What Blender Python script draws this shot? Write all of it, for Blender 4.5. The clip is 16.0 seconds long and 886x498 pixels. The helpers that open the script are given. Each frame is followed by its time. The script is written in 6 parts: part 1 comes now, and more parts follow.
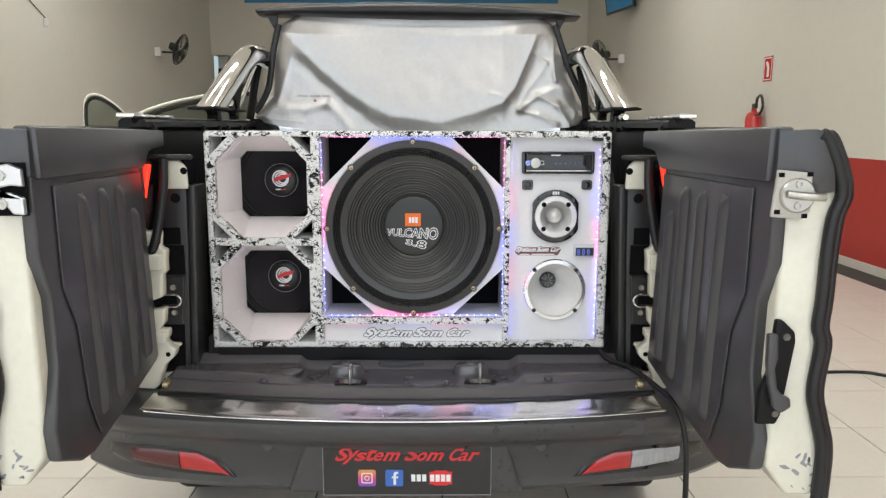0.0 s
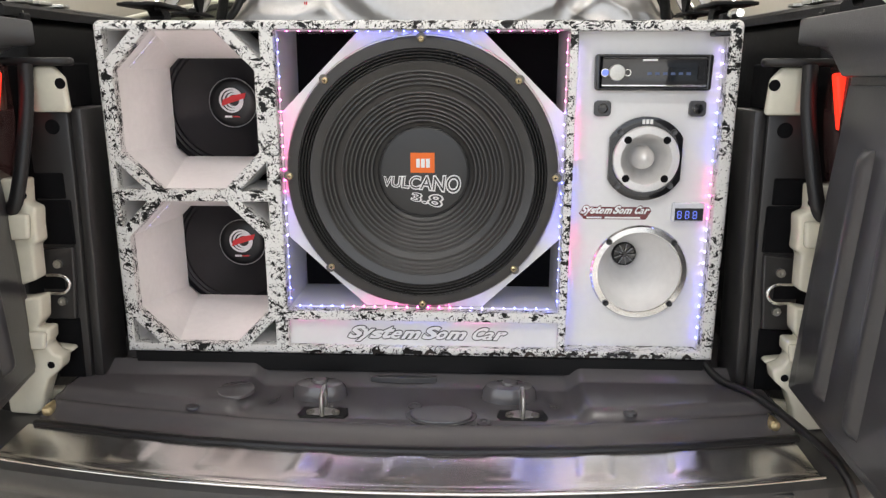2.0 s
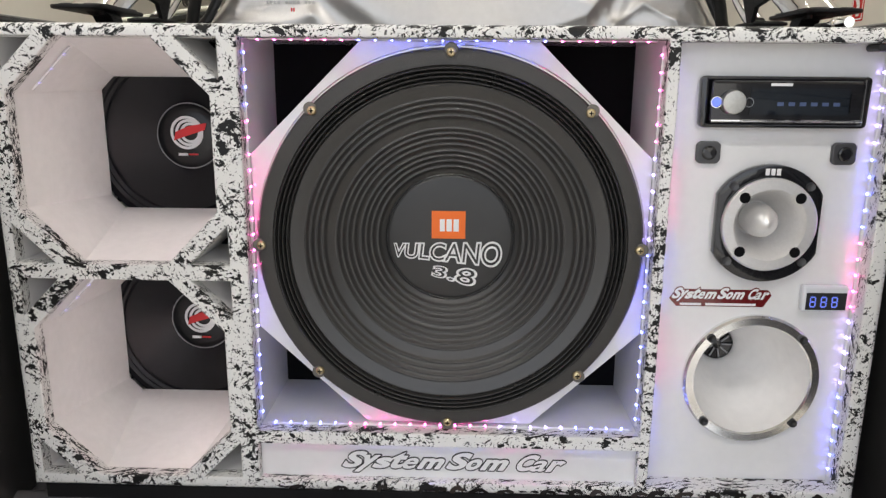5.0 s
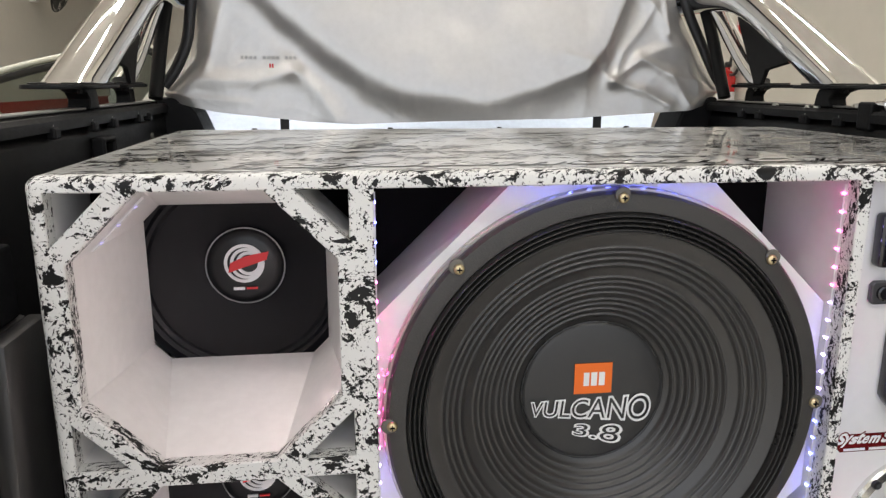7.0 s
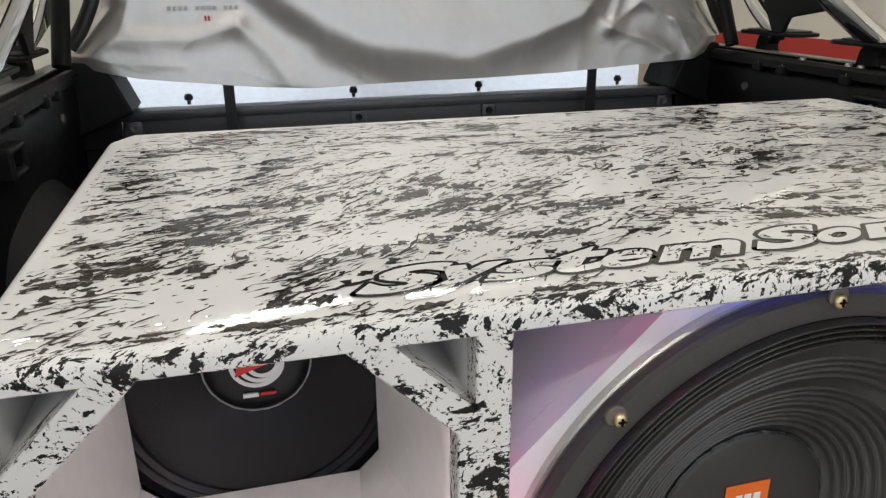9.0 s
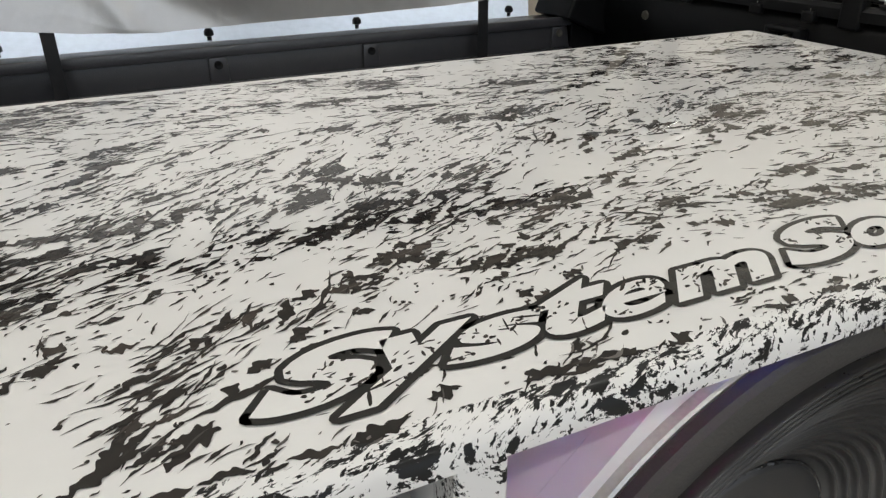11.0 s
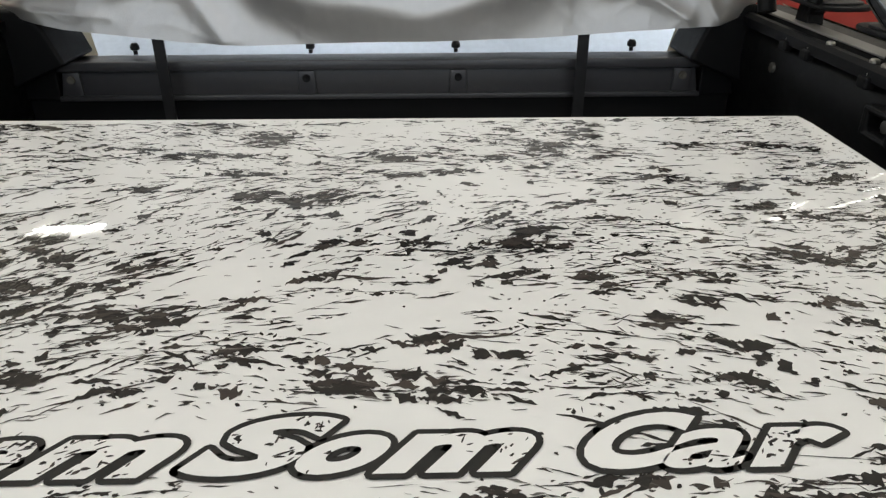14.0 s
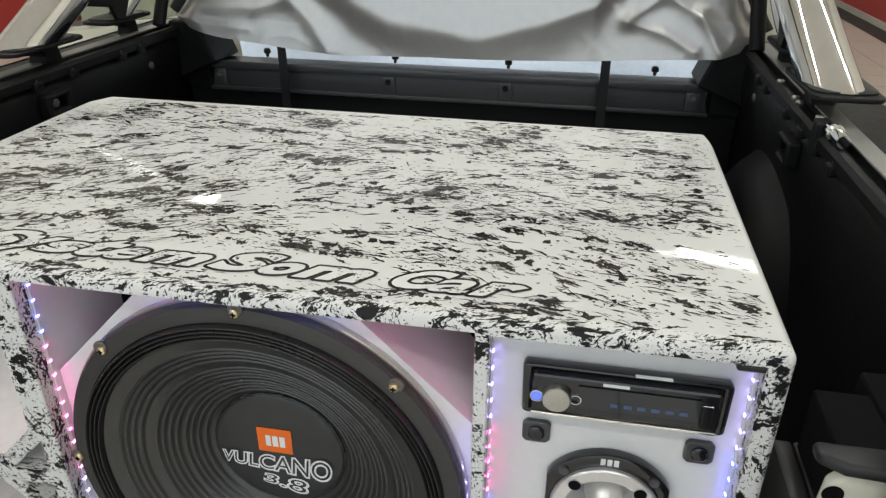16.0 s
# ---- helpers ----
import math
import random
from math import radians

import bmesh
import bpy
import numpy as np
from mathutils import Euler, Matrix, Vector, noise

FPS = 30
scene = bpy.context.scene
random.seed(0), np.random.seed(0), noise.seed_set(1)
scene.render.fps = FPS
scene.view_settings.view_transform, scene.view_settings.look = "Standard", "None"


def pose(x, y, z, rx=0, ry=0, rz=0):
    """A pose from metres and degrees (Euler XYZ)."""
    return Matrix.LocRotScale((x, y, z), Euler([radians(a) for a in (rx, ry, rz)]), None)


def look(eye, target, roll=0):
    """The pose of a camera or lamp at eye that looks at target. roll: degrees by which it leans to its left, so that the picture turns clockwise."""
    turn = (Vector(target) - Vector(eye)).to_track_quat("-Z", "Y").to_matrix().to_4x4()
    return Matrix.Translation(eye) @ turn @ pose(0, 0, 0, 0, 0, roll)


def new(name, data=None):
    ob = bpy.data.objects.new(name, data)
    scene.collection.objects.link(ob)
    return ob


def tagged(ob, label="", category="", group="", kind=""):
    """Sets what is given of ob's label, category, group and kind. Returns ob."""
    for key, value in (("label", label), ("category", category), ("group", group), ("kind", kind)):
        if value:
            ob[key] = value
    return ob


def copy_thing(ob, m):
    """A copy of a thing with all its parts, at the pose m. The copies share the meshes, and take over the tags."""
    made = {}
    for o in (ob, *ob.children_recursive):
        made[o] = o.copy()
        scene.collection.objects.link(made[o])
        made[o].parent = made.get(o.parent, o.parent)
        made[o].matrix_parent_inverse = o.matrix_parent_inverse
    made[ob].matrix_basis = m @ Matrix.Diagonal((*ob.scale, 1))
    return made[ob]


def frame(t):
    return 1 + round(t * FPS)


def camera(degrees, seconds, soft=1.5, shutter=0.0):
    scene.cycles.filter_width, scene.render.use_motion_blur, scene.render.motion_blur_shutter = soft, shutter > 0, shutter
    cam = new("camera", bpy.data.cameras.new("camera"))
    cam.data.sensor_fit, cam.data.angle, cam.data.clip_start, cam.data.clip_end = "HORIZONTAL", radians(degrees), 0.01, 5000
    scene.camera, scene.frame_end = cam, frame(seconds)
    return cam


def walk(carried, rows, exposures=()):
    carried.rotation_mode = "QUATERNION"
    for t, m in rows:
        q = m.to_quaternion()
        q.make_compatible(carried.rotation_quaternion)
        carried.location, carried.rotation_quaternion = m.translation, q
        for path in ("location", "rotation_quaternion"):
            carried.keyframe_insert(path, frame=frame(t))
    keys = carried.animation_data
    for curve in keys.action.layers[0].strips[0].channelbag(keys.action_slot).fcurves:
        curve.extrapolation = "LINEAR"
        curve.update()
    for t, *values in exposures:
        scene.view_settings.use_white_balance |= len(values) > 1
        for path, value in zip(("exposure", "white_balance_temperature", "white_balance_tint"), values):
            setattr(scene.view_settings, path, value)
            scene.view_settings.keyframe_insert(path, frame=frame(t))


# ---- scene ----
cam = camera(63.1, 16.0, soft=1.35)
PATH = [
    (0, (0.066, -1.802, 1.401), (0.079, 0.17, 1.066), 0.1),
    (0.5, (0.103, -1.648, 1.38), (0.096, 0.312, 0.982), 0.0),
    (1, (0.101, -1.476, 1.37), (0.051, 0.472, 0.922), 0.2),
    (1.5, (0.09, -1.297, 1.355), (0.021, 0.642, 0.874), 0.1),
    (2, (0.083, -1.16, 1.323), (0.007, 0.776, 0.828), 0.1),
    (2.5, (0.078, -1.012, 1.272), (0.0, 0.921, 0.764), 0.1),
    (3, (0.069, -0.908, 1.241), (-0.004, 1.024, 0.729), 0.2),
    (3.2, (0.072, -0.875, 1.239), (-0.003, 1.056, 0.725), 0.1),
    (5.3, (-0.011, -0.78, 1.36), (-0.06, 1.168, 0.907), 0.5),
    (5.5, (-0.034, -0.763, 1.377), (-0.08, 1.185, 0.925), 0.5),
    (6, (-0.104, -0.727, 1.404), (-0.117, 1.222, 0.953), 0.5),
    (6.5, (-0.182, -0.689, 1.44), (-0.074, 1.257, 0.99), 0.3),
    (7, (-0.249, -0.625, 1.467), (0.001, 1.307, 1.014), 0.1),
    (7.5, (-0.293, -0.539, 1.499), (0.041, 1.38, 1.045), 0.0),
    (8, (-0.313, -0.463, 1.53), (0.056, 1.439, 1.032), -0.1),
    (8.2, (-0.323, -0.438, 1.54), (0.055, 1.449, 0.994), -0.2),
    (10.3, (-0.389, -0.215, 1.568), (0.322, 1.466, 0.749), -0.4),
    (10.5, (-0.379, -0.202, 1.567), (0.355, 1.462, 0.733), -0.4),
    (11, (-0.336, -0.172, 1.558), (0.431, 1.454, 0.684), -0.5),
    (11.5, (-0.282, -0.155, 1.561), (0.487, 1.45, 0.648), -0.7),
    (12, (-0.225, -0.151, 1.57), (0.523, 1.459, 0.647), -0.8),
    (12.5, (-0.164, -0.156, 1.566), (0.468, 1.505, 0.648), -0.7),
    (13, (-0.092, -0.173, 1.579), (0.356, 1.546, 0.66), -0.6),
    (13.5, (-0.011, -0.206, 1.605), (0.234, 1.555, 0.689), -0.3),
    (14, (0.076, -0.202, 1.628), (0.112, 1.577, 0.715), -0.2),
    (14.5, (0.153, -0.212, 1.649), (0.025, 1.565, 0.741), -0.0),
    (15, (0.223, -0.282, 1.676), (-0.019, 1.484, 0.77), 0.1),
    (15.5, (0.276, -0.384, 1.706), (-0.024, 1.374, 0.801), 0.3),
    (16, (0.305, -0.522, 1.726), (-0.032, 1.229, 0.82), 0.3),
]
walk(cam, [(t, look(eye, target, roll)) for t, eye, target, roll in PATH],
     [(0.0, 0.06, 6500, 10), (1.0, 0.07, 6650, 12), (2.0, 0.06, 6700, 13), (3.2, 0.04, 6700, 13), (5.3, -0.10, 6700, 13), (6.5, -0.06, 6700, 13), (7.5, -0.18, 6650, 13), (8.2, -0.25, 6650, 12), (10.3, -0.56, 6500, 11), (11.0, -0.48, 6500, 11), (12.0, -0.43, 6500, 10), (14.5, -0.4, 6500, 10), (16.0, -0.35, 6450, 7)])


# ---- light ----
FLOOR = 0.084          # height of the shop floor
CX = -0.01             # centre line of the truck
world = bpy.data.worlds.new("daylight")
scene.world = world
world.use_nodes = True
wn = world.node_tree
sky = wn.nodes.new("ShaderNodeTexSky")
sky.sky_type, sky.sun_disc = "NISHITA", False
sky.sun_elevation, sky.sun_rotation = radians(65), radians(160)
wn.links.new(sky.outputs[0], wn.nodes["Background"].inputs[0])
wn.nodes["Background"].inputs[1].default_value = 0.1


def lamp(name, kind, power, m, size=1.0, size_y=None, colour=(1, 1, 1)):
    data = bpy.data.lights.new(name, kind)
    data.energy, data.color = power, colour
    if kind == "AREA":
        data.shape, data.size, data.size_y = "RECTANGLE", size, size_y or size
    ob = new(name, data)
    ob.matrix_world = m
    return ob


sun = lamp("sun", "SUN", 2.5, pose(0, -20, 12, 25, 0, -15), colour=(1, 0.95, 0.86))
sun.data.angle = radians(0.5)
lamp("shopfront_daylight", "AREA", 125, look((-0.97, -4.55, 2.17), (-0.97, 4, 2.17)), 8.5, 4.1, (0.95, 0.98, 1.0))
TUBES = [(-4.4, 8.95), (-0.8, 8.95), (2.6, 8.95), (-3.6, 2.0), (-0.6, 2.2), (2.2, 2.0), (-2.6, -3.2), (1.0, -3.2)]
for tx, ty in TUBES:
    lamp("tube_light", "AREA", 54, pose(tx, ty, 5.45, 0, 0, 0), 2.1, 0.05, (0.99, 1.0, 0.98))

# ---- materials ----


def material(name, colour, rough=0.5, metal=0.0, coat=0.0, bump=0.0, bump_scale=200.0, vary=0.0, vary_scale=6.0, spec=0.5, emit=0.0, sheen=0.0):
    """A Principled material with two scales of variation in colour and roughness, and fine relief."""
    m = bpy.data.materials.new(name)
    m.use_nodes = True
    t = m.node_tree
    p = t.nodes["Principled BSDF"]
    p.inputs["Base Color"].default_value = (*colour, 1)
    p.inputs["Roughness"].default_value = rough
    p.inputs["Metallic"].default_value = metal
    p.inputs["Coat Weight"].default_value = coat
    p.inputs["Coat Roughness"].default_value = 0.03
    p.inputs["Specular IOR Level"].default_value = spec
    p.inputs["Sheen Weight"].default_value = sheen
    co = t.nodes.new("ShaderNodeTexCoord")
    if vary:
        a, b = t.nodes.new("ShaderNodeTexNoise"), t.nodes.new("ShaderNodeTexNoise")
        for n, sc in ((a, vary_scale), (b, vary_scale * 14)):
            n.inputs["Scale"].default_value, n.inputs["Detail"].default_value = sc, 5
            t.links.new(co.outputs["Object"], n.inputs["Vector"])
        mix = t.nodes.new("ShaderNodeMath")
        mix.operation = "ADD"
        t.links.new(a.outputs["Fac"], mix.inputs[0])
        t.links.new(b.outputs["Fac"], mix.inputs[1])
        ramp = t.nodes.new("ShaderNodeMapRange")
        ramp.inputs["From Min"].default_value, ramp.inputs["From Max"].default_value = 0.6, 1.4
        ramp.inputs["To Min"].default_value, ramp.inputs["To Max"].default_value = 1 - vary, 1 + vary
        t.links.new(mix.outputs[0], ramp.inputs["Value"])
        mul = t.nodes.new("ShaderNodeVectorMath")
        mul.operation = "MULTIPLY"
        mul.inputs[0].default_value = colour
        t.links.new(ramp.outputs[0], mul.inputs[1])
        t.links.new(mul.outputs[0], p.inputs["Base Color"])
        rr = t.nodes.new("ShaderNodeMapRange")
        rr.inputs["From Min"].default_value, rr.inputs["From Max"].default_value = 0.6, 1.4
        rr.inputs["To Min"].default_value, rr.inputs["To Max"].default_value = max(0.02, rough * (1 - vary)), min(1, rough * (1 + vary))
        t.links.new(mix.outputs[0], rr.inputs["Value"])
        t.links.new(rr.outputs[0], p.inputs["Roughness"])
    if bump:
        n = t.nodes.new("ShaderNodeTexNoise")
        n.inputs["Scale"].default_value, n.inputs["Detail"].default_value = bump_scale, 4
        t.links.new(co.outputs["Object"], n.inputs["Vector"])
        b = t.nodes.new("ShaderNodeBump")
        b.inputs["Strength"].default_value, b.inputs["Distance"].default_value = bump, 0.002
        t.links.new(n.outputs["Fac"], b.inputs["Height"])
        t.links.new(b.outputs[0], p.inputs["Normal"])
    if emit:
        p.inputs["Emission Color"].default_value = (*colour, 1)
        p.inputs["Emission Strength"].default_value = emit
    return m


def splatter_material(name, dense=0.0, fine_by=1.0):
    """White lacquer with dragged black paint flecks under a clear coat."""
    m = material(name, (0.8, 0.8, 0.76), 0.45, coat=0.2, spec=0.15)
    t = m.node_tree
    p = t.nodes["Principled BSDF"]
    L = t.links.new
    co = t.nodes.new("ShaderNodeTexCoord")
    warp = t.nodes.new("ShaderNodeTexNoise")
    warp.inputs["Scale"].default_value, warp.inputs["Detail"].default_value = 9.0, 3
    L(co.outputs["Object"], warp.inputs["Vector"])
    sub = t.nodes.new("ShaderNodeVectorMath")
    sub.operation = "SUBTRACT"
    sub.inputs[1].default_value = (0.5, 0.5, 0.5)
    L(warp.outputs["Color"], sub.inputs[0])
    sc = t.nodes.new("ShaderNodeVectorMath")
    sc.operation = "SCALE"
    sc.inputs["Scale"].default_value = 0.05
    L(sub.outputs[0], sc.inputs[0])
    add = t.nodes.new("ShaderNodeVectorMath")
    add.operation = "ADD"
    L(co.outputs["Object"], add.inputs[0])
    L(sc.outputs[0], add.inputs[1])

    def flecks(stretch, scale, detail, lo, hi, rough=0.6, turn=0):
        mp = t.nodes.new("ShaderNodeMapping")
        mp.vector_type = "TEXTURE"
        mp.inputs["Rotation"].default_value = (0, 0, radians(turn))
        mp.inputs["Scale"].default_value = [1 / k for k in stretch]
        L(add.outputs[0], mp.inputs["Vector"])
        n = t.nodes.new("ShaderNodeTexNoise")
        n.inputs["Scale"].default_value, n.inputs["Detail"].default_value, n.inputs["Roughness"].default_value = scale * fine_by, detail, rough
        n.inputs["Distortion"].default_value = 0.25
        L(mp.outputs[0], n.inputs["Vector"])
        r = t.nodes.new("ShaderNodeMapRange")
        r.inputs["From Min"].default_value, r.inputs["From Max"].default_value = lo, hi
        L(n.outputs["Fac"], r.inputs["Value"])
        return r.outputs[0]

    def maths(op, a, b):
        n = t.nodes.new("ShaderNodeMath")
        n.operation = op
        n.use_clamp = True
        for k, v in enumerate((a, b)):
            if isinstance(v, float):
                n.inputs[k].default_value = v
            else:
                L(v, n.inputs[k])
        return n.outputs[0]

    long = flecks((0.5, 2.1, 1.0), 40, 7, 0, 1, 0.66, 14)
    fine = flecks((0.7, 1.9, 1.0), 120, 4, 0, 1, 0.6, 32)
    blob = flecks((0.75, 1.3, 0.9), 19, 7, 0, 1, 0.62, -20)
    patch = flecks((0.8, 1.1, 1), 14, 4, 0, 1)

    def cut(value, weight, level):
        """Sharp-edged flecks: the value, raised where the patches are dense, above a level."""
        n = t.nodes.new("ShaderNodeMath")
        n.operation = "MULTIPLY_ADD"
        n.inputs[1].default_value = weight
        L(patch, n.inputs[0])
        L(value, n.inputs[2])
        r = t.nodes.new("ShaderNodeMapRange")
        r.inputs["From Min"].default_value, r.inputs["From Max"].default_value = level + weight / 2, level + weight / 2 + 0.012
        L(n.outputs[0], r.inputs["Value"])
        return r.outputs[0]

    black = maths("MAXIMUM", maths("MAXIMUM", cut(long, 0.34, 0.562 - dense), cut(fine, 0.42, 0.585 - dense)), cut(blob, 0.22, 0.632 - dense))
    mix = t.nodes.new("ShaderNodeMix")
    mix.data_type = "RGBA"
    mix.inputs[6].default_value = (0.79, 0.785, 0.765, 1)
    mix.inputs[7].default_value = (0.012, 0.012, 0.012, 1)
    L(black, mix.inputs[0])
    L(mix.outputs[2], p.inputs["Base Color"])
    bp = t.nodes.new("ShaderNodeBump")
    bp.inputs["Strength"].default_value, bp.inputs["Distance"].default_value = 0.15, 0.0006
    L(black, bp.inputs["Height"])
    L(bp.outputs[0], p.inputs["Normal"])
    return m


SPLATTER = splatter_material("splatter_lacquer")
SPLATTER_FRONT = splatter_material("dense_splatter_lacquer", 0.006, 2.35)
PANEL = material("white_lacquer", (0.78, 0.78, 0.78), 0.22, coat=0.3, vary=0.03, bump=0.03, bump_scale=40)
HORNW = material("white_satin", (0.90, 0.885, 0.87), 0.35, coat=0.2, vary=0.05, bump=0.03, bump_scale=60)
LACQUER = material("clear_coated_white_lacquer", (0.79, 0.785, 0.765), 0.5, coat=1.0, spec=0.1, vary=0.04, vary_scale=3, bump=0.012, bump_scale=30)
LACQUER.node_tree.nodes["Principled BSDF"].inputs["Coat Roughness"].default_value = 0.025
FLECK = material("black_paint", (0.014, 0.0135, 0.013), 0.5, coat=1.0, spec=0.1, vary=0.3, vary_scale=200)
FLECK.node_tree.nodes["Principled BSDF"].inputs["Coat Roughness"].default_value = 0.025
_t = FLECK.node_tree
_p, _geo, _ramp = _t.nodes["Principled BSDF"], _t.nodes.new("ShaderNodeNewGeometry"), _t.nodes.new("ShaderNodeMapRange")
_ramp.interpolation_type = "SMOOTHSTEP"
_ramp.inputs["From Min"].default_value, _ramp.inputs["From Max"].default_value = 0.6, 1.0
_ramp.inputs["To Min"].default_value, _ramp.inputs["To Max"].default_value = 0.0, 1.0
_tone = _t.nodes.new("ShaderNodeMix")
_tone.data_type = "RGBA"
_tone.inputs[6].default_value, _tone.inputs[7].default_value = (0.014, 0.012, 0.011, 1), (0.050, 0.040, 0.034, 1)
_t.links.new(_geo.outputs["Random Per Island"], _ramp.inputs["Value"])
_t.links.new(_ramp.outputs[0], _tone.inputs[0])
_t.links.new(_tone.outputs[2], _p.inputs["Base Color"])
WORNFLECK = FLECK.copy()
WORNFLECK.name = "thin_worn_paint"
for _n in WORNFLECK.node_tree.nodes:
    if _n.bl_idname == "ShaderNodeMix":
        _n.inputs[6].default_value, _n.inputs[7].default_value = (0.020, 0.018, 0.016, 1), (0.16, 0.15, 0.14, 1)
    if _n.bl_idname == "ShaderNodeMapRange" and _n.interpolation_type == "SMOOTHSTEP":
        _n.inputs["From Min"].default_value = 0.0
INKBLACK = material("black_lettering_paint", (0.012, 0.012, 0.012), 0.5, coat=1.0, spec=0.1, vary=0.3, vary_scale=200)
LATCHGREY = material("pale_grey_enamel", (0.50, 0.48, 0.43), 0.35, vary=0.15, vary_scale=20)
# near-black that stands in for the shade inside holes, recesses and gaps
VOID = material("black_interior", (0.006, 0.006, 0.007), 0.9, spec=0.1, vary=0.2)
CONE = material("black_paper_cone", (0.023, 0.0220, 0.0210), 0.37, bump=0.10, bump_scale=700, vary=0.12, vary_scale=12, spec=0.8)
SURROUND = material("treated_cloth_surround", (0.021, 0.0205, 0.020), 0.29, bump=0.1, bump_scale=500, vary=0.12, vary_scale=12)
MIDCAP = material("black_lacquer_cap", (0.005, 0.005, 0.006), 0.28, spec=0.45)
MIDCONE = material("blue_black_paper_cone", (0.0055, 0.0055, 0.0075), 0.38, spec=0.36, bump=0.12, bump_scale=700, vary=0.15, vary_scale=12)
RUBBER = material("black_rubber", (0.010, 0.010, 0.011), 0.42, bump=0.1, bump_scale=400, vary=0.15)
GASKET = material("grey_gasket", (0.045, 0.042, 0.039), 0.5, bump=0.2, bump_scale=500, vary=0.12)
CAP = material("charcoal_cap", (0.027, 0.027, 0.027), 0.38, bump=0.08, bump_scale=600, vary=0.08)
CAPRIM = material("glue_bead", (0.02, 0.02, 0.02), 0.15, bump=0.6, bump_scale=250)
BRASS = material("brass_screw", (0.72, 0.60, 0.36), 0.42, metal=1.0, vary=0.2, vary_scale=60)
RAILGREY = material("worn_grey_rail", (0.27, 0.265, 0.25), 0.34, metal=0.3, vary=0.25, vary_scale=18)
CLIPMETAL = material("dull_cast_metal", (0.16, 0.15, 0.13), 0.5, metal=0.5, vary=0.2, vary_scale=60)
STEEL = material("zinc_steel", (0.55, 0.54, 0.5), 0.35, metal=1.0, vary=0.15, vary_scale=30)
ALU = material("polished_aluminium", (0.82, 0.82, 0.8), 0.16, metal=1.0, vary=0.1, vary_scale=40)
CHROME = material("chrome", (0.9, 0.9, 0.89), 0.04, metal=1.0, vary=0.06)
STAINLESS = material("stainless_sheet", (0.95, 0.93, 0.91), 0.24, metal=1.0, vary=0.12, vary_scale=7, bump=0.06, bump_scale=9)
PLASTIC = material("black_plastic", (0.006, 0.006, 0.0065), 0.5, spec=0.25, bump=0.25, bump_scale=500, vary=0.15, vary_scale=5)
TRIM = material("charcoal_trim", (0.053, 0.053, 0.057), 0.32, spec=0.7, bump=0.2, bump_scale=450, vary=0.1, vary_scale=5)
LINER = material("scuffed_bed_liner", (0.094, 0.089, 0.094), 0.19, spec=0.9, bump=0.025, bump_scale=160, vary=0.04, vary_scale=3)
DOORLINER = material("scuffed_door_liner", (0.050, 0.050, 0.056), 0.30, spec=0.7, bump=0.04, bump_scale=160, vary=0.07, vary_scale=5)
POSTGREY = material("dark_grey_post_lining", (0.026, 0.025, 0.025), 0.38, spec=0.6, bump=0.12, bump_scale=400, vary=0.1, vary_scale=5)
BUMPER = material("dark_bumper_plastic", (0.056, 0.055, 0.055), 0.30, bump=0.15, bump_scale=400, vary=0.12, vary_scale=4)
GLOSSBLACK = material("gloss_black", (0.008, 0.008, 0.01), 0.1, coat=0.5)
CREAM = material("cream_car_paint", (0.76, 0.74, 0.62), 0.25, coat=0.7, vary=0.05, vary_scale=6)
FABRIC = material("silver_fabric", (0.55, 0.54, 0.527), 0.34, metal=0.68, bump=0.10, bump_scale=420, vary=0.06, vary_scale=4)
VINYL = material("black_vinyl", (0.012, 0.012, 0.013), 0.42, bump=0.15, bump_scale=300, vary=0.2)
REDLENS = material("red_lens", (0.496, 0.008, 0.012), 0.12, coat=0.8, vary=0.12, vary_scale=30)
DARKLENS = material("dark_red_lens", (0.14, 0.008, 0.01), 0.12, coat=0.8, vary=0.3, vary_scale=14)
FOGLENS = material("smoked_red_lens", (0.085, 0.007, 0.009), 0.12, coat=0.6)
CLEARLENS = material("clear_lens", (0.413, 0.418, 0.429), 0.15, coat=0.8, vary=0.25, vary_scale=40)
SMOKE = material("smoked_lens", (0.060, 0.030, 0.028), 0.08, coat=0.8)
REDGLOW = material("lit_tail_light", (1.0, 0.03, 0.012), 0.3, emit=1.6)
ORANGE = material("orange_badge", (0.88, 0.16, 0.01), 0.4)
WHITEINK = material("white_ink", (0.82, 0.82, 0.82), 0.45)
BLACKINK = material("black_ink", (0.02, 0.02, 0.022), 0.4)
REDINK = material("red_ink", (0.68, 0.03, 0.035), 0.4)
BLUEINK = material("blue_ink", (0.05, 0.15, 0.50), 0.4)
PINKINK = material("pink_ink", (0.62, 0.12, 0.32), 0.4)


def fade(m, low, middle, high):
    """A printed gradient from the bottom to the top of the thing."""
    t = m.node_tree
    co, xyz, ramp = t.nodes.new("ShaderNodeTexCoord"), t.nodes.new("ShaderNodeSeparateXYZ"), t.nodes.new("ShaderNodeValToRGB")
    t.links.new(co.outputs["Generated"], xyz.inputs[0])
    t.links.new(xyz.outputs["Z"], ramp.inputs[0])
    ramp.color_ramp.elements.new(0.5)
    for e, c in zip(ramp.color_ramp.elements, (low, middle, high)):
        e.color = (*c, 1)
    t.links.new(ramp.outputs[0], t.nodes["Principled BSDF"].inputs["Base Color"])


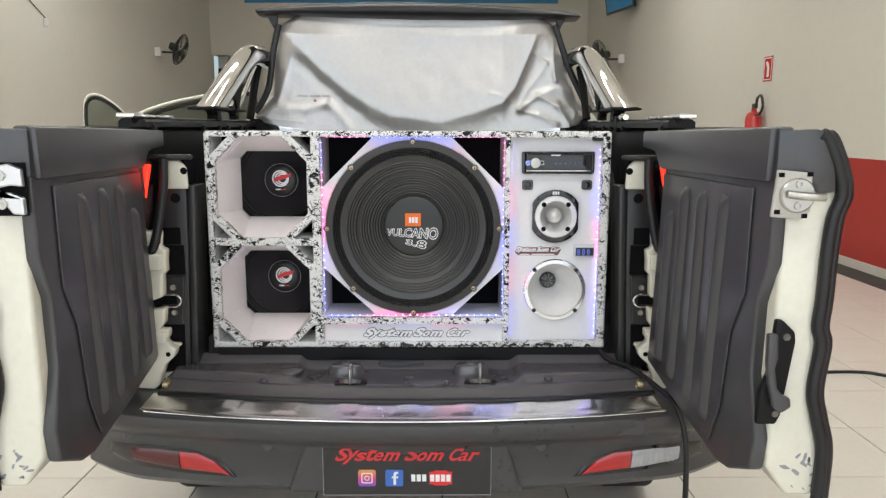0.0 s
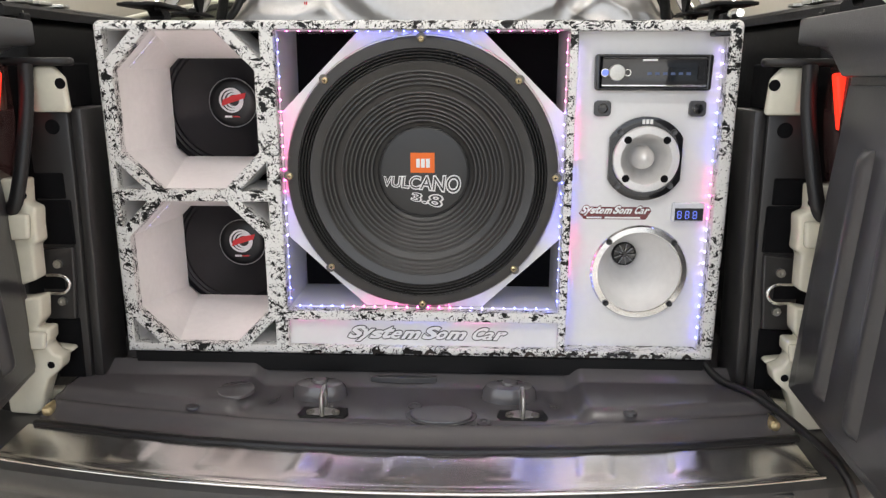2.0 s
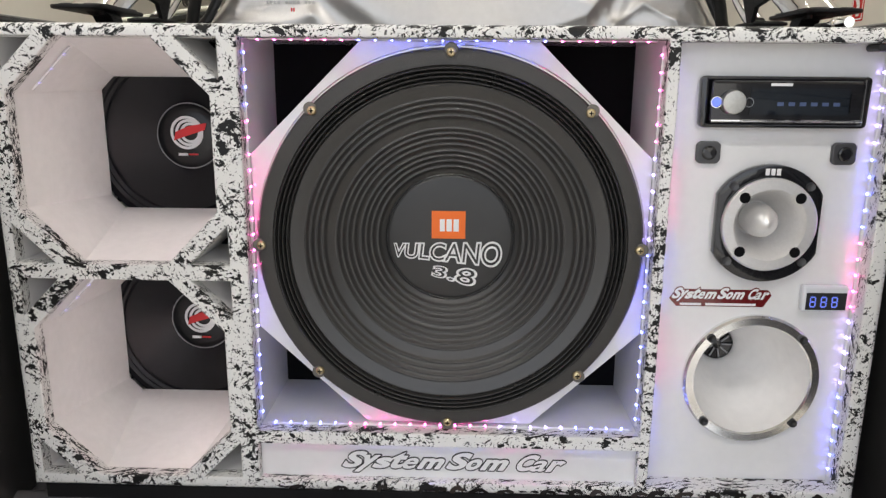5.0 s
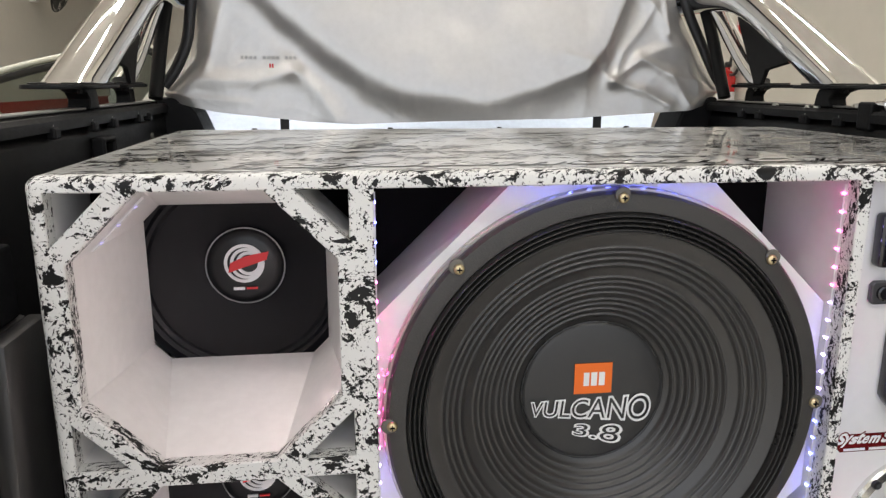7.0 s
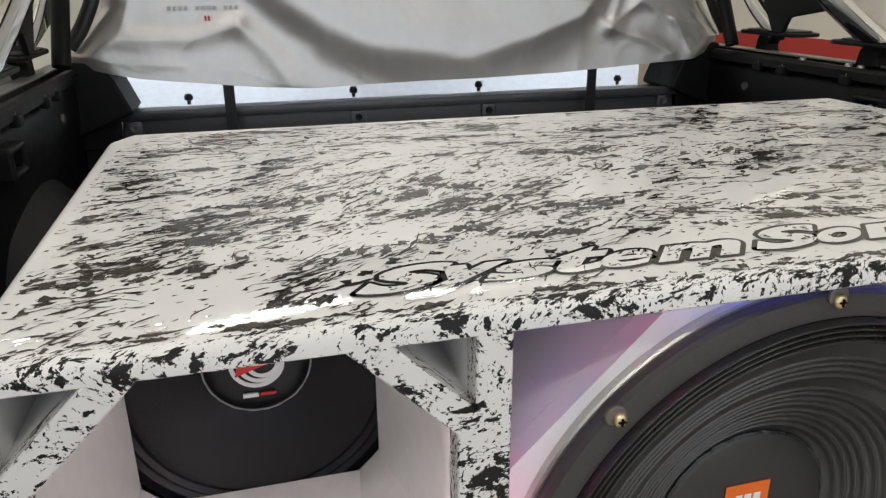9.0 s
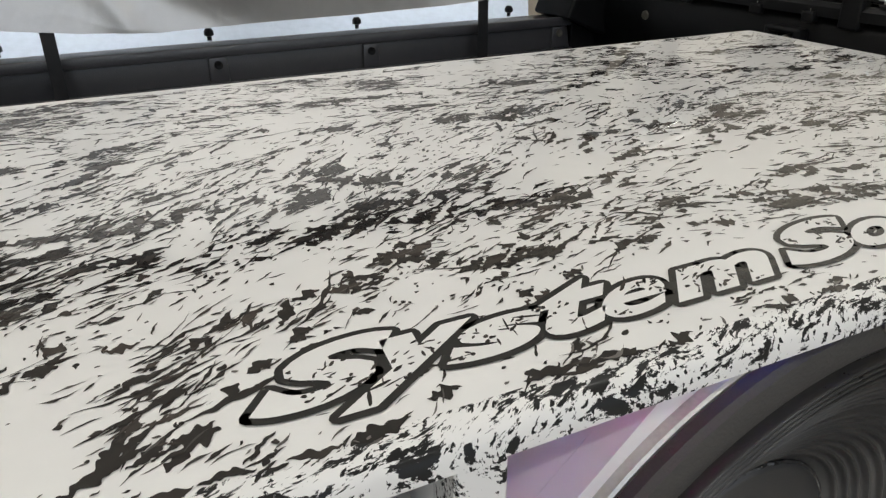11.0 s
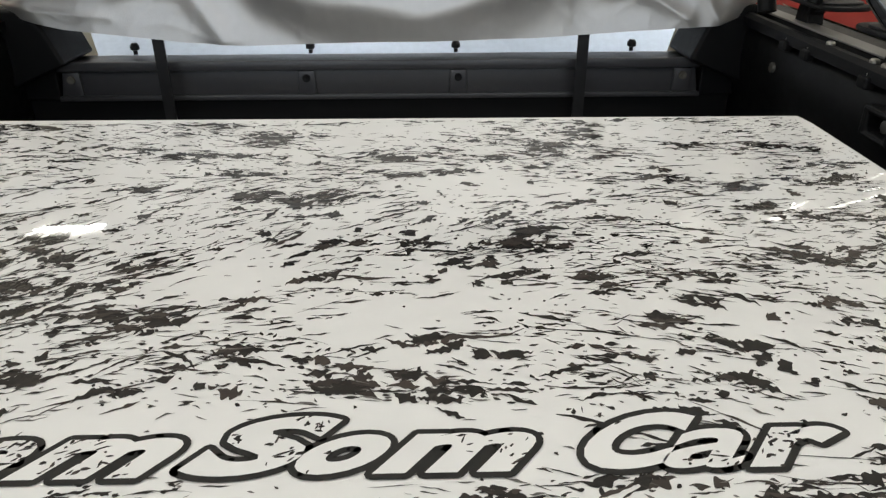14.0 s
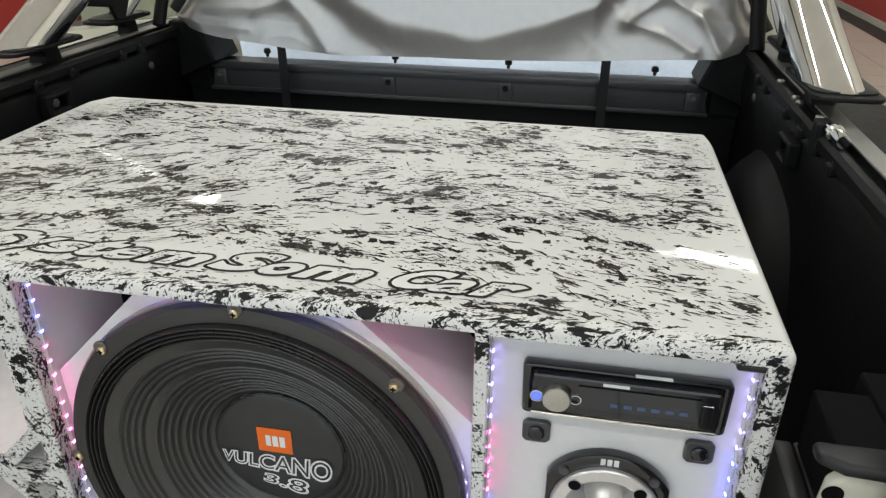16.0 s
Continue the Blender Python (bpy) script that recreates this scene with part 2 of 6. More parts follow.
fade(PINKINK, (0.13, 0.06, 0.45), (0.62, 0.06, 0.20), (0.75, 0.33, 0.07))
BANNERBLUE = material("printed_blue_vinyl", (0.03, 0.24, 0.50), 0.35, vary=0.25, vary_scale=3)
FADEDINK = material("faded_grey_ink", (0.500, 0.500, 0.500), 0.4, vary=0.2, vary_scale=80)
GREYINK = material("grey_ink", (0.30, 0.30, 0.31), 0.4)
DISPLAY = material("radio_display", (0.006, 0.010, 0.016), 0.05, coat=0.8)
DIMBLUE = material("dim_display_segments", (0.06, 0.09, 0.18), 0.3, emit=0.12)
TURNEDALU = material("turned_aluminium", (0.80, 0.79, 0.78), 0.40, metal=0.72, vary=0.06, vary_scale=20)
SATINALU = material("satin_aluminium", (0.70, 0.70, 0.70), 0.30, metal=0.95, vary=0.08, vary_scale=40)
BLUELED = material("blue_digit", (0.16, 0.24, 0.95), 0.4, emit=0.55)
LED_B = material("blue_led", (0.10, 0.14, 1.0), 0.4, emit=42)
LED_P = material("pink_led", (1.0, 0.08, 0.45), 0.4, emit=42)
LED_W = material("lilac_led", (0.40, 0.30, 1.0), 0.4, emit=30)
# weak glow for lamp reflections on the horn walls
LED_GLINT = material("bright_lilac_led", (0.35, 0.32, 1.0), 0.4, emit=2.5)
LED_H = material("warm_pink_led", (1.0, 0.78, 0.81), 0.4, emit=600)
WALL = material("cream_wall_paint", (0.68, 0.66, 0.59), 0.6, bump=0.1, bump_scale=60, vary=0.03, vary_scale=0.7)
REDWALL = material("red_wall_paint", (0.42, 0.035, 0.028), 0.45, bump=0.1, bump_scale=60, vary=0.06, vary_scale=1.5)
TILE = material("cream_floor_tile", (0.66, 0.62, 0.55), 0.22, vary=0.04, vary_scale=3, bump=0.03, bump_scale=20)
GROUT = material("dark_grout", (0.05, 0.045, 0.04), 0.9, vary=0.2)
CEILING = material("white_ceiling", (0.75, 0.74, 0.71), 0.8, vary=0.03)
REDMETAL = material("red_enamel", (0.58, 0.02, 0.02), 0.25, coat=0.5)
FANBLACK = material("dark_fan_metal", (0.03, 0.033, 0.03), 0.4, vary=0.1)
FANGREY = material("grey_wire", (0.12, 0.12, 0.11), 0.4, metal=0.6)
TUBE = material("lit_tube", (1.0, 0.97, 0.90), 0.4, emit=9)
ASPHALT = material("asphalt", (0.06, 0.06, 0.06), 0.9, vary=0.2)
TYRE = material("tyre", (0.018, 0.018, 0.018), 0.8, vary=0.2)
GLASS = material("tinted_glass", (0.012, 0.014, 0.014), 0.03, coat=0.6)
TINTED = material("grey_tinted_pane", (0.42, 0.46, 0.42), 0.0)
TINTED.node_tree.nodes["Principled BSDF"].inputs["Transmission Weight"].default_value = 1.0
TINTED.node_tree.nodes["Principled BSDF"].inputs["IOR"].default_value = 1.2
CLEARBOX = material("clear_acrylic", (0.7, 0.72, 0.76), 0.12, coat=0.5)

# ---- building blocks ----


def origin(ob):
    v = Vector((0, 0, 0))
    while ob:
        v = v + ob.location
        ob = ob.parent
    return v


def thing(name, base, label, category, group="", kind=""):
    ob = new(name)
    ob.location = base
    ob.empty_display_size = 0.1
    return tagged(ob, label, category, group, kind)


def part(name, bm, mat, parent=None, label="", smooth=None):
    """Links a bmesh, in world coordinates, as one mesh object under a thing or a part."""
    if parent:
        bmesh.ops.translate(bm, vec=-origin(parent), verts=bm.verts)
    bmesh.ops.recalc_face_normals(bm, faces=bm.faces)
    me = bpy.data.meshes.new(name)
    bm.to_mesh(me)
    bm.free()
    for mt in mat if isinstance(mat, (list, tuple)) else (mat,):
        me.materials.append(mt)
    ob = new(name, me)
    if parent:
        ob.parent = parent
    if smooth is not None:
        me.shade_smooth()
        me.set_sharp_from_angle(angle=radians(smooth))
    if label:
        ob["label"] = label
    return ob


def block(x0, x1, y0, y1, z0, z1, bevel=0.0, segs=2, bm=None):
    one = bmesh.new()
    bmesh.ops.create_cube(one, size=1, matrix=Matrix.LocRotScale(((x0 + x1) / 2, (y0 + y1) / 2, (z0 + z1) / 2), None, (abs(x1 - x0), abs(y1 - y0), abs(z1 - z0))))
    if bevel:
        bmesh.ops.bevel(one, geom=one.edges[:], offset=bevel, segments=segs, affect="EDGES", profile=0.5)
    return join(bm, one)


def join(bm, one):
    if bm is None:
        return one
    me = bpy.data.meshes.new("tmp")
    one.to_mesh(me)
    one.free()
    bm.from_mesh(me)
    bpy.data.meshes.remove(me)
    return bm


def prism(poly, axis, a, b, bevel=0.0, segs=2, bm=None, holes=()):
    """A flat outline, with holes, extruded from a to b along the axis. The outline is in the other two axes, in x, y, z order."""
    one = bmesh.new()

    def at(p, c):
        v = [0, 0, 0]
        k = [n for n in range(3) if n != axis]
        v[k[0]], v[k[1]], v[axis] = p[0], p[1], c
        return v

    edges = []
    for loop in (poly, *holes):
        vs = [one.verts.new(at(p, a)) for p in loop]
        edges += [one.edges.new((vs[n], vs[(n + 1) % len(vs)])) for n in range(len(vs))]
    if holes:
        bmesh.ops.triangle_fill(one, edges=edges, use_beauty=True, use_dissolve=False)
    else:
        one.faces.new(one.verts[:])
    grown = bmesh.ops.extrude_face_region(one, geom=one.faces[:])
    bmesh.ops.translate(one, vec=at((0, 0), b - a), verts=[g for g in grown["geom"] if isinstance(g, bmesh.types.BMVert)])
    bmesh.ops.recalc_face_normals(one, faces=one.faces)
    if bevel:
        sharp = [e for e in one.edges if len(e.link_faces) == 2 and e.calc_face_angle() > 0.6]
        bmesh.ops.bevel(one, geom=sharp, offset=bevel, segments=segs, affect="EDGES", profile=0.5, clamp_overlap=True)
    return join(bm, one)


def lathe(profile, centre, segs=64, axis="y", bm=None):
    """Profile of (radius, depth along the axis) pairs, turned round the axis through centre."""
    one = bmesh.new()
    rows = []
    for r, d in profile:
        row = []
        for k in range(segs):
            a = 2 * math.pi * k / segs
            c, s = r * math.cos(a), r * math.sin(a)
            v = {"y": (c, d, s), "z": (c, s, d), "x": (d, c, s)}[axis]
            row.append(one.verts.new(Vector(centre) + Vector(v)))
        rows.append(row)
    for r0, r1 in zip(rows, rows[1:]):
        for k in range(segs):
            one.faces.new((r0[k], r0[(k + 1) % segs], r1[(k + 1) % segs], r1[k]))
    bmesh.ops.remove_doubles(one, verts=one.verts, dist=1e-6)
    return join(bm, one)


def smooth_line(points, steps=8):
    """A Catmull-Rom line through the points."""
    pts = [Vector(p) for p in points]
    pts = [2 * pts[0] - pts[1]] + pts + [2 * pts[-1] - pts[-2]]
    out = []
    for a, b, c, d in zip(pts, pts[1:], pts[2:], pts[3:]):
        for k in range(steps):
            t = k / steps
            out.append(0.5 * (2 * b + (c - a) * t + (2 * a - 5 * b + 4 * c - d) * t * t + (3 * b - a - 3 * c + d) * t ** 3))
    return out + [pts[-2]]


def tube(points, radius, segs=12, bm=None, flat=1.0, steps=8, smooth=True):
    """A round bar along a line; flat squashes it across."""
    one = bmesh.new()
    line = smooth_line(points, steps) if smooth and len(points) > 2 else [Vector(p) for p in points]
    rows, up = [], None
    for n, p in enumerate(line):
        way = (line[min(n + 1, len(line) - 1)] - line[max(n - 1, 0)]).normalized()
        if up is None:
            up = Vector((0, 0, 1)) if abs(way.z) < 0.9 else Vector((1, 0, 0))
        side = way.cross(up).normalized()
        up = side.cross(way).normalized()
        rows.append([one.verts.new(p + radius * (math.cos(2 * math.pi * k / segs) * side + flat * math.sin(2 * math.pi * k / segs) * up)) for k in range(segs)])
    for r0, r1 in zip(rows, rows[1:]):
        for k in range(segs):
            one.faces.new((r0[k], r0[(k + 1) % segs], r1[(k + 1) % segs], r1[k]))
    one.faces.new(rows[0]), one.faces.new(rows[-1][::-1])
    return join(bm, one)


def loft(rings, caps=False, bm=None, closed=True):
    one = bmesh.new()
    rows = [[one.verts.new(p) for p in ring] for ring in rings]
    for r0, r1 in zip(rows, rows[1:]):
        n = len(r0)
        for k in range(n if closed else n - 1):
            one.faces.new((r0[k], r0[(k + 1) % n], r1[(k + 1) % n], r1[k]))
    if caps:
        one.faces.new(rows[0]), one.faces.new(rows[-1])
    return join(bm, one)


def sheet(nx, ny, place, bm=None):
    """A grid of nx by ny faces; place(u, v) gives the corner for u, v from 0 to 1."""
    one = bmesh.new()
    g = [[one.verts.new(place(i / nx, j / ny)) for i in range(nx + 1)] for j in range(ny + 1)]
    for j in range(ny):
        for i in range(nx):
            one.faces.new((g[j][i], g[j][i + 1], g[j + 1][i + 1], g[j + 1][i]))
    return join(bm, one)


def solid(bm, thick):
    """Gives a sheet a thickness, along its normals."""
    bmesh.ops.recalc_face_normals(bm, faces=bm.faces)
    bmesh.ops.solidify(bm, geom=bm.faces[:], thickness=thick)
    return bm


def lettering(body, box, m, shear=0.0, outline=0.0, bold=0.0, depth=0.0006, base=None):
    """The words as a bmesh, fitted into box (x0, x1, y0, y1) of the plane that m turns and moves. outline: the stroke's half width, for hollow letters."""
    cu = bpy.data.curves.new("words", "FONT")
    cu.body, cu.shear, cu.size, cu.resolution_u = body, shear, 1.0, 6
    cu.offset = bold
    cu.space_character = 1.1 if outline and bold > 0.05 else 1.0
    if outline:
        cu.fill_mode, cu.bevel_depth, cu.bevel_resolution = "NONE", 1.0, 1
        cu.bevel_depth = 0.035 if outline is True else outline
    ob = new("words", cu)
    bpy.context.view_layer.update()
    me = bpy.data.meshes.new_from_object(ob.evaluated_get(bpy.context.evaluated_depsgraph_get()))
    bm = bmesh.new()
    bm.from_mesh(me)
    bpy.data.objects.remove(ob), bpy.data.curves.remove(cu), bpy.data.meshes.remove(me)
    xs, ys = [v.co.x for v in bm.verts], [v.co.y for v in bm.verts]
    x0, x1, y0, y1 = box
    for v in bm.verts:
        v.co.x = x0 + (v.co.x - min(xs)) / (max(xs) - min(xs)) * (x1 - x0)
        if base is None:
            v.co.y = y0 + (v.co.y - min(ys)) / (max(ys) - min(ys)) * (y1 - y0)
        elif v.co.y < 0:
            v.co.y = base + v.co.y / min(ys) * (y0 - base)
        else:
            w = v.co.y / max(ys)                      # tall small letters, as in the painted script
            w = w * 0.80 / 0.70 if w < 0.70 else 0.80 + (w - 0.70) * 0.20 / 0.30
            v.co.y = base + w * (y1 - base)
        v.co.z = (depth if v.co.z > 0.2 * outline else 0.0) if outline else 0.0
    if not outline:
        grown = bmesh.ops.extrude_face_region(bm, geom=bm.faces[:])
        bmesh.ops.translate(bm, vec=(0, 0, depth), verts=[g for g in grown["geom"] if isinstance(g, bmesh.types.BMVert)])
    for fc in bm.faces:
        fc.smooth = False
    if outline:                                   # strokes that cross lie a hair above one another
        seen, turn = set(), 0
        for v0 in bm.verts:
            if v0 in seen:
                continue
            seen.add(v0)
            heap = [v0]
            while heap:
                v = heap.pop()
                v.co.z += 0.00009 * (turn % 4) if v.co.z > 0 else 0.0
                for e in v.link_edges:
                    w = e.other_vert(v)
                    if w not in seen:
                        seen.add(w)
                        heap.append(w)
            turn += 1
    bmesh.ops.transform(bm, matrix=m, verts=bm.verts)
    return bm




def mirror(bm):
    """The bmesh, mirrored across the truck's centre line."""
    for v in bm.verts:
        v.co.x = 2 * CX - v.co.x
    bmesh.ops.reverse_faces(bm, faces=bm.faces)
    return bm


def sided(side, bm):
    return bm if side > 0 else mirror(bm)


# ---- the room ----
XW, XE, YN, YS, ZC = -5.94, 4.0, 17.9, -4.6, 5.6
floor = tagged(part("floor", block(XW - 0.2, XE + 0.2, YS - 0.2, YN + 0.2, FLOOR - 0.2, FLOOR - 0.004), GROUT), "cream ceramic tiled shop floor with dark grout joints", "floor", kind="structure")
for nm, b in (("wall_west", (XW - 0.2, XW, YS, YN + 0.2)), ("wall_east", (XE, XE + 0.2, YS, YN + 0.2)), ("wall_north", (XW, XE, YN, YN + 0.2))):
    if nm == "wall_north":
        bm = block(b[0], b[1], b[2], b[3], 3.26, ZC)
        block(-4.6, b[1], b[2], b[3], FLOOR, 3.26, bm=bm)
        block(b[0], -4.6, b[2] + 0.6, b[3] + 0.6, FLOOR, 3.26, bm=bm)
        block(b[0], -4.6, b[2] + 0.2, b[3] + 0.4, 3.26, 3.4, bm=bm)
    else:
        bm = block(b[0], b[1], b[2], b[3], 1.03 + FLOOR, ZC)
    tagged(part(nm, bm, WALL), "plain cream painted shop wall", "wall", kind="structure")
bm = block(XW, -5.2, YS - 0.2, YS, FLOOR, ZC)
block(3.3, XE, YS - 0.2, YS, FLOOR, ZC, bm=bm)
block(-5.2, 3.3, YS - 0.2, YS, 4.25, ZC, bm=bm)
tagged(part("wall_south", bm, WALL), "cream shop front wall with a wide open entrance", "wall", kind="structure")
for nm, x0, x1 in (("dado_west", XW - 0.2, XW), ("dado_east", XE, XE + 0.2)):
    tagged(part(nm, block(x0, x1, YS, YN, FLOOR, 1.03 + FLOOR), REDWALL), "dark red painted lower band of the wall", "wall", kind="structure")
for nm, x0, x1 in (("baseboard_west", XW, XW + 0.012), ("baseboard_east", XE - 0.012, XE)):
    bm = bmesh.new()
    y = YS
    while y < YN - 0.1:
        block(x0, x1, y + 0.002, min(y + 0.452, YN), FLOOR, FLOOR + 0.085, 0.002, 1, bm)
        y += 0.4545
    tagged(part(nm, bm, TILE), "cream ceramic tile skirting along the red wall", "baseboard", kind="structure")
tagged(part("ceiling", block(XW - 0.2, XE + 0.2, YS - 0.2, YN + 0.2, ZC, ZC + 0.15), CEILING), "plain white ceiling", "ceiling", kind="structure")
tagged(part("ground", block(-60, 60, -80, YS - 0.2, FLOOR - 0.3, FLOOR - 0.12), ASPHALT), "grey asphalt street outside the entrance", "ground", kind="structure")

fixture = thing("tube_fixture", (TUBES[0][0], TUBES[0][1], ZC), "white ceiling fixture with two lit fluorescent tubes", "ceiling light", "ceiling tube lights")
fx, fy = TUBES[0]
part("tray", block(fx - 1.23, fx + 1.23, fy - 0.08, fy + 0.08, 5.53, 5.6, 0.008), CEILING, fixture)
for dy in (-0.04, 0.04):
    part("tube", tube([(fx - 1.2, fy + dy, 5.505), (fx + 1.2, fy + dy, 5.505)], 0.014, 10), TUBE, fixture)
for tx, ty in TUBES[1:]:
    copy_thing(fixture, Matrix.Translation((tx, ty, ZC)))


def wall_fan(base, way, cage_mat, label):
    """A wall fan: plate, arm, motor, cage and blades, turned to look along way."""
    fan = thing("wall_fan", base, label, "fan", "wall fans")
    b, w = Vector(base), Vector(way).normalized()
    s = 1 if base[0] < 0 else -1
    part("wall_box", block(b.x, b.x + s * 0.13, b.y - 0.07, b.y + 0.07, b.z - 0.09, b.z + 0.09, 0.01), CEILING, fan, "white wall box")
    part("arm", tube([b + Vector((s * 0.1, 0, 0)), b + Vector((s * 0.42, 0, -0.01))], 0.022), FANBLACK, fan)
    c = b + Vector((s * 0.5, 0, 0.06))
    turn = Matrix.Translation(c) @ w.to_track_quat("Z", "Y").to_matrix().to_4x4()
    bm = lathe([(0, -0.2), (0.07, -0.2), (0.085, -0.16), (0.085, -0.06), (0.05, -0.02), (0, -0.02)], (0, 0, 0), 20, "z")
    bmesh.ops.transform(bm, matrix=turn, verts=bm.verts)
    part("motor", bm, FANBLACK, fan, smooth=40)
    bm = bmesh.new()
    for k in range(40):
        a = 2 * math.pi * k / 40
        ring = [(r * math.cos(a), r * math.sin(a), z) for r, z in ((0.05, 0.11), (0.2, 0.12), (0.32, 0.05), (0.32, 0.0), (0.2, -0.06), (0.08, -0.07))]
        tube(ring, 0.0035, 4, bm, steps=2)
    for r, z in ((0.325, 0.02), (0.2, 0.12), (0.06, 0.115)):
        tube([(r * math.cos(2 * math.pi * k / 24), r * math.sin(2 * math.pi * k / 24), z) for k in range(25)], 0.006, 5, bm, smooth=False)
    bmesh.ops.transform(bm, matrix=turn, verts=bm.verts)
    part("cage", bm, cage_mat, fan)
    for k in range(3):
        a0 = 2 * math.pi * k / 3
        bm = solid(sheet(6, 4, lambda u, v: ((0.05 + 0.24 * u) * math.cos(a0 + (v - 0.5) * 1.1), (0.05 + 0.24 * u) * math.sin(a0 + (v - 0.5) * 1.1), 0.03 + 0.05 * (v - 0.5))), 0.004)
        bmesh.ops.transform(bm, matrix=turn, verts=bm.verts)
        part("blade", bm, FANBLACK, fan)
    return fan


wall_fan((XW, 14.05, 2.95), (0.93, 0.10, -0.36), FANBLACK, "dark wall fan on a white box, turned sideways")
wall_fan((XE, 13.95, 2.82), (-0.95, -0.22, -0.2), FANGREY, "wire-caged wall fan on a white box")

# fire extinguisher and its sign
ext = thing("fire_extinguisher", (XE - 0.12, 7.05, 1.02), "red fire extinguisher with a black hose hung on the wall", "extinguisher")
ex, ey, ez = XE - 0.12, 7.05, 1.02
part("cylinder", lathe([(0, 0), (0.085, 0), (0.095, 0.012), (0.095, 0.48), (0.075, 0.54), (0.03, 0.57), (0.03, 0.60), (0, 0.60)], (ex, ey, ez), 24, "z"), REDMETAL, ext, smooth=40)
part("valve", block(ex - 0.02, ex + 0.02, ey - 0.06, ey + 0.03, ez + 0.6, ez + 0.66, 0.008), BLACKINK, ext)
part("hose", tube([(ex, ey - 0.05, ez + 0.63), (ex - 0.02, ey - 0.12, ez + 0.72), (ex - 0.03, ey - 0.24, ez + 0.74), (ex - 0.03, ey - 0.3, ez + 0.62), (ex - 0.03, ey - 0.22, ez + 0.53), (ex - 0.02, ey - 0.12, ez + 0.52)], 0.016, 8), BLACKINK, ext)
part("label", lathe([(0.0965, 0.12), (0.0965, 0.34)], (ex, ey, ez), 24, "z"), WHITEINK, ext, "white and green paper label")
part("bracket", block(XE - 0.03, XE, ey - 0.03, ey + 0.03, ez + 0.5, ez + 0.62, 0.004), STEEL, ext)
sign = thing("extinguisher_sign", (XE, 7.0, 1.95), "red sign with a white pictogram on the wall", "sign")
part("plate", block(XE - 0.006, XE - 0.001, 6.9, 7.13, 1.94, 2.23, 0.002, 1), REDMETAL, sign)
part("border", prism([(6.915, 1.955), (7.115, 1.955), (7.115, 2.215), (6.915, 2.215)], 0, XE - 0.0085, XE - 0.0062, holes=[[(6.925, 1.965), (7.105, 1.965), (7.105, 2.205), (6.925, 2.205)]]), WHITEINK, sign)
part("pictogram", prism([(6.98, 1.99), (7.03, 1.99), (7.03, 2.1), (7.07, 2.15), (7.05, 2.18), (7.0, 2.15), (6.98, 2.1)], 0, XE - 0.0085, XE - 0.0062), WHITEINK, sign)

# pictures and small fixtures far back
screen = thing("wall_television", (XE - 0.05, 13.3, 3.9), "black-framed screen with a blue picture high on the wall", "television")
turn = Matrix.Translation((XE - 0.3, 13.3, 4.05)) @ pose(0, 0, 0, 0, -8, 12)
for nm, dims, mt in (("frame", (-0.03, 0.02, -0.62, 0.62, -0.36, 0.36), GLOSSBLACK), ("picture", (-0.034, -0.0305, -0.57, 0.57, -0.31, 0.31), BANNERBLUE), ("bracket", (0.02, 0.32, -0.1, 0.1, -0.1, 0.1), BLACKINK)):
    bm = block(*dims, 0.002, 1)
    bmesh.ops.transform(bm, matrix=turn, verts=bm.verts)
    part(nm, bm, mt, screen)
banner = thing("wall_banner", (-0.9, YN - 0.02, 4.6), "blue printed banner on the back wall", "banner")
part("sheet", block(-5.0, 3.2, YN - 0.02, YN - 0.001, 4.58, 5.5, 0.004, 1), BANNERBLUE, banner)
poster = thing("framed_poster", (-5.7, YN + 0.55, 2.4), "dark framed poster with red and white print", "poster")
part("frame", block(-5.93, -5.5, YN + 0.52, YN + 0.58, 2.45, 2.95, 0.005, 1), GLOSSBLACK, poster)
part("print", block(-5.88, -5.55, YN + 0.513, YN + 0.518, 2.5, 2.72), REDINK, poster)
socket = thing("wall_socket", (XW, 9.6, 2.9), "white wall socket with a thin grey cable", "socket")
part("plate", block(XW, XW + 0.02, 9.62, 9.74, 2.9, 3.02, 0.004, 1), CEILING, socket)
part("cable", tube([(XW + 0.012, 9.68, 3.02), (XW + 0.012, 9.3, 3.2), (XW + 0.012, 8.95, 3.36)], 0.008, 6), FANGREY, socket)
part("camera_dome", lathe([(0, 0.09), (0.06, 0.08), (0.09, 0.03), (0.09, 0)], (XW, 8.93, 3.4), 16, "x"), FANBLACK, socket)

# ---- the speaker box ----
BX0, BX1, BZ0, BZ1, BD = -0.516, 0.497, 0.834, 1.39, 0.58
box = thing("speaker_box", (CX, 0.29, BZ0), "white lacquered car speaker box with black paint splatter and coloured lights", "speaker box")


def octagon(x0, x1, z0, z1, c):
    return [(x0 + c, z0), (x1 - c, z0), (x1, z0 + c), (x1, z1 - c), (x1 - c, z1), (x0 + c, z1), (x0, z1 - c), (x0, z0 + c)]


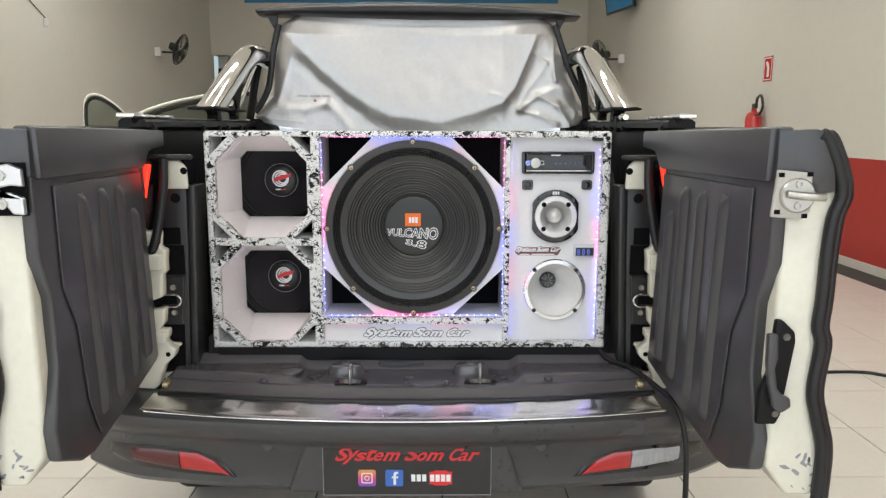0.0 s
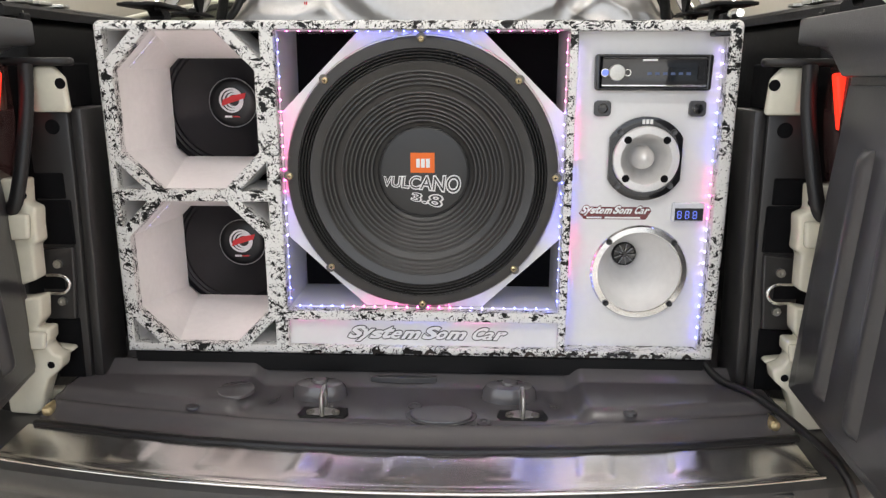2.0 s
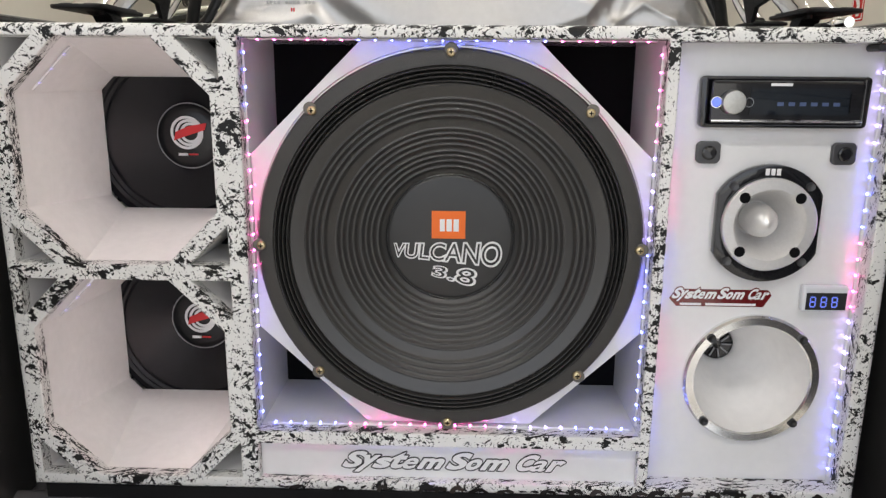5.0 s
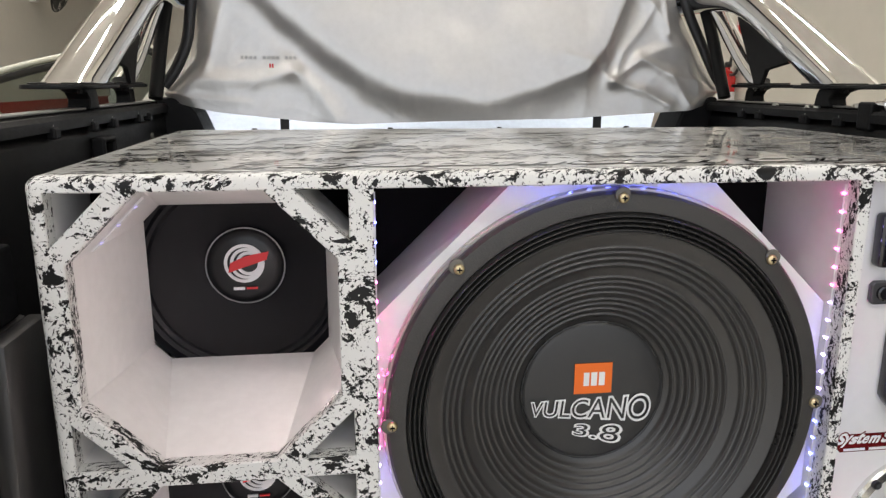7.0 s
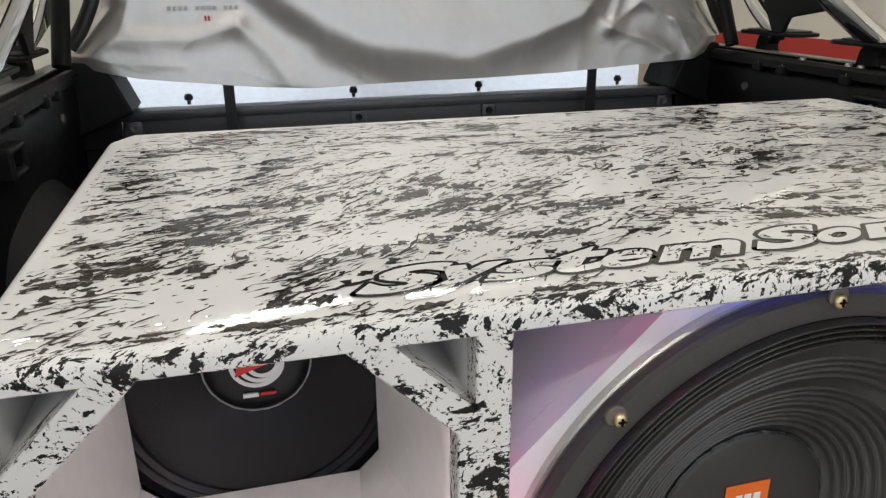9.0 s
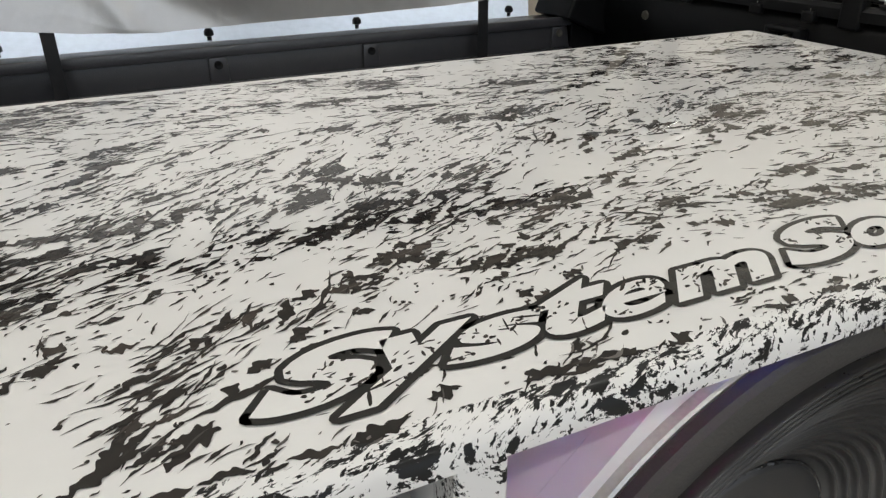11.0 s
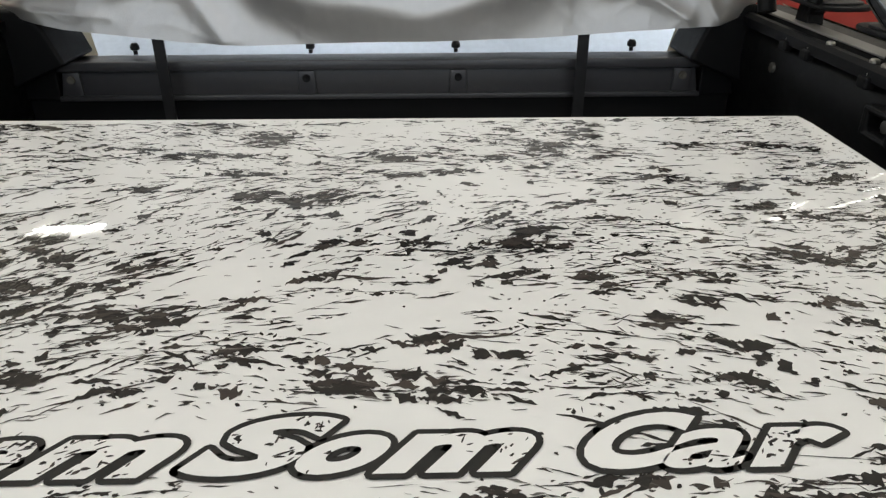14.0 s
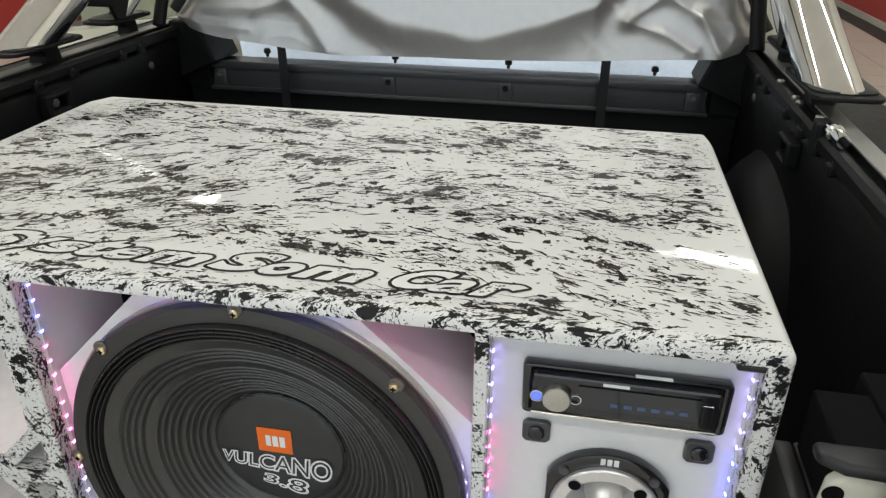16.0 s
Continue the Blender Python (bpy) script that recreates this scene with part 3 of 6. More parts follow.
CELLS = [(-0.490, -0.262, 1.122, 1.376), (-0.490, -0.262, 0.851, 1.103)]      # the two horn mouths
WX0, WX1, WZ0, WZ1 = -0.229, 0.233, 0.915, 1.376                              # the woofer's cell
PX0, PX1, PZ0, PZ1 = 0.246, 0.475, 0.848, 1.374                               # the control panel
SX0, SX1, SZ0, SZ1 = -0.229, 0.233, 0.850, 0.898                              # the name strip
CUT, BAR = 0.062, 0.0165
holes, pockets = [], []
for x0, x1, z0, z1 in CELLS:
    holes.append(octagon(x0, x1, z0, z1, CUT))
    ox0, ox1 = x0 - 0.011, x1 + 0.011
    k = CUT - BAR * 1.414 + 0.008
    for sx, sz in ((1, 1), (1, -1), (-1, 1), (-1, -1)):
        cx, cz = (ox0 if sx > 0 else ox1), (z0 if sz > 0 else z1)
        tri = [(cx, cz), (cx + sx * k, cz), (cx, cz + sz * k)]
        pockets.append(tri if sx * sz > 0 else tri[::-1])
holes += pockets
for x0, x1, z0, z1 in ((WX0, WX1, WZ0, WZ1), (PX0, PX1, PZ0, PZ1), (SX0, SX1, SZ0, SZ1)):
    holes.append([(x0, z0), (x1, z0), (x1, z1), (x0, z1)])
RND = 0.010
rim = [(BX0, BZ0), (BX1, BZ0)] + [(BX1 - RND + RND * math.cos(a), BZ1 - RND + RND * math.sin(a)) for a in [radians(18 * k) for k in range(6)]] + [(BX0 + RND - RND * math.sin(a), BZ1 - RND + RND * math.cos(a)) for a in [radians(18 * k) for k in range(6)]]
rim_at = {(round(x, 5), round(z, 5)) for x, z in rim}
bm = prism(rim, 1, 0.0, 0.018, holes=holes)
edge = [e for e in bm.edges if all(v.co.y < 1e-5 and (round(v.co.x, 5), round(v.co.z, 5)) in rim_at for v in e.verts) and e.is_manifold and e.calc_face_angle() > 0.6]
bmesh.ops.bevel(bm, geom=edge, offset=0.009, segments=4, affect="EDGES", profile=0.5)
inner = [e for e in bm.edges if len(e.link_faces) == 2 and e.calc_face_angle() > 1.2 and all(v.co.y < 1e-5 for v in e.verts)]
bmesh.ops.bevel(bm, geom=inner, offset=0.0012, segments=1, affect="EDGES")
part("front_frame", bm, SPLATTER_FRONT, box, smooth=35)
# carcass: top, bottom, sides and back
bm = prism([(BX0, 0.018), (BX1, 0.018), (0.501, 0.513), (0.490, BD - 0.002), (-0.497, BD + 0.008), (-0.524, 0.536)], 2, BZ1 - 0.015, BZ1, 0.0)
long_edges = [e for e in bm.edges if all(v.co.z > BZ1 - 1e-5 for v in e.verts) and abs(e.verts[0].co.x - e.verts[1].co.x) < 0.02 and abs(e.verts[0].co.y - e.verts[1].co.y) > 0.3]
bmesh.ops.bevel(bm, geom=long_edges, offset=RND, segments=5, affect="EDGES", profile=0.5)
top = part("top_panel", bm, LACQUER, box, smooth=40)


def paint_flecks(x0, x1, y0, y1, z, seed):
    """Dragged and dripped paint: streaks, ragged blobs and droplets in loose clusters whose direction drifts."""
    rng = random.Random(seed)
    verts, faces, worn = [], [], []

    def fleck(cx, cy, length, width, a, bend):
        n = max(3, min(13, int(length / (0.0022 if width < 0.0042 else 0.0015))))
        up, low = [], []
        wob = rng.uniform(0.35, 0.65)
        for k in range(n + 1):
            t = k / n
            w = width * (math.sin(math.pi * min(1, max(0, t))) ** 0.6) * (0.6 + 0.8 * math.exp(-((t - wob) / 0.3) ** 2)) * (rng.uniform(0.3, 1.3) if width < 0.0042 else rng.uniform(0.55, 1.15)) * 0.62
            u, v = (t - 0.5) * length, bend * length * (t - 0.5) ** 2 + rng.uniform(-0.28, 0.28) * width
            up.append((u, v + w * rng.uniform(0.3, 0.7) * 1.4))
            if 0 < k < n:
                low.append((u + rng.uniform(-0.1, 0.1) * length / n, v - w * rng.uniform(0.3, 0.7) * 1.4))
        pts = up + low[::-1]
        for again in range(2 if width > 0.0042 else 1):
            pts = [q for p, r in zip(pts, pts[1:] + pts[:1]) for q in ((0.75 * p[0] + 0.25 * r[0], 0.75 * p[1] + 0.25 * r[1]), (0.25 * p[0] + 0.75 * r[0], 0.25 * p[1] + 0.75 * r[1]))]
        ca, sa = math.cos(a), math.sin(a)
        pts = [(cx + u * ca - v * sa, cy + u * sa + v * ca) for u, v in pts]
        if any(not (x0 < x < x1 and y0 < y < y1) or y > BD - 0.004 - 3.2 * max(0.0, abs(x + 0.004) - 0.483) for x, y in pts):
            return
        if 0.034 < cy < 0.088 and abs(cx + 0.02) < 0.31 and rng.random() < 0.7:
            return
        lift = rng.uniform(0, 0.00022)
        worn.append(1 if width < 0.0017 and length < 0.02 and rng.random() < 0.75 else 0)
        faces.append(list(range(len(verts), len(verts) + len(pts)))[::-1])
        verts.extend((x, y, z + lift) for x, y in pts)

    def heading(x, y):
        return radians(7 + 38 * noise.noise(Vector((x * 3.1, y * 4.0, 5.5))) + 14 * min(1, max(0, -x * 3)))

    for c in range(1250):
        cx, cy = rng.uniform(x0, x1), rng.uniform(y0, y1)
        thick = noise.noise(Vector((cx * 7, cy * 9, 2.0)))
        if rng.random() > 0.56 + 0.85 * thick + 0.6 * max(0.0, -cx - 0.08):
            continue
        a0 = heading(cx, cy) + rng.gauss(0, 0.12)
        size = rng.uniform(0.7, 1.25)
        for k in range(rng.randint(5, 15)):
            u, v = rng.gauss(0, 0.021), rng.gauss(0, 0.0085)
            kind = rng.random()
            a = a0 + rng.gauss(0, 0.2)
            x, y = cx + u * math.cos(a0) - v * math.sin(a0), cy + u * math.sin(a0) + v * math.cos(a0)
            if kind < 0.55:
                fleck(x, y, size * rng.lognormvariate(math.log(0.0165), 0.5), size * rng.lognormvariate(math.log(0.0018), 0.45), a, rng.gauss(0, 0.25))
            elif kind < 0.63:
                fleck(x, y, size * rng.uniform(0.007, 0.016), size * rng.uniform(0.004, 0.0085), a + rng.gauss(0, 0.5), rng.gauss(0, 0.4))
            else:
                fleck(x, y, rng.uniform(0.003, 0.006), rng.uniform(0.0014, 0.003), a + rng.gauss(0, 0.6), 0)
        if rng.random() < 0.2:
            for k in range(rng.randint(3, 7)):
                fleck(cx + rng.gauss(0, 0.009), cy + rng.gauss(0, 0.004), rng.uniform(0.012, 0.028), rng.uniform(0.0043, 0.0080), a0 + rng.gauss(0, 0.22), rng.gauss(0, 0.4))
    for k in range(8500):
        x, y = rng.uniform(x0, x1), rng.uniform(y0, y1)
        if rng.random() < 0.55 + 0.9 * noise.noise(Vector((x * 8, y * 9, 7.0))):
            a = heading(x, y) + rng.gauss(0, 0.35)
            if rng.random() < 0.5:
                fleck(x, y, rng.uniform(0.0018, 0.004), rng.uniform(0.0010, 0.0022), a, 0)
            else:
                fleck(x, y, rng.lognormvariate(math.log(0.0085), 0.4), rng.uniform(0.0009, 0.0019), a, rng.gauss(0, 0.3))
    for k in range(60):
        x = rng.choice((-0.36, -0.17, 0.05, 0.24, 0.42)) + rng.gauss(0, 0.04)
        fleck(x, y0 + rng.uniform(0.002, 0.012), rng.uniform(0.008, 0.03), rng.uniform(0.003, 0.008), rng.gauss(0, 0.15), 0)
    me = bpy.data.meshes.new("paint_splatter")
    me.from_pydata(verts, [], faces)
    bm = bmesh.new()
    bm.from_mesh(me)
    bpy.data.meshes.remove(me)
    for fc, k in zip(bm.faces, worn):
        fc.material_index = k
    return bm


tagged(part("paint_splatter", paint_flecks(BX0 + 0.008, BX1 - 0.008, 0.0125, BD - 0.002, BZ1 + 0.00015, 11), (FLECK, WORNFLECK), top, "dragged black paint flecks"), kind="stuff")
part("bottom_panel", block(BX0, BX1, 0.018, BD, BZ0, BZ0 + 0.014), SPLATTER, box)
for x0, x1 in ((BX0, BX0 + 0.012), (BX1 - 0.012, BX1)):
    part("side_panel", block(x0, x1, 0.018, 0.515, BZ0 + 0.014, BZ1 - 0.015), SPLATTER, box)
part("back_panel", prism([(BX0, 0.516), (-0.495, BD), (0.488, BD), (BX1, 0.516), (BX1 - 0.02, 0.505), (0.470, 0.565), (-0.477, 0.565), (BX0 + 0.02, 0.505)], 2, BZ0 + 0.014, BZ1 - 0.015), SPLATTER, box)
for tri in pockets:
    bm = loft([[(x, y, z) for x, z in tri] for y in (0.0185, 0.11)])
    pocket = part("corner_pocket", bm, HORNW, box)
    # black cap in place of the pocket's shaded depth
    part("pocket_back", prism(tri, 1, 0.1102, 0.112), VOID, pocket)
# horns and mid drivers
for x0, x1, z0, z1 in CELLS:
    cz = 1.2435 if z0 > 1 else 0.9675
    front, back = octagon(x0, x1 + 0.005, z0, z1, CUT), octagon(-0.477, -0.279, cz - 0.090, cz + 0.090, 0.018)
    bm = loft([[(x, 0.0185, z) for x, z in front], [(x, 0.195, z) for x, z in back]])
    horn = part("horn", bm, HORNW, box, "white satin square horn")
    mid = part("mid_driver", lathe([(0.128, 0.2), (0.122, 0.2), (0.118, 0.197), (0.114, 0.2), (0.110, 0.197), (0.106, 0.2), (0.102, 0.198), (0.098, 0.203), (0.045, 0.2395)], (-0.376, 0, cz + 0.008), 64), MIDCONE, box, "black paper cone mid driver", 50)
    part("dust_cap", lathe([(0.0465, 0.2385), (0.0452, 0.2345), (0.043, 0.2325), (0.034, 0.2300), (0.018, 0.2275), (0, 0.227)], (-0.376, 0, cz + 0.008), 48), MIDCAP, mid, "glossy black dust cap", 50)
    bead = [(-0.376 + 0.0462 * math.cos(a), 0.2350 + random.uniform(-0.0009, 0.0009), cz + 0.008 + 0.0462 * math.sin(a)) for a in [2 * math.pi * k / 60 for k in range(61)]]
    part("glue_ring", tube(bead, 0.0009, 5, smooth=False), GREYINK, mid)
    px, pz, py = -0.376, cz + 0.013, 0.2262
    bm = bmesh.new()
    for r in (0.0235, 0.0190, 0.0145):
        q = [(px + (0.0235 - r) * 0.55 + r * math.cos(a), pz + r * math.sin(a)) for a in [2 * math.pi * k / 32 for k in range(32)]]
        h = [(px + (0.0235 - r) * 0.55 + (r - 0.0038) * math.cos(a), pz + (r - 0.0038) * math.sin(a)) for a in [2 * math.pi * k / 32 for k in range(32)]]
        prism(q, 1, py + 0.0002, py - 0.0004 - r * 0.002, holes=[h], bm=bm)
    part("white_swirl", bm, WHITEINK, mid)
    part("red_slash", prism([(px - 0.019, pz - 0.011), (px - 0.005, pz - 0.006), (px + 0.026, pz + 0.004), (px + 0.029, pz + 0.014), (px + 0.002, pz + 0.009), (px - 0.016, pz + 0.001)], 1, py - 0.0006, py - 0.0012), REDINK, mid)
    bm = block(px - 0.014, px - 0.001, py - 0.0004, py + 0.002, pz - 0.0325, pz - 0.0290)
    part("print_bar", bm, WHITEINK, mid)
    part("print_bar", block(px + 0.001, px + 0.014, py - 0.0004, py + 0.002, pz - 0.0318, pz - 0.0295), REDINK, mid)

# woofer cell
wcx, wcz = 0.002, 1.1445
for a, b, nm in (((WX0 - 0.0145, WX0 + 0.0005, 0.018, 0.155, WZ0, WZ1), 0, "cell_side"), ((WX1 - 0.0005, WX1 + 0.0125, 0.018, 0.155, WZ0, WZ1), 0, "cell_side"),
                 ((WX0 + 0.0005, WX1 - 0.0005, 0.018, 0.155, WZ0 - 0.016, WZ0), 0, "cell_floor"), ((WX0 + 0.0005, WX1 - 0.0005, 0.018, 0.155, WZ1 - 0.0005, WZ1), 0, "cell_roof")):
    part(nm, block(*a), PANEL, box)
# black sheet gives the port its dark depth by colour
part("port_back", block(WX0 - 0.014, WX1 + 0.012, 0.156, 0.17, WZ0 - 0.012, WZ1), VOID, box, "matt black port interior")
part("baffle", prism([(WX0 + 0.001, 1.039), (-0.097, WZ0 + 0.001), (0.104, WZ0 + 0.001), (WX1 - 0.001, 1.037), (WX1 - 0.001, 1.246), (0.1, WZ1 - 0.002), (-0.1, WZ1 - 0.002), (WX0 + 0.001, 1.248)], 1, 0.031, 0.049, holes=[[(wcx + 0.206 * math.cos(2 * math.pi * k / 96), wcz + 0.206 * math.sin(2 * math.pi * k / 96)) for k in range(96)]]), PANEL, box)
for (ax, az), (bx, bz) in (((WX0 + 0.001, 1.039), (-0.097, WZ0 + 0.001)), ((0.104, WZ0 + 0.001), (WX1 - 0.001, 1.037)), ((WX1 - 0.001, 1.246), (0.1, WZ1 - 0.002)), ((-0.1, WZ1 - 0.002), (WX0 + 0.001, 1.248))):
    way = Vector((wcx - (ax + bx) / 2, 0, wcz - (az + bz) / 2)).normalized() * 0.012
    part("port_wall", loft([[(ax, y, az), (bx, y, bz), (bx + way.x, y, bz + way.z), (ax + way.x, y, az + way.z)] for y in (0.0492, 0.1555)], caps=True), PANEL, box)
rr = [(0.223, 0.031), (0.223, 0.017), (0.2205, 0.0135), (0.212, 0.0115), (0.2045, 0.0115), (0.203, 0.014)]
woofer = part("woofer", lathe(rr, (wcx, 0, wcz), 128), GASKET, box, "large black bass driver with a grey gasket rim", 30)
prof = [(0.2035, 0.012)]
for k in range(61):
    w = k / 60
    r = 0.2032 - 0.0185 * w
    prof.append((r, 0.0112 - 0.0062 * abs(math.sin(math.pi * 4 * w)) ** 0.8 + 0.0026 * w))
part("basket_lip", lathe([(0.2265, 0.0310), (0.2265, 0.0250), (0.2250, 0.0235), (0.2225, 0.0235)], (wcx, 0, wcz), 128), STEEL, woofer, "pale metal lip of the basket", 40)
part("surround", lathe(prof + [(0.1832, 0.0140)], (wcx, 0, wcz), 128), SURROUND, woofer, "black pleated surround", 60)
prof = []
for k in range(361):
    r = 0.1835 - (0.1835 - 0.078) * k / 360
    s = (0.1835 - r) / 0.1055
    y = 0.0135 + 0.0545 * s ** 1.1
    for g in (0.1485, 0.1555, 0.1620, 0.1680, 0.1150, 0.1215, 0.1280, 0.1340, 0.0875, 0.0945, 0.1010, 0.1070):
        y -= 0.0018 * math.exp(-((r - g) / (0.0013 if r > g else 0.0021)) ** 2)
    prof.append((r, y))
part("cone", lathe(prof, (wcx, 0, wcz), 128), CONE, woofer, "black ribbed paper cone", 60)
cap = part("dust_cap", lathe([(0.0785, 0.069), (0.0765, 0.0655), (0.073, 0.0645), (0.055, 0.0625), (0.03, 0.0612), (0, 0.0608)], (wcx, 0, wcz), 96), CAP, woofer, "charcoal dust cap", 50)
bead = [(wcx + 0.0775 * math.cos(a), 0.0668 + random.uniform(-0.0008, 0.0008), wcz + 0.0775 * math.sin(a)) for a in [2 * math.pi * k / 90 for k in range(91)]]
part("glue_ring", tube(bead, 0.0016, 6, smooth=False), CAPRIM, woofer)
part("badge", block(-0.0205, 0.0205, 0.0602, 0.0612, 1.1445, 1.1785), ORANGE, woofer, "orange badge with white marks")
for a, b in ((-0.0105, -0.0045), (-0.0025, 0.0040), (0.0060, 0.0125)):
    bm = block(a, b, 0.0597, 0.0601, 1.1535, 1.1685)
    part("badge_mark", bm, WHITEINK, woofer)


def word_block(letters, x0, x1, h0, h1, zl, zr, y):
    """Hollow letters that grow in height from h0 to h1 between x0 and x1, on a line from zl to zr."""
    bm = lettering(letters, (0, 1, 0, 1), Matrix(), 0.12, 0.036, 0.03, 0.0005)
    for v in bm.verts:
        u, w, d = v.co.x, v.co.y, v.co.z
        s = u ** 1.15
        v.co = (x0 + (x1 - x0) * s, y - d, zl + (zr - zl) * s + w * (h0 + (h1 - h0) * s))
    return bm


part("hollow_lettering", word_block("VULCANO", -0.067, 0.0660, 0.0180, 0.0345, 1.1205, 1.1075, 0.0603), WHITEINK, woofer)
part("hollow_lettering", word_block("3.8", -0.021, 0.036, 0.014, 0.026, 1.097, 1.081, 0.0608), WHITEINK, woofer)
for k in range(8):
    a = math.pi / 4 * k + math.pi / 2
    c = (wcx + 0.2175 * math.cos(a), 0, wcz + 0.2175 * math.sin(a))
    clip = part("clip", lathe([(0.0076, 0.0135), (0.0076, 0.0112), (0.0066, 0.0106), (0, 0.0106)], (c[0] + 0.003 * math.cos(a), 0, c[2] + 0.003 * math.sin(a)), 14), CLIPMETAL, woofer, "dull metal clip")
    bm = lathe([(0.0052, 0.0105), (0.0050, 0.0088), (0.0038, 0.0074), (0.0018, 0.0070), (0, 0.0069)], c, 16)
    screw = part("screw", bm, BRASS, woofer, "brass screw", 40)
    for dx, dz in ((0.0026, 0.0006), (0.0006, 0.0026)):
        part("cross_slot", block(c[0] - dx, c[0] + dx, 0.0058, 0.0082, c[2] - dz, c[2] + dz), VOID, screw)

# name strip
# the shop's name in a fat slanted script: each letter with its span along the line and its height
SCRIPT = (("S", -0.3170, -0.2710, 0.0405, 0.0800), ("y", -0.2780, -0.2340, 0.0310, 0.0715), ("s", -0.2370, -0.1940, 0.0405, 0.0665), ("t", -0.1990, -0.1600, 0.0405, 0.0800),
          ("e", -0.1620, -0.1250, 0.0405, 0.0665), ("m", -0.1180, -0.0580, 0.0405, 0.0665), ("S", -0.0450, 0.0040, 0.0405, 0.0805), ("o", 0.0040, 0.0415, 0.0405, 0.0665),
          ("m", 0.0470, 0.1090, 0.0405, 0.0665), ("C", 0.1335, 0.1770, 0.0405, 0.0790), ("a", 0.1755, 0.2130, 0.0405, 0.0665), ("r", 0.2180, 0.2540, 0.0405, 0.0670))


def glyph(letter, bold):
    """One filled letter as triangles: points scaled to a unit square, and faces."""
    cu = bpy.data.curves.new("words", "FONT")
    cu.body, cu.size, cu.resolution_u, cu.offset = letter, 1.0, 5, bold
    ob = new("words", cu)
    bpy.context.view_layer.update()
    me = bpy.data.meshes.new_from_object(ob.evaluated_get(bpy.context.evaluated_depsgraph_get()))
    pts, tris = [(v.co.x, v.co.y) for v in me.vertices], [tuple(p.vertices) for p in me.polygons]
    bpy.data.objects.remove(ob), bpy.data.curves.remove(cu), bpy.data.meshes.remove(me)
    xs, ys = [p[0] for p in pts], [p[1] for p in pts]
    return [((x - min(xs)) / (max(xs) - min(xs)), (y - min(ys)) / (max(ys) - min(ys))) for x, y in pts], tris


def script_words(place, stroke, bold=0.045, slant=0.8, gap=0.0):
    """The name as two meshes: a dark band round every letter, and the letters' bodies. place(x, y, lift) sets a point of the line on its surface; lift counts layers."""
    band, body = bmesh.new(), bmesh.new()
    for n, (letter, x0, x1, y0, y1) in enumerate(SCRIPT):
        x0, x1 = (x0 - gap, x1 - gap) if n < 6 else (x0, x1)
        unit, tris = glyph(letter, bold * {"e": 0.6, "a": 0.45}.get(letter, 1))
        pts = [(x0 + (x1 - x0) * u + slant * (y0 + (y1 - y0) * v - 0.0385), y0 + (y1 - y0) * v) for u, v in unit]
        vs = [body.verts.new(place(x, y, 2)) for x, y in pts]
        for t in tris:
            body.faces.new([vs[k] for k in t])
        used = {}
        for t in tris:
            for a, b in zip(t, t[1:] + t[:1]):
                used[tuple(sorted((a, b)))] = used.get(tuple(sorted((a, b))), 0) + 1
        rim_edges = [e for e, c in used.items() if c == 1]
        for a, b in rim_edges:
            (ax, ay), (bx, by) = pts[a], pts[b]
            length = max(1e-9, math.hypot(bx - ax, by - ay))
            ang = math.atan2(by - ay, bx - ax)
            shape = [(bx + stroke * math.cos(ang + r), by + stroke * math.sin(ang + r)) for r in (-1.57, -0.79, 0, 0.79, 1.57)] + [(ax + stroke * math.cos(ang + r), ay + stroke * math.sin(ang + r)) for r in (1.57, 2.36, 3.14, 3.93, 4.71)]
            lift = 1 + 0.1 * ((n + len(band.faces)) % 5) / 5
            band.faces.new([band.verts.new(place(x, y, lift)) for x, y in shape])
    return band, body


def line_on(x0, x1, z0, z1, y, step):
    """Sets the script on an upright face at depth y, between x0 and x1 and z0 and z1."""
    return lambda x, v, lift: (x0 + (x + 0.321) / 0.604 * (x1 - x0), y - step * lift, z0 + (v - 0.028) / 0.055 * (z1 - z0))


part("name_strip", block(SX0 - 0.001, SX1 + 0.001, 0.012, 0.017, SZ0 - 0.001, SZ1 + 0.001), PANEL, box)
band, body = script_words(line_on(-0.133, 0.153, 0.8545, 0.8865, 0.0118, 0.0003), 0.0029)
part("lettering_outline", band, BLACKINK, box, "black outline of the name")
part("lettering", body, WHITEINK, box, "white script lettering")
# lettering on the top
band, body = script_words(lambda x, y, lift: (x, y, BZ1 + 0.0003 + 0.00022 * lift), 0.0036)
inside = [[v.co.copy() for v in f.verts] for f in body.faces]
part("top_lettering_outline", band, INKBLACK, box, "black outline of the painted lettering")
part("top_lettering", body, LACQUER, box, "white slanted script lettering under lacquer")
rng = random.Random(3)
bm = bmesh.new()
areas = [((t[1] - t[0]).cross(t[2] - t[0])).length for t in inside]
for k in range(420):
    t = rng.choices(inside, areas)[0]
    a, b = sorted((rng.random(), rng.random()))
    c = t[0] * a + t[1] * (b - a) + t[2] * (1 - b)
    if noise.noise(Vector((c.x * 22, c.y * 30, 3))) < 0.02:
        continue
    ln, wd, turn = rng.lognormvariate(math.log(0.0022), 0.5), rng.uniform(0.0004, 0.0011), rng.gauss(0.5, 0.5)
    q = [(ln * math.cos(r) * rng.uniform(0.6, 1.1), wd * math.sin(r) * rng.uniform(0.6, 1.2)) for r in [6.283 * j / 9 for j in range(9)]]
    bm.faces.new([bm.verts.new((c.x + u * math.cos(turn) - v * math.sin(turn), c.y + u * math.sin(turn) + v * math.cos(turn), c.z + 0.0001)) for u, v in q])
tagged(part("fleck_spray", bm, FLECK, box, "black paint flecks on the lettering"), kind="stuff")

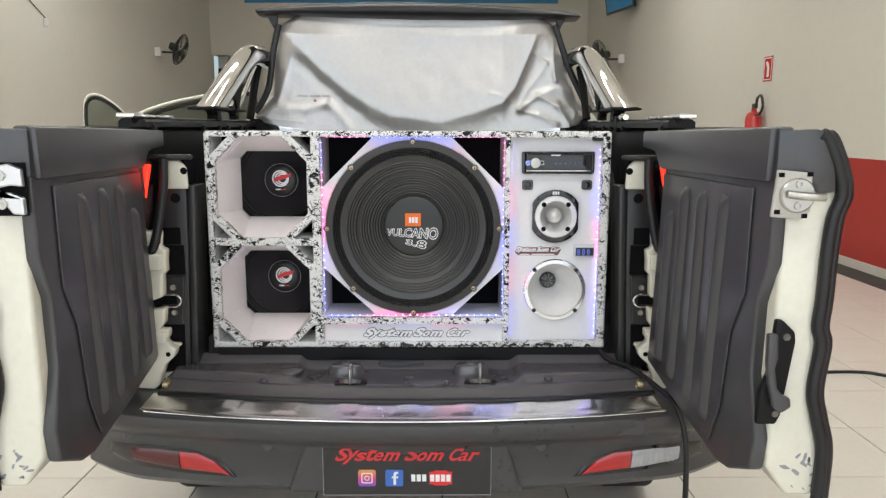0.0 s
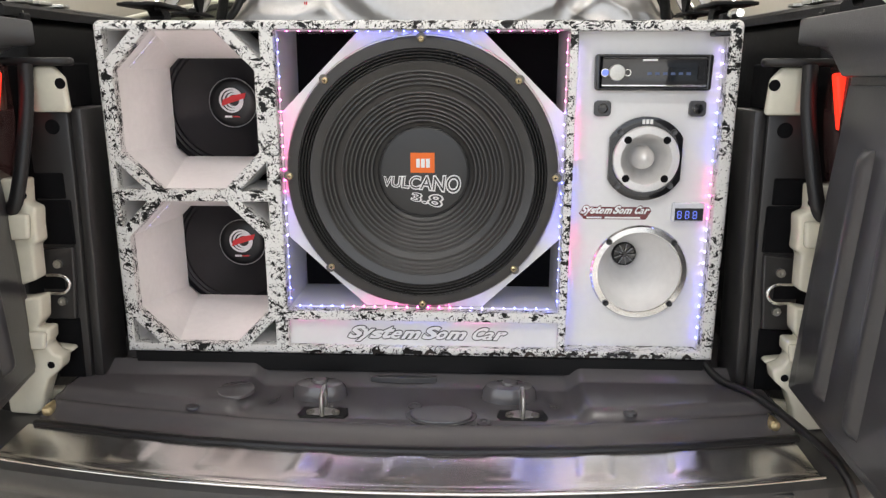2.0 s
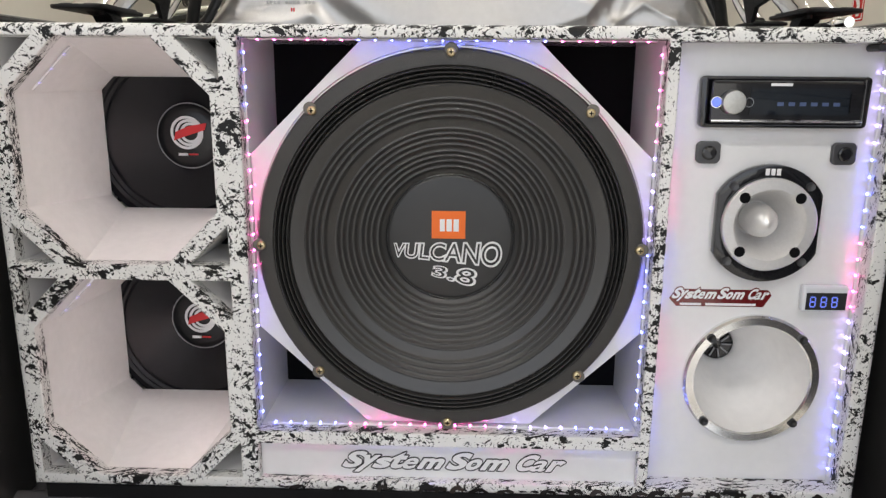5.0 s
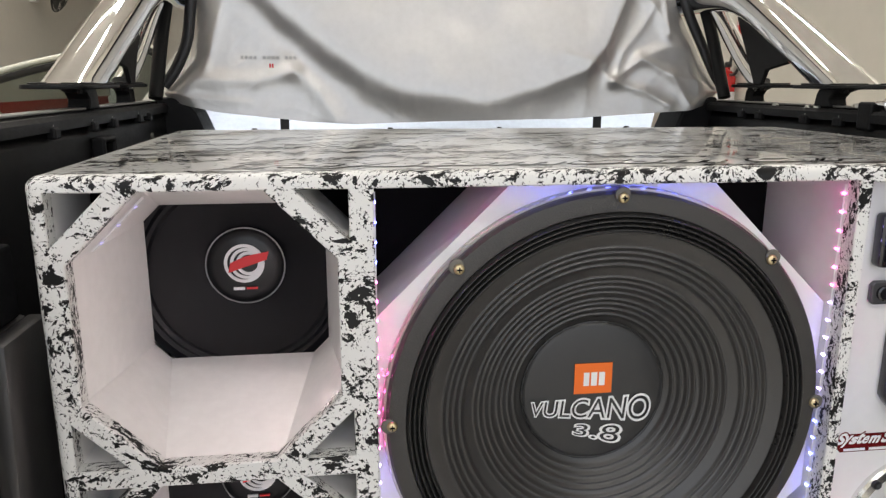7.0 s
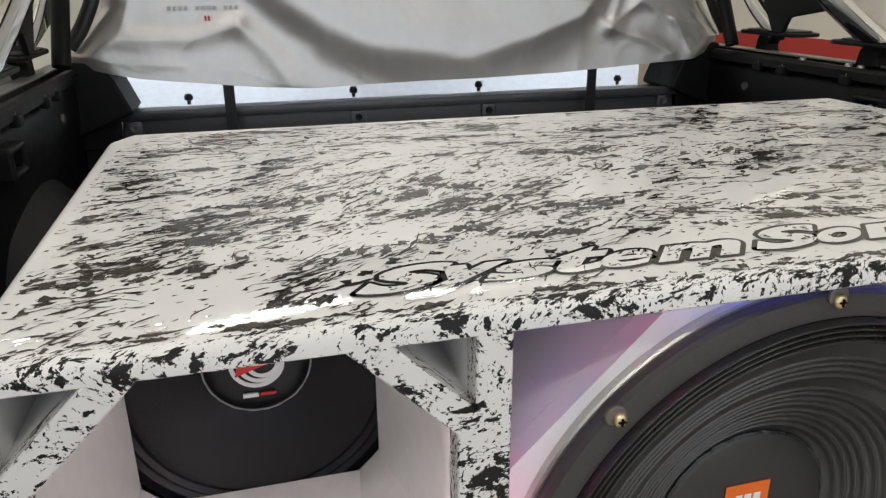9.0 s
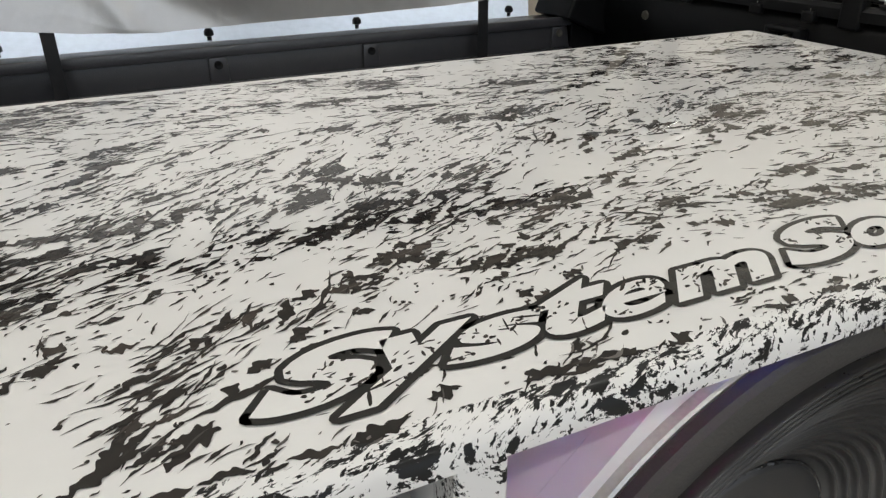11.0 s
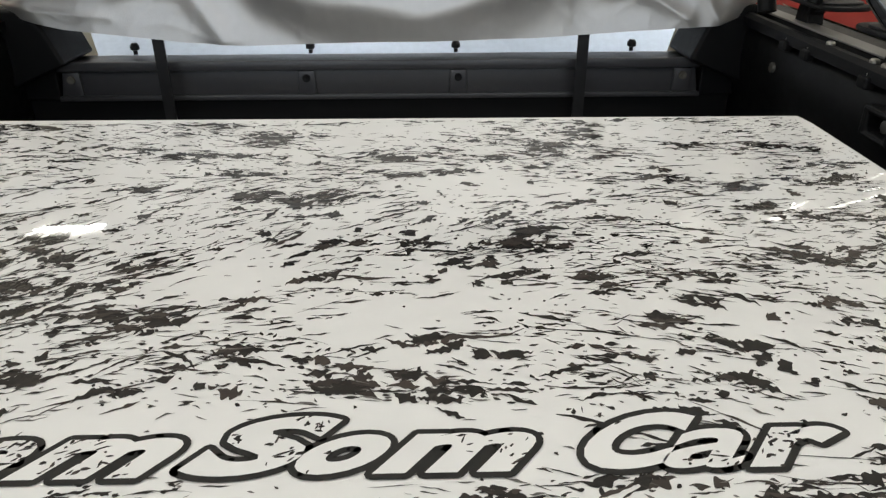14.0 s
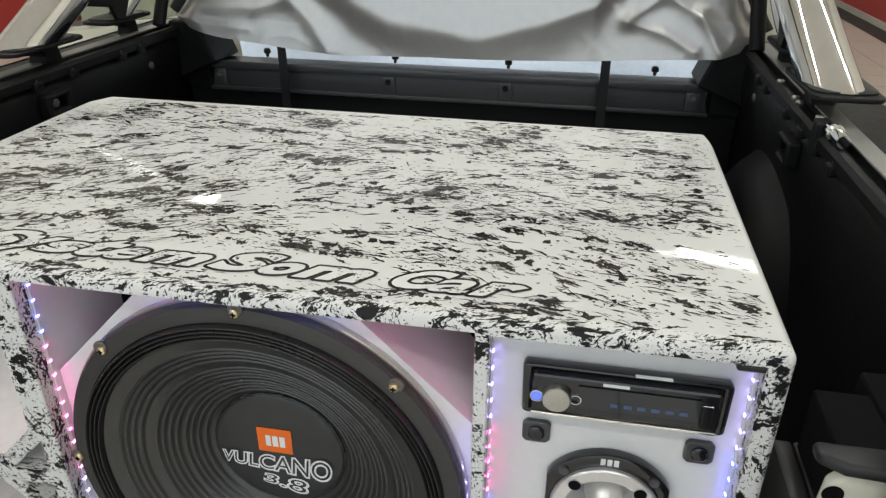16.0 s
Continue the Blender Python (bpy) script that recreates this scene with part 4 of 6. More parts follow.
# control panel
PY = 0.030            # the panel lies behind the frame's face
def circle(cx, cz, r, n=48):
    return [(cx + r * math.cos(2 * math.pi * k / n), cz + r * math.sin(2 * math.pi * k / n)) for k in range(n)]


part("control_panel", prism([(PX0 - 0.001, PZ0 - 0.001), (PX1 + 0.001, PZ0 - 0.001), (PX1 + 0.001, PZ1 + 0.001), (PX0 - 0.001, PZ1 + 0.001)], 1, PY, PY + 0.014, holes=[circle(0.3640, 1.1755, 0.045), circle(0.3680, 0.983, 0.0695)]), PANEL, box)
part("panel_rebate", loft([[(x, y, z) for x, z in ((PX0, PZ0), (PX1, PZ0), (PX1, PZ1), (PX0, PZ1))] for y in (0.0182, PY - 0.0002)]), PANEL, box)
RX, RY, RZ = 0.0085, 0.0185, -0.0005


def radio_block(x0, x1, y0, y1, z0, z1, bevel=0.0, segs=2):
    return block(x0 + RX, x1 + RX, y0 + RY, y1 + RY, z0 + RZ, z1 + RZ, bevel, segs)


radio = part("car_radio", prism([(x + RX, z + RZ) for x, z in ((0.268, 1.286), (0.273, 1.284), (0.445, 1.284), (0.450, 1.286), (0.451, 1.338), (0.447, 1.340), (0.271, 1.340), (0.267, 1.338))], 1, PY, PY - 0.013, 0.003, 2, holes=[[(0.2765 + RX, 1.290 + RZ), (0.4415 + RX, 1.290 + RZ), (0.4415 + RX, 1.3345 + RZ), (0.2765 + RX, 1.3345 + RZ)]]), GLOSSBLACK, box, "black single-slot car radio with a silver knob", 40)
part("faceplate", radio_block(0.277, 0.441, -0.008, 0.006, 1.2895, 1.335, 0.003), GLOSSBLACK, radio)
part("display", radio_block(0.318, 0.424, -0.0095, -0.0081, 1.299, 1.327), DISPLAY, radio)
part("chrome_strip", radio_block(0.277, 0.440, -0.0102, -0.0081, 1.2912, 1.2938, 0.0006, 1), CHROME, radio)
part("knob", lathe([(0.0132, -0.008), (0.0130, -0.0135), (0.0120, -0.0150), (0.0040, -0.0154), (0, -0.0154)], (0.2995 + RX, RY, 1.312 + RZ), 32), STEEL, radio, "silver volume knob", 30)
part("lit_button", lathe([(0.0052, -0.008), (0.005, -0.0105), (0, -0.0105)], (0.2815 + RX, RY, 1.312 + RZ), 20), BLUELED, radio)
part("button_ring", lathe([(0.0062, -0.008), (0.0062, -0.0108), (0.0054, -0.0108)], (0.2815 + RX, RY, 1.312 + RZ), 20), CHROME, radio)
part("button_ring", lathe([(0.0052, -0.008), (0.0052, -0.0103), (0.0044, -0.0103)], (0.3165 + RX, RY, 1.312 + RZ), 20), CHROME, radio)
part("port_cover", radio_block(0.425, 0.4345, -0.0095, -0.0081, 1.302, 1.322, 0.0005, 1), GLOSSBLACK, radio)
part("maker_mark", radio_block(0.339, 0.362, -0.0088, -0.0081, 1.3295, 1.3325), WHITEINK, radio)
part("sticker", radio_block(0.366, 0.398, -0.0045, 0.0, 1.3402, 1.3405), WHITEINK, radio)
for k in range(6):
    part("display_bar", radio_block(0.347 + 0.012 * k, 0.354 + 0.012 * k, -0.0098, -0.0096, 1.3085, 1.3125), DIMBLUE, radio)
for bx in (0.292, 0.4425):
    button = part("push_button", prism([(bx + dx * 0.0135, 1.2555 + dz * 0.0125) for dx, dz in ((-0.7, -1), (0.7, -1), (1, -0.7), (1, 0.7), (0.7, 1), (-0.7, 1), (-1, 0.7), (-1, -0.7))], 1, PY, PY - 0.006, 0.0015), TRIM, box, "small dark push button")
    part("cap", lathe([(0.008, PY - 0.0055), (0.008, PY - 0.0085), (0.006, PY - 0.0095), (0, PY - 0.0098)], (bx, 0, 1.2555), 20), GLOSSBLACK, button)
# tweeter
tc = (0.3640, 1.1755)
flange = []
for k in range(48):
    a = 2 * math.pi * k / 48
    flange.append((tc[0] + max(-0.0585, min(0.0585, 0.068 * math.cos(a))), tc[1] + 0.068 * math.sin(a)))
hole = [(tc[0] + 0.049 * math.cos(2 * math.pi * k / 48), tc[1] + 0.049 * math.sin(2 * math.pi * k / 48)) for k in range(48)]
tweeter = part("tweeter", prism(flange, 1, PY, PY - 0.012, 0.002, 2, holes=[hole]), GLOSSBLACK, box, "bullet tweeter with a polished ring on a black flange", 40)
part("ring", lathe([(0.0535, PY - 0.012), (0.0535, PY - 0.016), (0.052, PY - 0.0175), (0.041, PY - 0.0175), (0.038, PY - 0.014), (0.034, PY), (0.028, PY + 0.014), (0.021, PY + 0.028), (0.015, PY + 0.03)], (tc[0], 0, tc[1]), 64), TURNEDALU, tweeter, "polished aluminium bell", 35)
part("bullet", lathe([(0.0185, PY + 0.028), (0.0195, PY + 0.012), (0.018, PY + 0.003), (0.012, PY - 0.006), (0.004, PY - 0.013), (0, PY - 0.0145)], (tc[0], 0, tc[1]), 48), TURNEDALU, tweeter, smooth=50)
for sx in (-1, 1):
    for sz in (-1, 1):
        part("bolt_hole", lathe([(0.0062, PY - 0.0182), (0.0058, PY - 0.0184), (0, PY - 0.018)], (tc[0] + sx * 0.0310, 0, tc[1] + sz * 0.0310), 14), VOID, tweeter)
        part("screw", lathe([(0.0052, PY - 0.012), (0.0048, PY - 0.0145), (0.002, PY - 0.014), (0, PY - 0.0135)], (tc[0] + sx * 0.0425, 0, tc[1] + sz * 0.0435), 14), TRIM, tweeter)
for k in range(3):
    part("maker_mark", block(tc[0] - 0.009 + 0.0062 * k, tc[0] - 0.0044 + 0.0062 * k, PY - 0.0123, PY - 0.0118, tc[1] + 0.056, tc[1] + 0.0635), WHITEINK, tweeter)
# lower horn
hc = (0.3680, 0.983)
horn2 = part("driver_horn", lathe([(0.0815, PY), (0.0815, PY - 0.005), (0.079, PY - 0.008), (0.0705, PY - 0.0085), (0.069, PY - 0.006)], (hc[0], 0, hc[1]), 72), ALU, box, "round horn with a polished flange and white bell", 35)
part("bell", lathe([(0.0692, PY - 0.006), (0.066, PY + 0.012), (0.058, PY + 0.04), (0.046, PY + 0.07), (0.032, PY + 0.1), (0.022, PY + 0.122)], (hc[0], 0, hc[1]), 64), HORNW, horn2, "white bell", 60)
part("throat", lathe([(0.0225, PY + 0.12), (0.021, PY + 0.116), (0.019, PY + 0.118), (0, PY + 0.119)], (hc[0], 0, hc[1]), 32), GLOSSBLACK, horn2, "black phase plug")
for k in range(9):
    a = 2 * math.pi * k / 9
    part("phase_rib", tube([(hc[0] + 0.006 * math.cos(a), PY + 0.116, hc[1] + 0.006 * math.sin(a)), (hc[0] + 0.019 * math.cos(a), PY + 0.115, hc[1] + 0.019 * math.sin(a))], 0.0012, 6), GREYINK, horn2)
for sx, sz in ((-1, 1), (1, 1), (-1, -1), (1, -1)):
    part("bolt", lathe([(0.0055, PY - 0.008), (0.005, PY - 0.0115), (0.003, PY - 0.011), (0, PY - 0.0095)], (hc[0] + sx * 0.0535, 0, hc[1] + sz * 0.0535), 12), BLACKINK, horn2)
# sticker and voltmeter
stk = part("sticker", prism([(0.263, 1.083), (0.271, 1.0945), (0.378, 1.0945), (0.3825, 1.088), (0.374, 1.0735), (0.272, 1.0735)], 1, PY, PY - 0.0006), DARKLENS, box, "small dark red sticker with white lettering")
band, body = script_words(line_on(0.2635, 0.3820, 1.0785, 1.0975, PY - 0.0007, 0.0002), 0.0040)
part("lettering_outline", band, DARKLENS, stk)
part("lettering", body, WHITEINK, stk)
part("print_bar", block(0.276, 0.301, PY - 0.0011, PY - 0.0006, 1.0748, 1.0776), WHITEINK, stk)
part("print_bar", block(0.306, 0.365, PY - 0.0011, PY - 0.0006, 1.0748, 1.0776), WHITEINK, stk)
volt = part("voltmeter", block(0.4145, 0.4675, PY - 0.010, PY, 1.0715, 1.1035, 0.003), CLEARBOX, box, "small voltmeter with blue digits in a clear case")
part("screen", block(0.4185, 0.4645, PY - 0.0108, PY - 0.0101, 1.0745, 1.0950), BLACKINK, volt)
for k in range(3):
    x = 0.4225 + 0.0125 * k
    bm = bmesh.new()
    for a in (0.0, 0.0058, 0.0116):
        block(x + 0.001, x + 0.0058, PY - 0.0114, PY - 0.0109, 1.0776 + a, 1.0790 + a, bm=bm)
    for a in (0.0, 0.0058):
        for b in (0.0, 0.0058):
            block(x + b, x + b + 0.0012, PY - 0.0114, PY - 0.0109, 1.0790 + a, 1.0834 + a, bm=bm)
    part("digit", bm, BLUELED, volt)
part("catch", block(0.452, 0.478, 0.002, 0.0295, 1.366, 1.3735, 0.002, 1), BLACKINK, box)


# drops of black paint that hang along the lower edge of the front
bm = bmesh.new()
rng = random.Random(23)
x = -0.215
while x < 0.45:
    x += rng.choice((0.020, 0.026, 0.034, 0.052))
    w, h = rng.uniform(0.007, 0.013), rng.uniform(0.006, 0.011)
    up, low = [], []
    for k in range(10):
        a = math.pi * (1.02 - k / 9 * rng.uniform(0.78, 1.0))
        up.append((x + w * math.cos(a), 0.8375 + h * math.sin(a) * rng.uniform(0.85, 1.1)))
        low.append((x + w * 0.55 * math.cos(a) + 0.0015, 0.8365 + h * 0.5 * math.sin(a) * rng.uniform(0.6, 1.1)))
    bm.faces.new([bm.verts.new((px, -0.0006, pz)) for px, pz in low + up[::-1]])
bmesh.ops.triangulate(bm, faces=bm.faces[:])
tagged(part("edge_spatter", bm, FLECK, box, "black paint drops along the lower edge"), kind="stuff")


LED_MESH = {}
for m in (LED_B, LED_P, LED_W, LED_GLINT, LED_H):
    for key, dims in (("up", (0.0004, 0.0018, 0.0009)), ("across", (0.0009, 0.0018, 0.0004))):
        dx, dy, dz = dims
        bm = block(-dx, dx, -dy, dy, -dz, dz)
        me = LED_MESH[m.name + key] = bpy.data.meshes.new("led")
        bm.to_mesh(me)
        bm.free()
        me.materials.append(m)


def led_strip(run, colours, inward):
    """A row of small lamps, or glowing dots for their reflections, along a line, in stretches of colour, on a thin
    clear ribbon.
    """
    a, b, inward = Vector(run[0]), Vector(run[1]), Vector(inward)
    n = int((b - a).length / 0.0185)
    ribbon = part("led_strip", tube([a, b], 0.0014, 6), PANEL, box, "thin strip of small coloured lamps")
    for k in range(n):
        c = a + (b - a) * (k + 0.5) / n + inward * 0.0012
        led = new("led", LED_MESH[colours[int(k / n * len(colours))].name + ("up" if abs((b - a).z) > 0.1 else "across")])
        led.parent = ribbon
        led.location = c - origin(ribbon)


y = 0.0215
led_strip(((WX0 + 0.0006, y, WZ0 + 0.006), (WX0 + 0.0006, y, WZ1 - 0.006)), (LED_B, LED_W, LED_P, LED_P, LED_B), (1, 0, 0))
led_strip(((WX1 - 0.0006, y, WZ0 + 0.006), (WX1 - 0.0006, y, WZ1 - 0.006)), (LED_B, LED_B, LED_W, LED_P), (-1, 0, 0))
led_strip(((WX0 + 0.008, y, WZ1 - 0.0008), (WX1 - 0.008, y, WZ1 - 0.0008)), (LED_P, LED_B, LED_B, LED_P), (0, 0, -1))
led_strip(((WX0 + 0.008, y, WZ0 + 0.0008), (WX1 - 0.008, y, WZ0 + 0.0008)), (LED_B, LED_P, LED_P, LED_W, LED_B), (0, 0, 1))
led_strip(((PX1 - 0.0008, PY - 0.006, PZ0 + 0.01), (PX1 - 0.0008, PY - 0.006, PZ1 - 0.02)), (LED_B, LED_W, LED_P, LED_B, LED_W), (-1, 0, 0))
led_strip(((PX0 + 0.0005, PY - 0.006, PZ0 + 0.01), (PX0 + 0.0005, PY - 0.006, PZ1 - 0.02)), (LED_B, LED_P, LED_B, LED_P, LED_W), (1, 0, 0))
led_strip(((SX0 + 0.01, 0.0105, SZ1 + 0.0002), (SX1 - 0.01, 0.0105, SZ1 + 0.0002)), (LED_P, LED_W, LED_B, LED_P, LED_B), (0, 0, -1))
# glowing dots drawn as the lamps' reflections on the upper left diagonals
for x0, x1, z0, z1 in CELLS:
    led_strip(((x0 + 0.010, 0.040, z1 - CUT + 0.004), (x0 + CUT - 0.004, 0.040, z1 - 0.010)), (LED_GLINT,), (0.7, 0, -0.7))
for x0, x1, z0, z1 in CELLS:
    led_strip(((x1 + 0.0046, 0.0215, z0 + CUT + 0.006), (x1 + 0.0046, 0.0215, z1 - CUT - 0.006)), (LED_H,), (-1, 0, 0))
board = tagged(part("base_board", block(-0.505, 0.485, 0.006, 0.56, 0.8005, 0.8335, 0.002, 1), PLASTIC), "black board under the speaker box", "board")

# ---- the pickup truck ----
truck = thing("pickup_truck", (CX, 2.4, FLOOR), "white pickup truck with two open rear doors and black lined bed", "pickup truck")


def floor_height(x, y):
    """The moulded sill: raised pads at both sides, a flat middle, a lip at the edge."""
    a = abs(x - CX)
    z = 0.784
    pad = max(0.0, min(1.0, (a - 0.256 - 0.12 * max(0.0, -0.09 - y)) / 0.030)) * max(0.0, min(1.0, (0.60 - a) / 0.02)) * max(0.0, min(1.0, (0.03 - y) / 0.014)) * max(0.0, min(1.0, (y + 0.158 - 0.062 * (a / 0.6) ** 2) / 0.034))
    z += 0.017 * pad * pad * (3 - 2 * pad)
    z += 0.0155 * max(0.0, min(1.0, (y + 0.02) / 0.03))
    edge = -0.190 + 0.062 * (a / 0.6) ** 2
    z -= 0.016 * max(0.0, min(1.0, (edge + 0.035 - y) / 0.03))
    z -= 0.0035 * math.exp(-((y - edge - 0.046) / 0.006) ** 2)
    z += 0.004 * math.exp(-((y - edge - 0.030) / 0.009) ** 2)
    z -= 0.006 * math.exp(-(((a - 0.235) / 0.012) ** 2 + ((y + 0.055) / 0.028) ** 2))
    return z


def sill_point(u, v):
    x = CX - 0.60 + 1.2 * u
    edge = -0.190 + 0.062 * (abs(x - CX) / 0.6) ** 2
    y = edge + (0.10 - edge) * v
    return (x, y, floor_height(x, y))


bm = sheet(240, 80, sill_point)
for e in bmesh.ops.extrude_edge_only(bm, edges=[e for e in bm.edges if e.is_boundary and all(v.co.y < -0.12 for v in e.verts)])["geom"]:
    if isinstance(e, bmesh.types.BMVert):
        e.co.z -= 0.012
sill = part("bed_sill", bm, LINER, truck, "scuffed black moulded plastic sill", 50)
bm = block(-0.60, 0.58, 0.1, 1.2, 0.76, 0.7995)
for k in range(9):
    x = -0.5 + 0.12 * k
    block(x - 0.022, x + 0.022, 0.1, 1.18, 0.7995, 0.8004, bm=bm)
part("bed_floor", bm, LINER, truck)
part("edge_gasket", tube([(CX + a, -0.196 + 0.062 * (a / 0.6) ** 2, 0.766) for a in [-0.6 + 0.1 * k for k in range(13)]], 0.007, 8, flat=0.8), RUBBER, truck, smooth=40)
for hx, hy in ((-0.148, -0.118), (0.168, -0.114)):
    hook = part("lock_striker", prism([(hx - 0.036, hy - 0.016), (hx + 0.036, hy - 0.016), (hx + 0.041, hy - 0.006), (hx + 0.036, hy + 0.018), (hx - 0.036, hy + 0.018), (hx - 0.041, hy - 0.006)], 2, 0.782, 0.7860, 0.0015, 1), PLASTIC, sill, "bolted steel lock striker")
    part("loop", tube([(hx, hy - 0.012, 0.785), (hx, hy - 0.012, 0.812), (hx, hy - 0.006, 0.821), (hx, hy + 0.016, 0.823), (hx, hy + 0.021, 0.814), (hx, hy + 0.021, 0.785)], 0.0034, 10, steps=4), STEEL, hook, smooth=50)
    for dx in (-0.02, 0.02):
        part("bolt", lathe([(0.0068, 0.786), (0.0064, 0.790), (0.003, 0.790), (0.002, 0.788), (0, 0.788)], (hx + dx, hy - 0.004, 0), 12, "z"), CLIPMETAL, hook)
    part("keeper", prism([(hx + 0.025 * math.cos(a), hy + 0.013 * math.sin(a)) for a in [2 * math.pi * k / 20 for k in range(20)]], 2, 0.786, 0.7880, 0.0008, 1), RAILGREY, hook)
    part("bump_stop", loft([[(hx - 0.018 + w * math.cos(a), hy + 0.062 + d * math.sin(a), z) for a in [2 * math.pi * k / 24 for k in range(24)]] for w, d, z in ((0.046, 0.026, 0.783), (0.044, 0.025, 0.800), (0.038, 0.021, 0.808), (0.014, 0.010, 0.810), (0.012, 0.009, 0.8145))], caps=True), LINER, sill, smooth=40)
for fx, fy in ((-0.358, -0.119), (0.336, -0.117), (0.107, -0.138), (-0.005, -0.09)):
    part("plug", lathe([(0.011, floor_height(fx, fy) - 0.001), (0.0105, floor_height(fx, fy) + 0.003), (0.005, floor_height(fx, fy) + 0.004), (0.004, floor_height(fx, fy) + 0.0025), (0, floor_height(fx, fy) + 0.0025)], (fx, fy, 0), 14, "z"), TRIM, sill)
part("drain_cover", prism([(0.04 + 0.052 * math.cos(a) * (1.0 if abs(math.cos(a)) < 0.8 else 0.96), -0.118 + 0.03 * math.sin(a)) for a in [2 * math.pi * k / 28 for k in range(28)]], 2, 0.7815, 0.7885, 0.0020, 2), LINER, sill)
part("drain_rim", prism([(0.04 + 0.057 * math.cos(a), -0.118 + 0.034 * math.sin(a)) for a in [2 * math.pi * k / 28 for k in range(28)]], 2, 0.7815, 0.7852, 0.001, 1), TRIM, sill)
part("drain_slot", prism([(-0.03 + 0.058 * math.cos(a), -0.008 + 0.006 * math.sin(a)) for a in [2 * math.pi * k / 28 for k in range(28)]], 2, 0.790, 0.7998, 0.0008, 1), TRIM, sill)
dz = floor_height(-0.302, -0.075)
part("cover_disc", lathe([(0.031, dz - 0.003), (0.030, dz + 0.0022), (0.028, dz + 0.0028), (0, dz + 0.0028)], (-0.302, -0.075, 0), 28, "z"), LINER, sill, smooth=40)
for rx in (-0.599, 0.560):
    part("rubber_buffer", lathe([(0.0090, 0.02), (0.0090, -0.004), (0.0065, -0.008), (0, -0.009)], (rx, -0.115, 0.778), 14), BRASS, truck, "brown rubber buffer")


# rear bumper
def bumper_set(x):
    u = abs(x - CX) / 0.8
    return 0.105 * u * u + 0.12 * max(0.0, u - 0.80) ** 1.5 * 4


BUMP = [(-0.130, 0.757), (-0.285, 0.754), (-0.297, 0.746), (-0.300, 0.730), (-0.292, 0.708), (-0.268, 0.692), (-0.252, 0.672), (-0.246, 0.640), (-0.238, 0.600), (-0.238, 0.585), (-0.240, 0.570), (-0.212, 0.545), (-0.13, 0.52), (0.02, 0.515)]


def bumper_y(x, z):
    pts = BUMP[2:11]
    for (y0, z0), (y1, z1) in zip(pts, pts[1:]):
        if z1 <= z <= z0:
            return y0 + (y1 - y0) * (z0 - z) / (z0 - z1) + bumper_set(x)
    return -0.26 + bumper_set(x)


xs = [-0.81 + 1.6 * k / 96 for k in range(97)]
bm = loft([[(x, y + bumper_set(x) * (0.62 if n == 0 else 1), z + (0.05 * max(0.0, abs(x - CX) - 0.72) if z < 0.6 else 0)) for n, (y, z) in enumerate(BUMP)] for x in xs], closed=False)
bumper = part("rear_bumper", bm, BUMPER, truck, "dark grey plastic rear bumper", 40)


def scuff(u, v):
    x = CX - 0.612 + 1.205 * u
    a = (abs(x - CX) / 0.61) ** 2
    y = (-0.288 + 0.066 * a) * (1 - v) + (-0.199 + 0.064 * a) * v
    dent = 0.0
    for k in range(7):
        d = (x - (-0.42 + 0.137 * k) - 0.012 * (v - 0.5)) / 0.026
        dent += math.exp(-d ** 6) * math.exp(-((v - 0.62) / 0.34) ** 8)
    return (x, y, 0.7576 + 0.0085 * v - 0.0027 * v * v + 0.0010 * math.exp(-((v - 0.06) / 0.05) ** 2) + 0.0022 * dent + 0.0006 * noise.noise(Vector((x * 9, v * 2, 1))))


steel_plate = part("scuff_plate", solid(sheet(260, 30, scuff), 0.002), STAINLESS, bumper, "worn stainless steel scuff plate", 60)
# chrome tube added to draw the highlight line along the front lip
part("rolled_edge", tube([(CX + a, -0.291 + 0.066 * (a / 0.61) ** 2, 0.7556) for a in [-0.6 + 0.1 * k for k in range(13)]], 0.0028, 8), CHROME, steel_plate, smooth=60)


def on_bumper(poly, lift, mat, name, parent, label=""):
    """A thin lens or plate that follows the bumper's face, from an outline in x and z."""
    (x0, x1), (z0, z1) = [(min(p[k] for p in poly), max(p[k] for p in poly)) for k in (0, 1)]
    bm = bmesh.new()
    n = 24
    top, low = [], []
    for k in range(n + 1):
        x = x0 + (x1 - x0) * k / n
        hits = []
        for (ax, az), (bx, bz) in zip(poly, poly[1:] + poly[:1]):
            if ax != bx and min(ax, bx) - 1e-9 <= x <= max(ax, bx) + 1e-9:
                hits.append(az + (bz - az) * (x - ax) / (bx - ax))
        top.append((x, max(hits))), low.append((x, min(hits)))
    rows = []
    for v in range(7):
        w = v / 6
        rows.append([bm.verts.new((x, bumper_y(x, a + (b - a) * w) - lift * (1 - (2 * w - 1) ** 4) - 0.001, a + (b - a) * w)) for (x, a), (_, b) in zip(low, top)])
    for r0, r1 in zip(rows, rows[1:]):
        for k in range(n):
            bm.faces.new((r0[k], r0[k + 1], r1[k + 1], r1[k]))
    bmesh.ops.remove_doubles(bm, verts=bm.verts, dist=1e-6)
    return part(name, solid(bm, 0.003), mat, parent, label, 40)


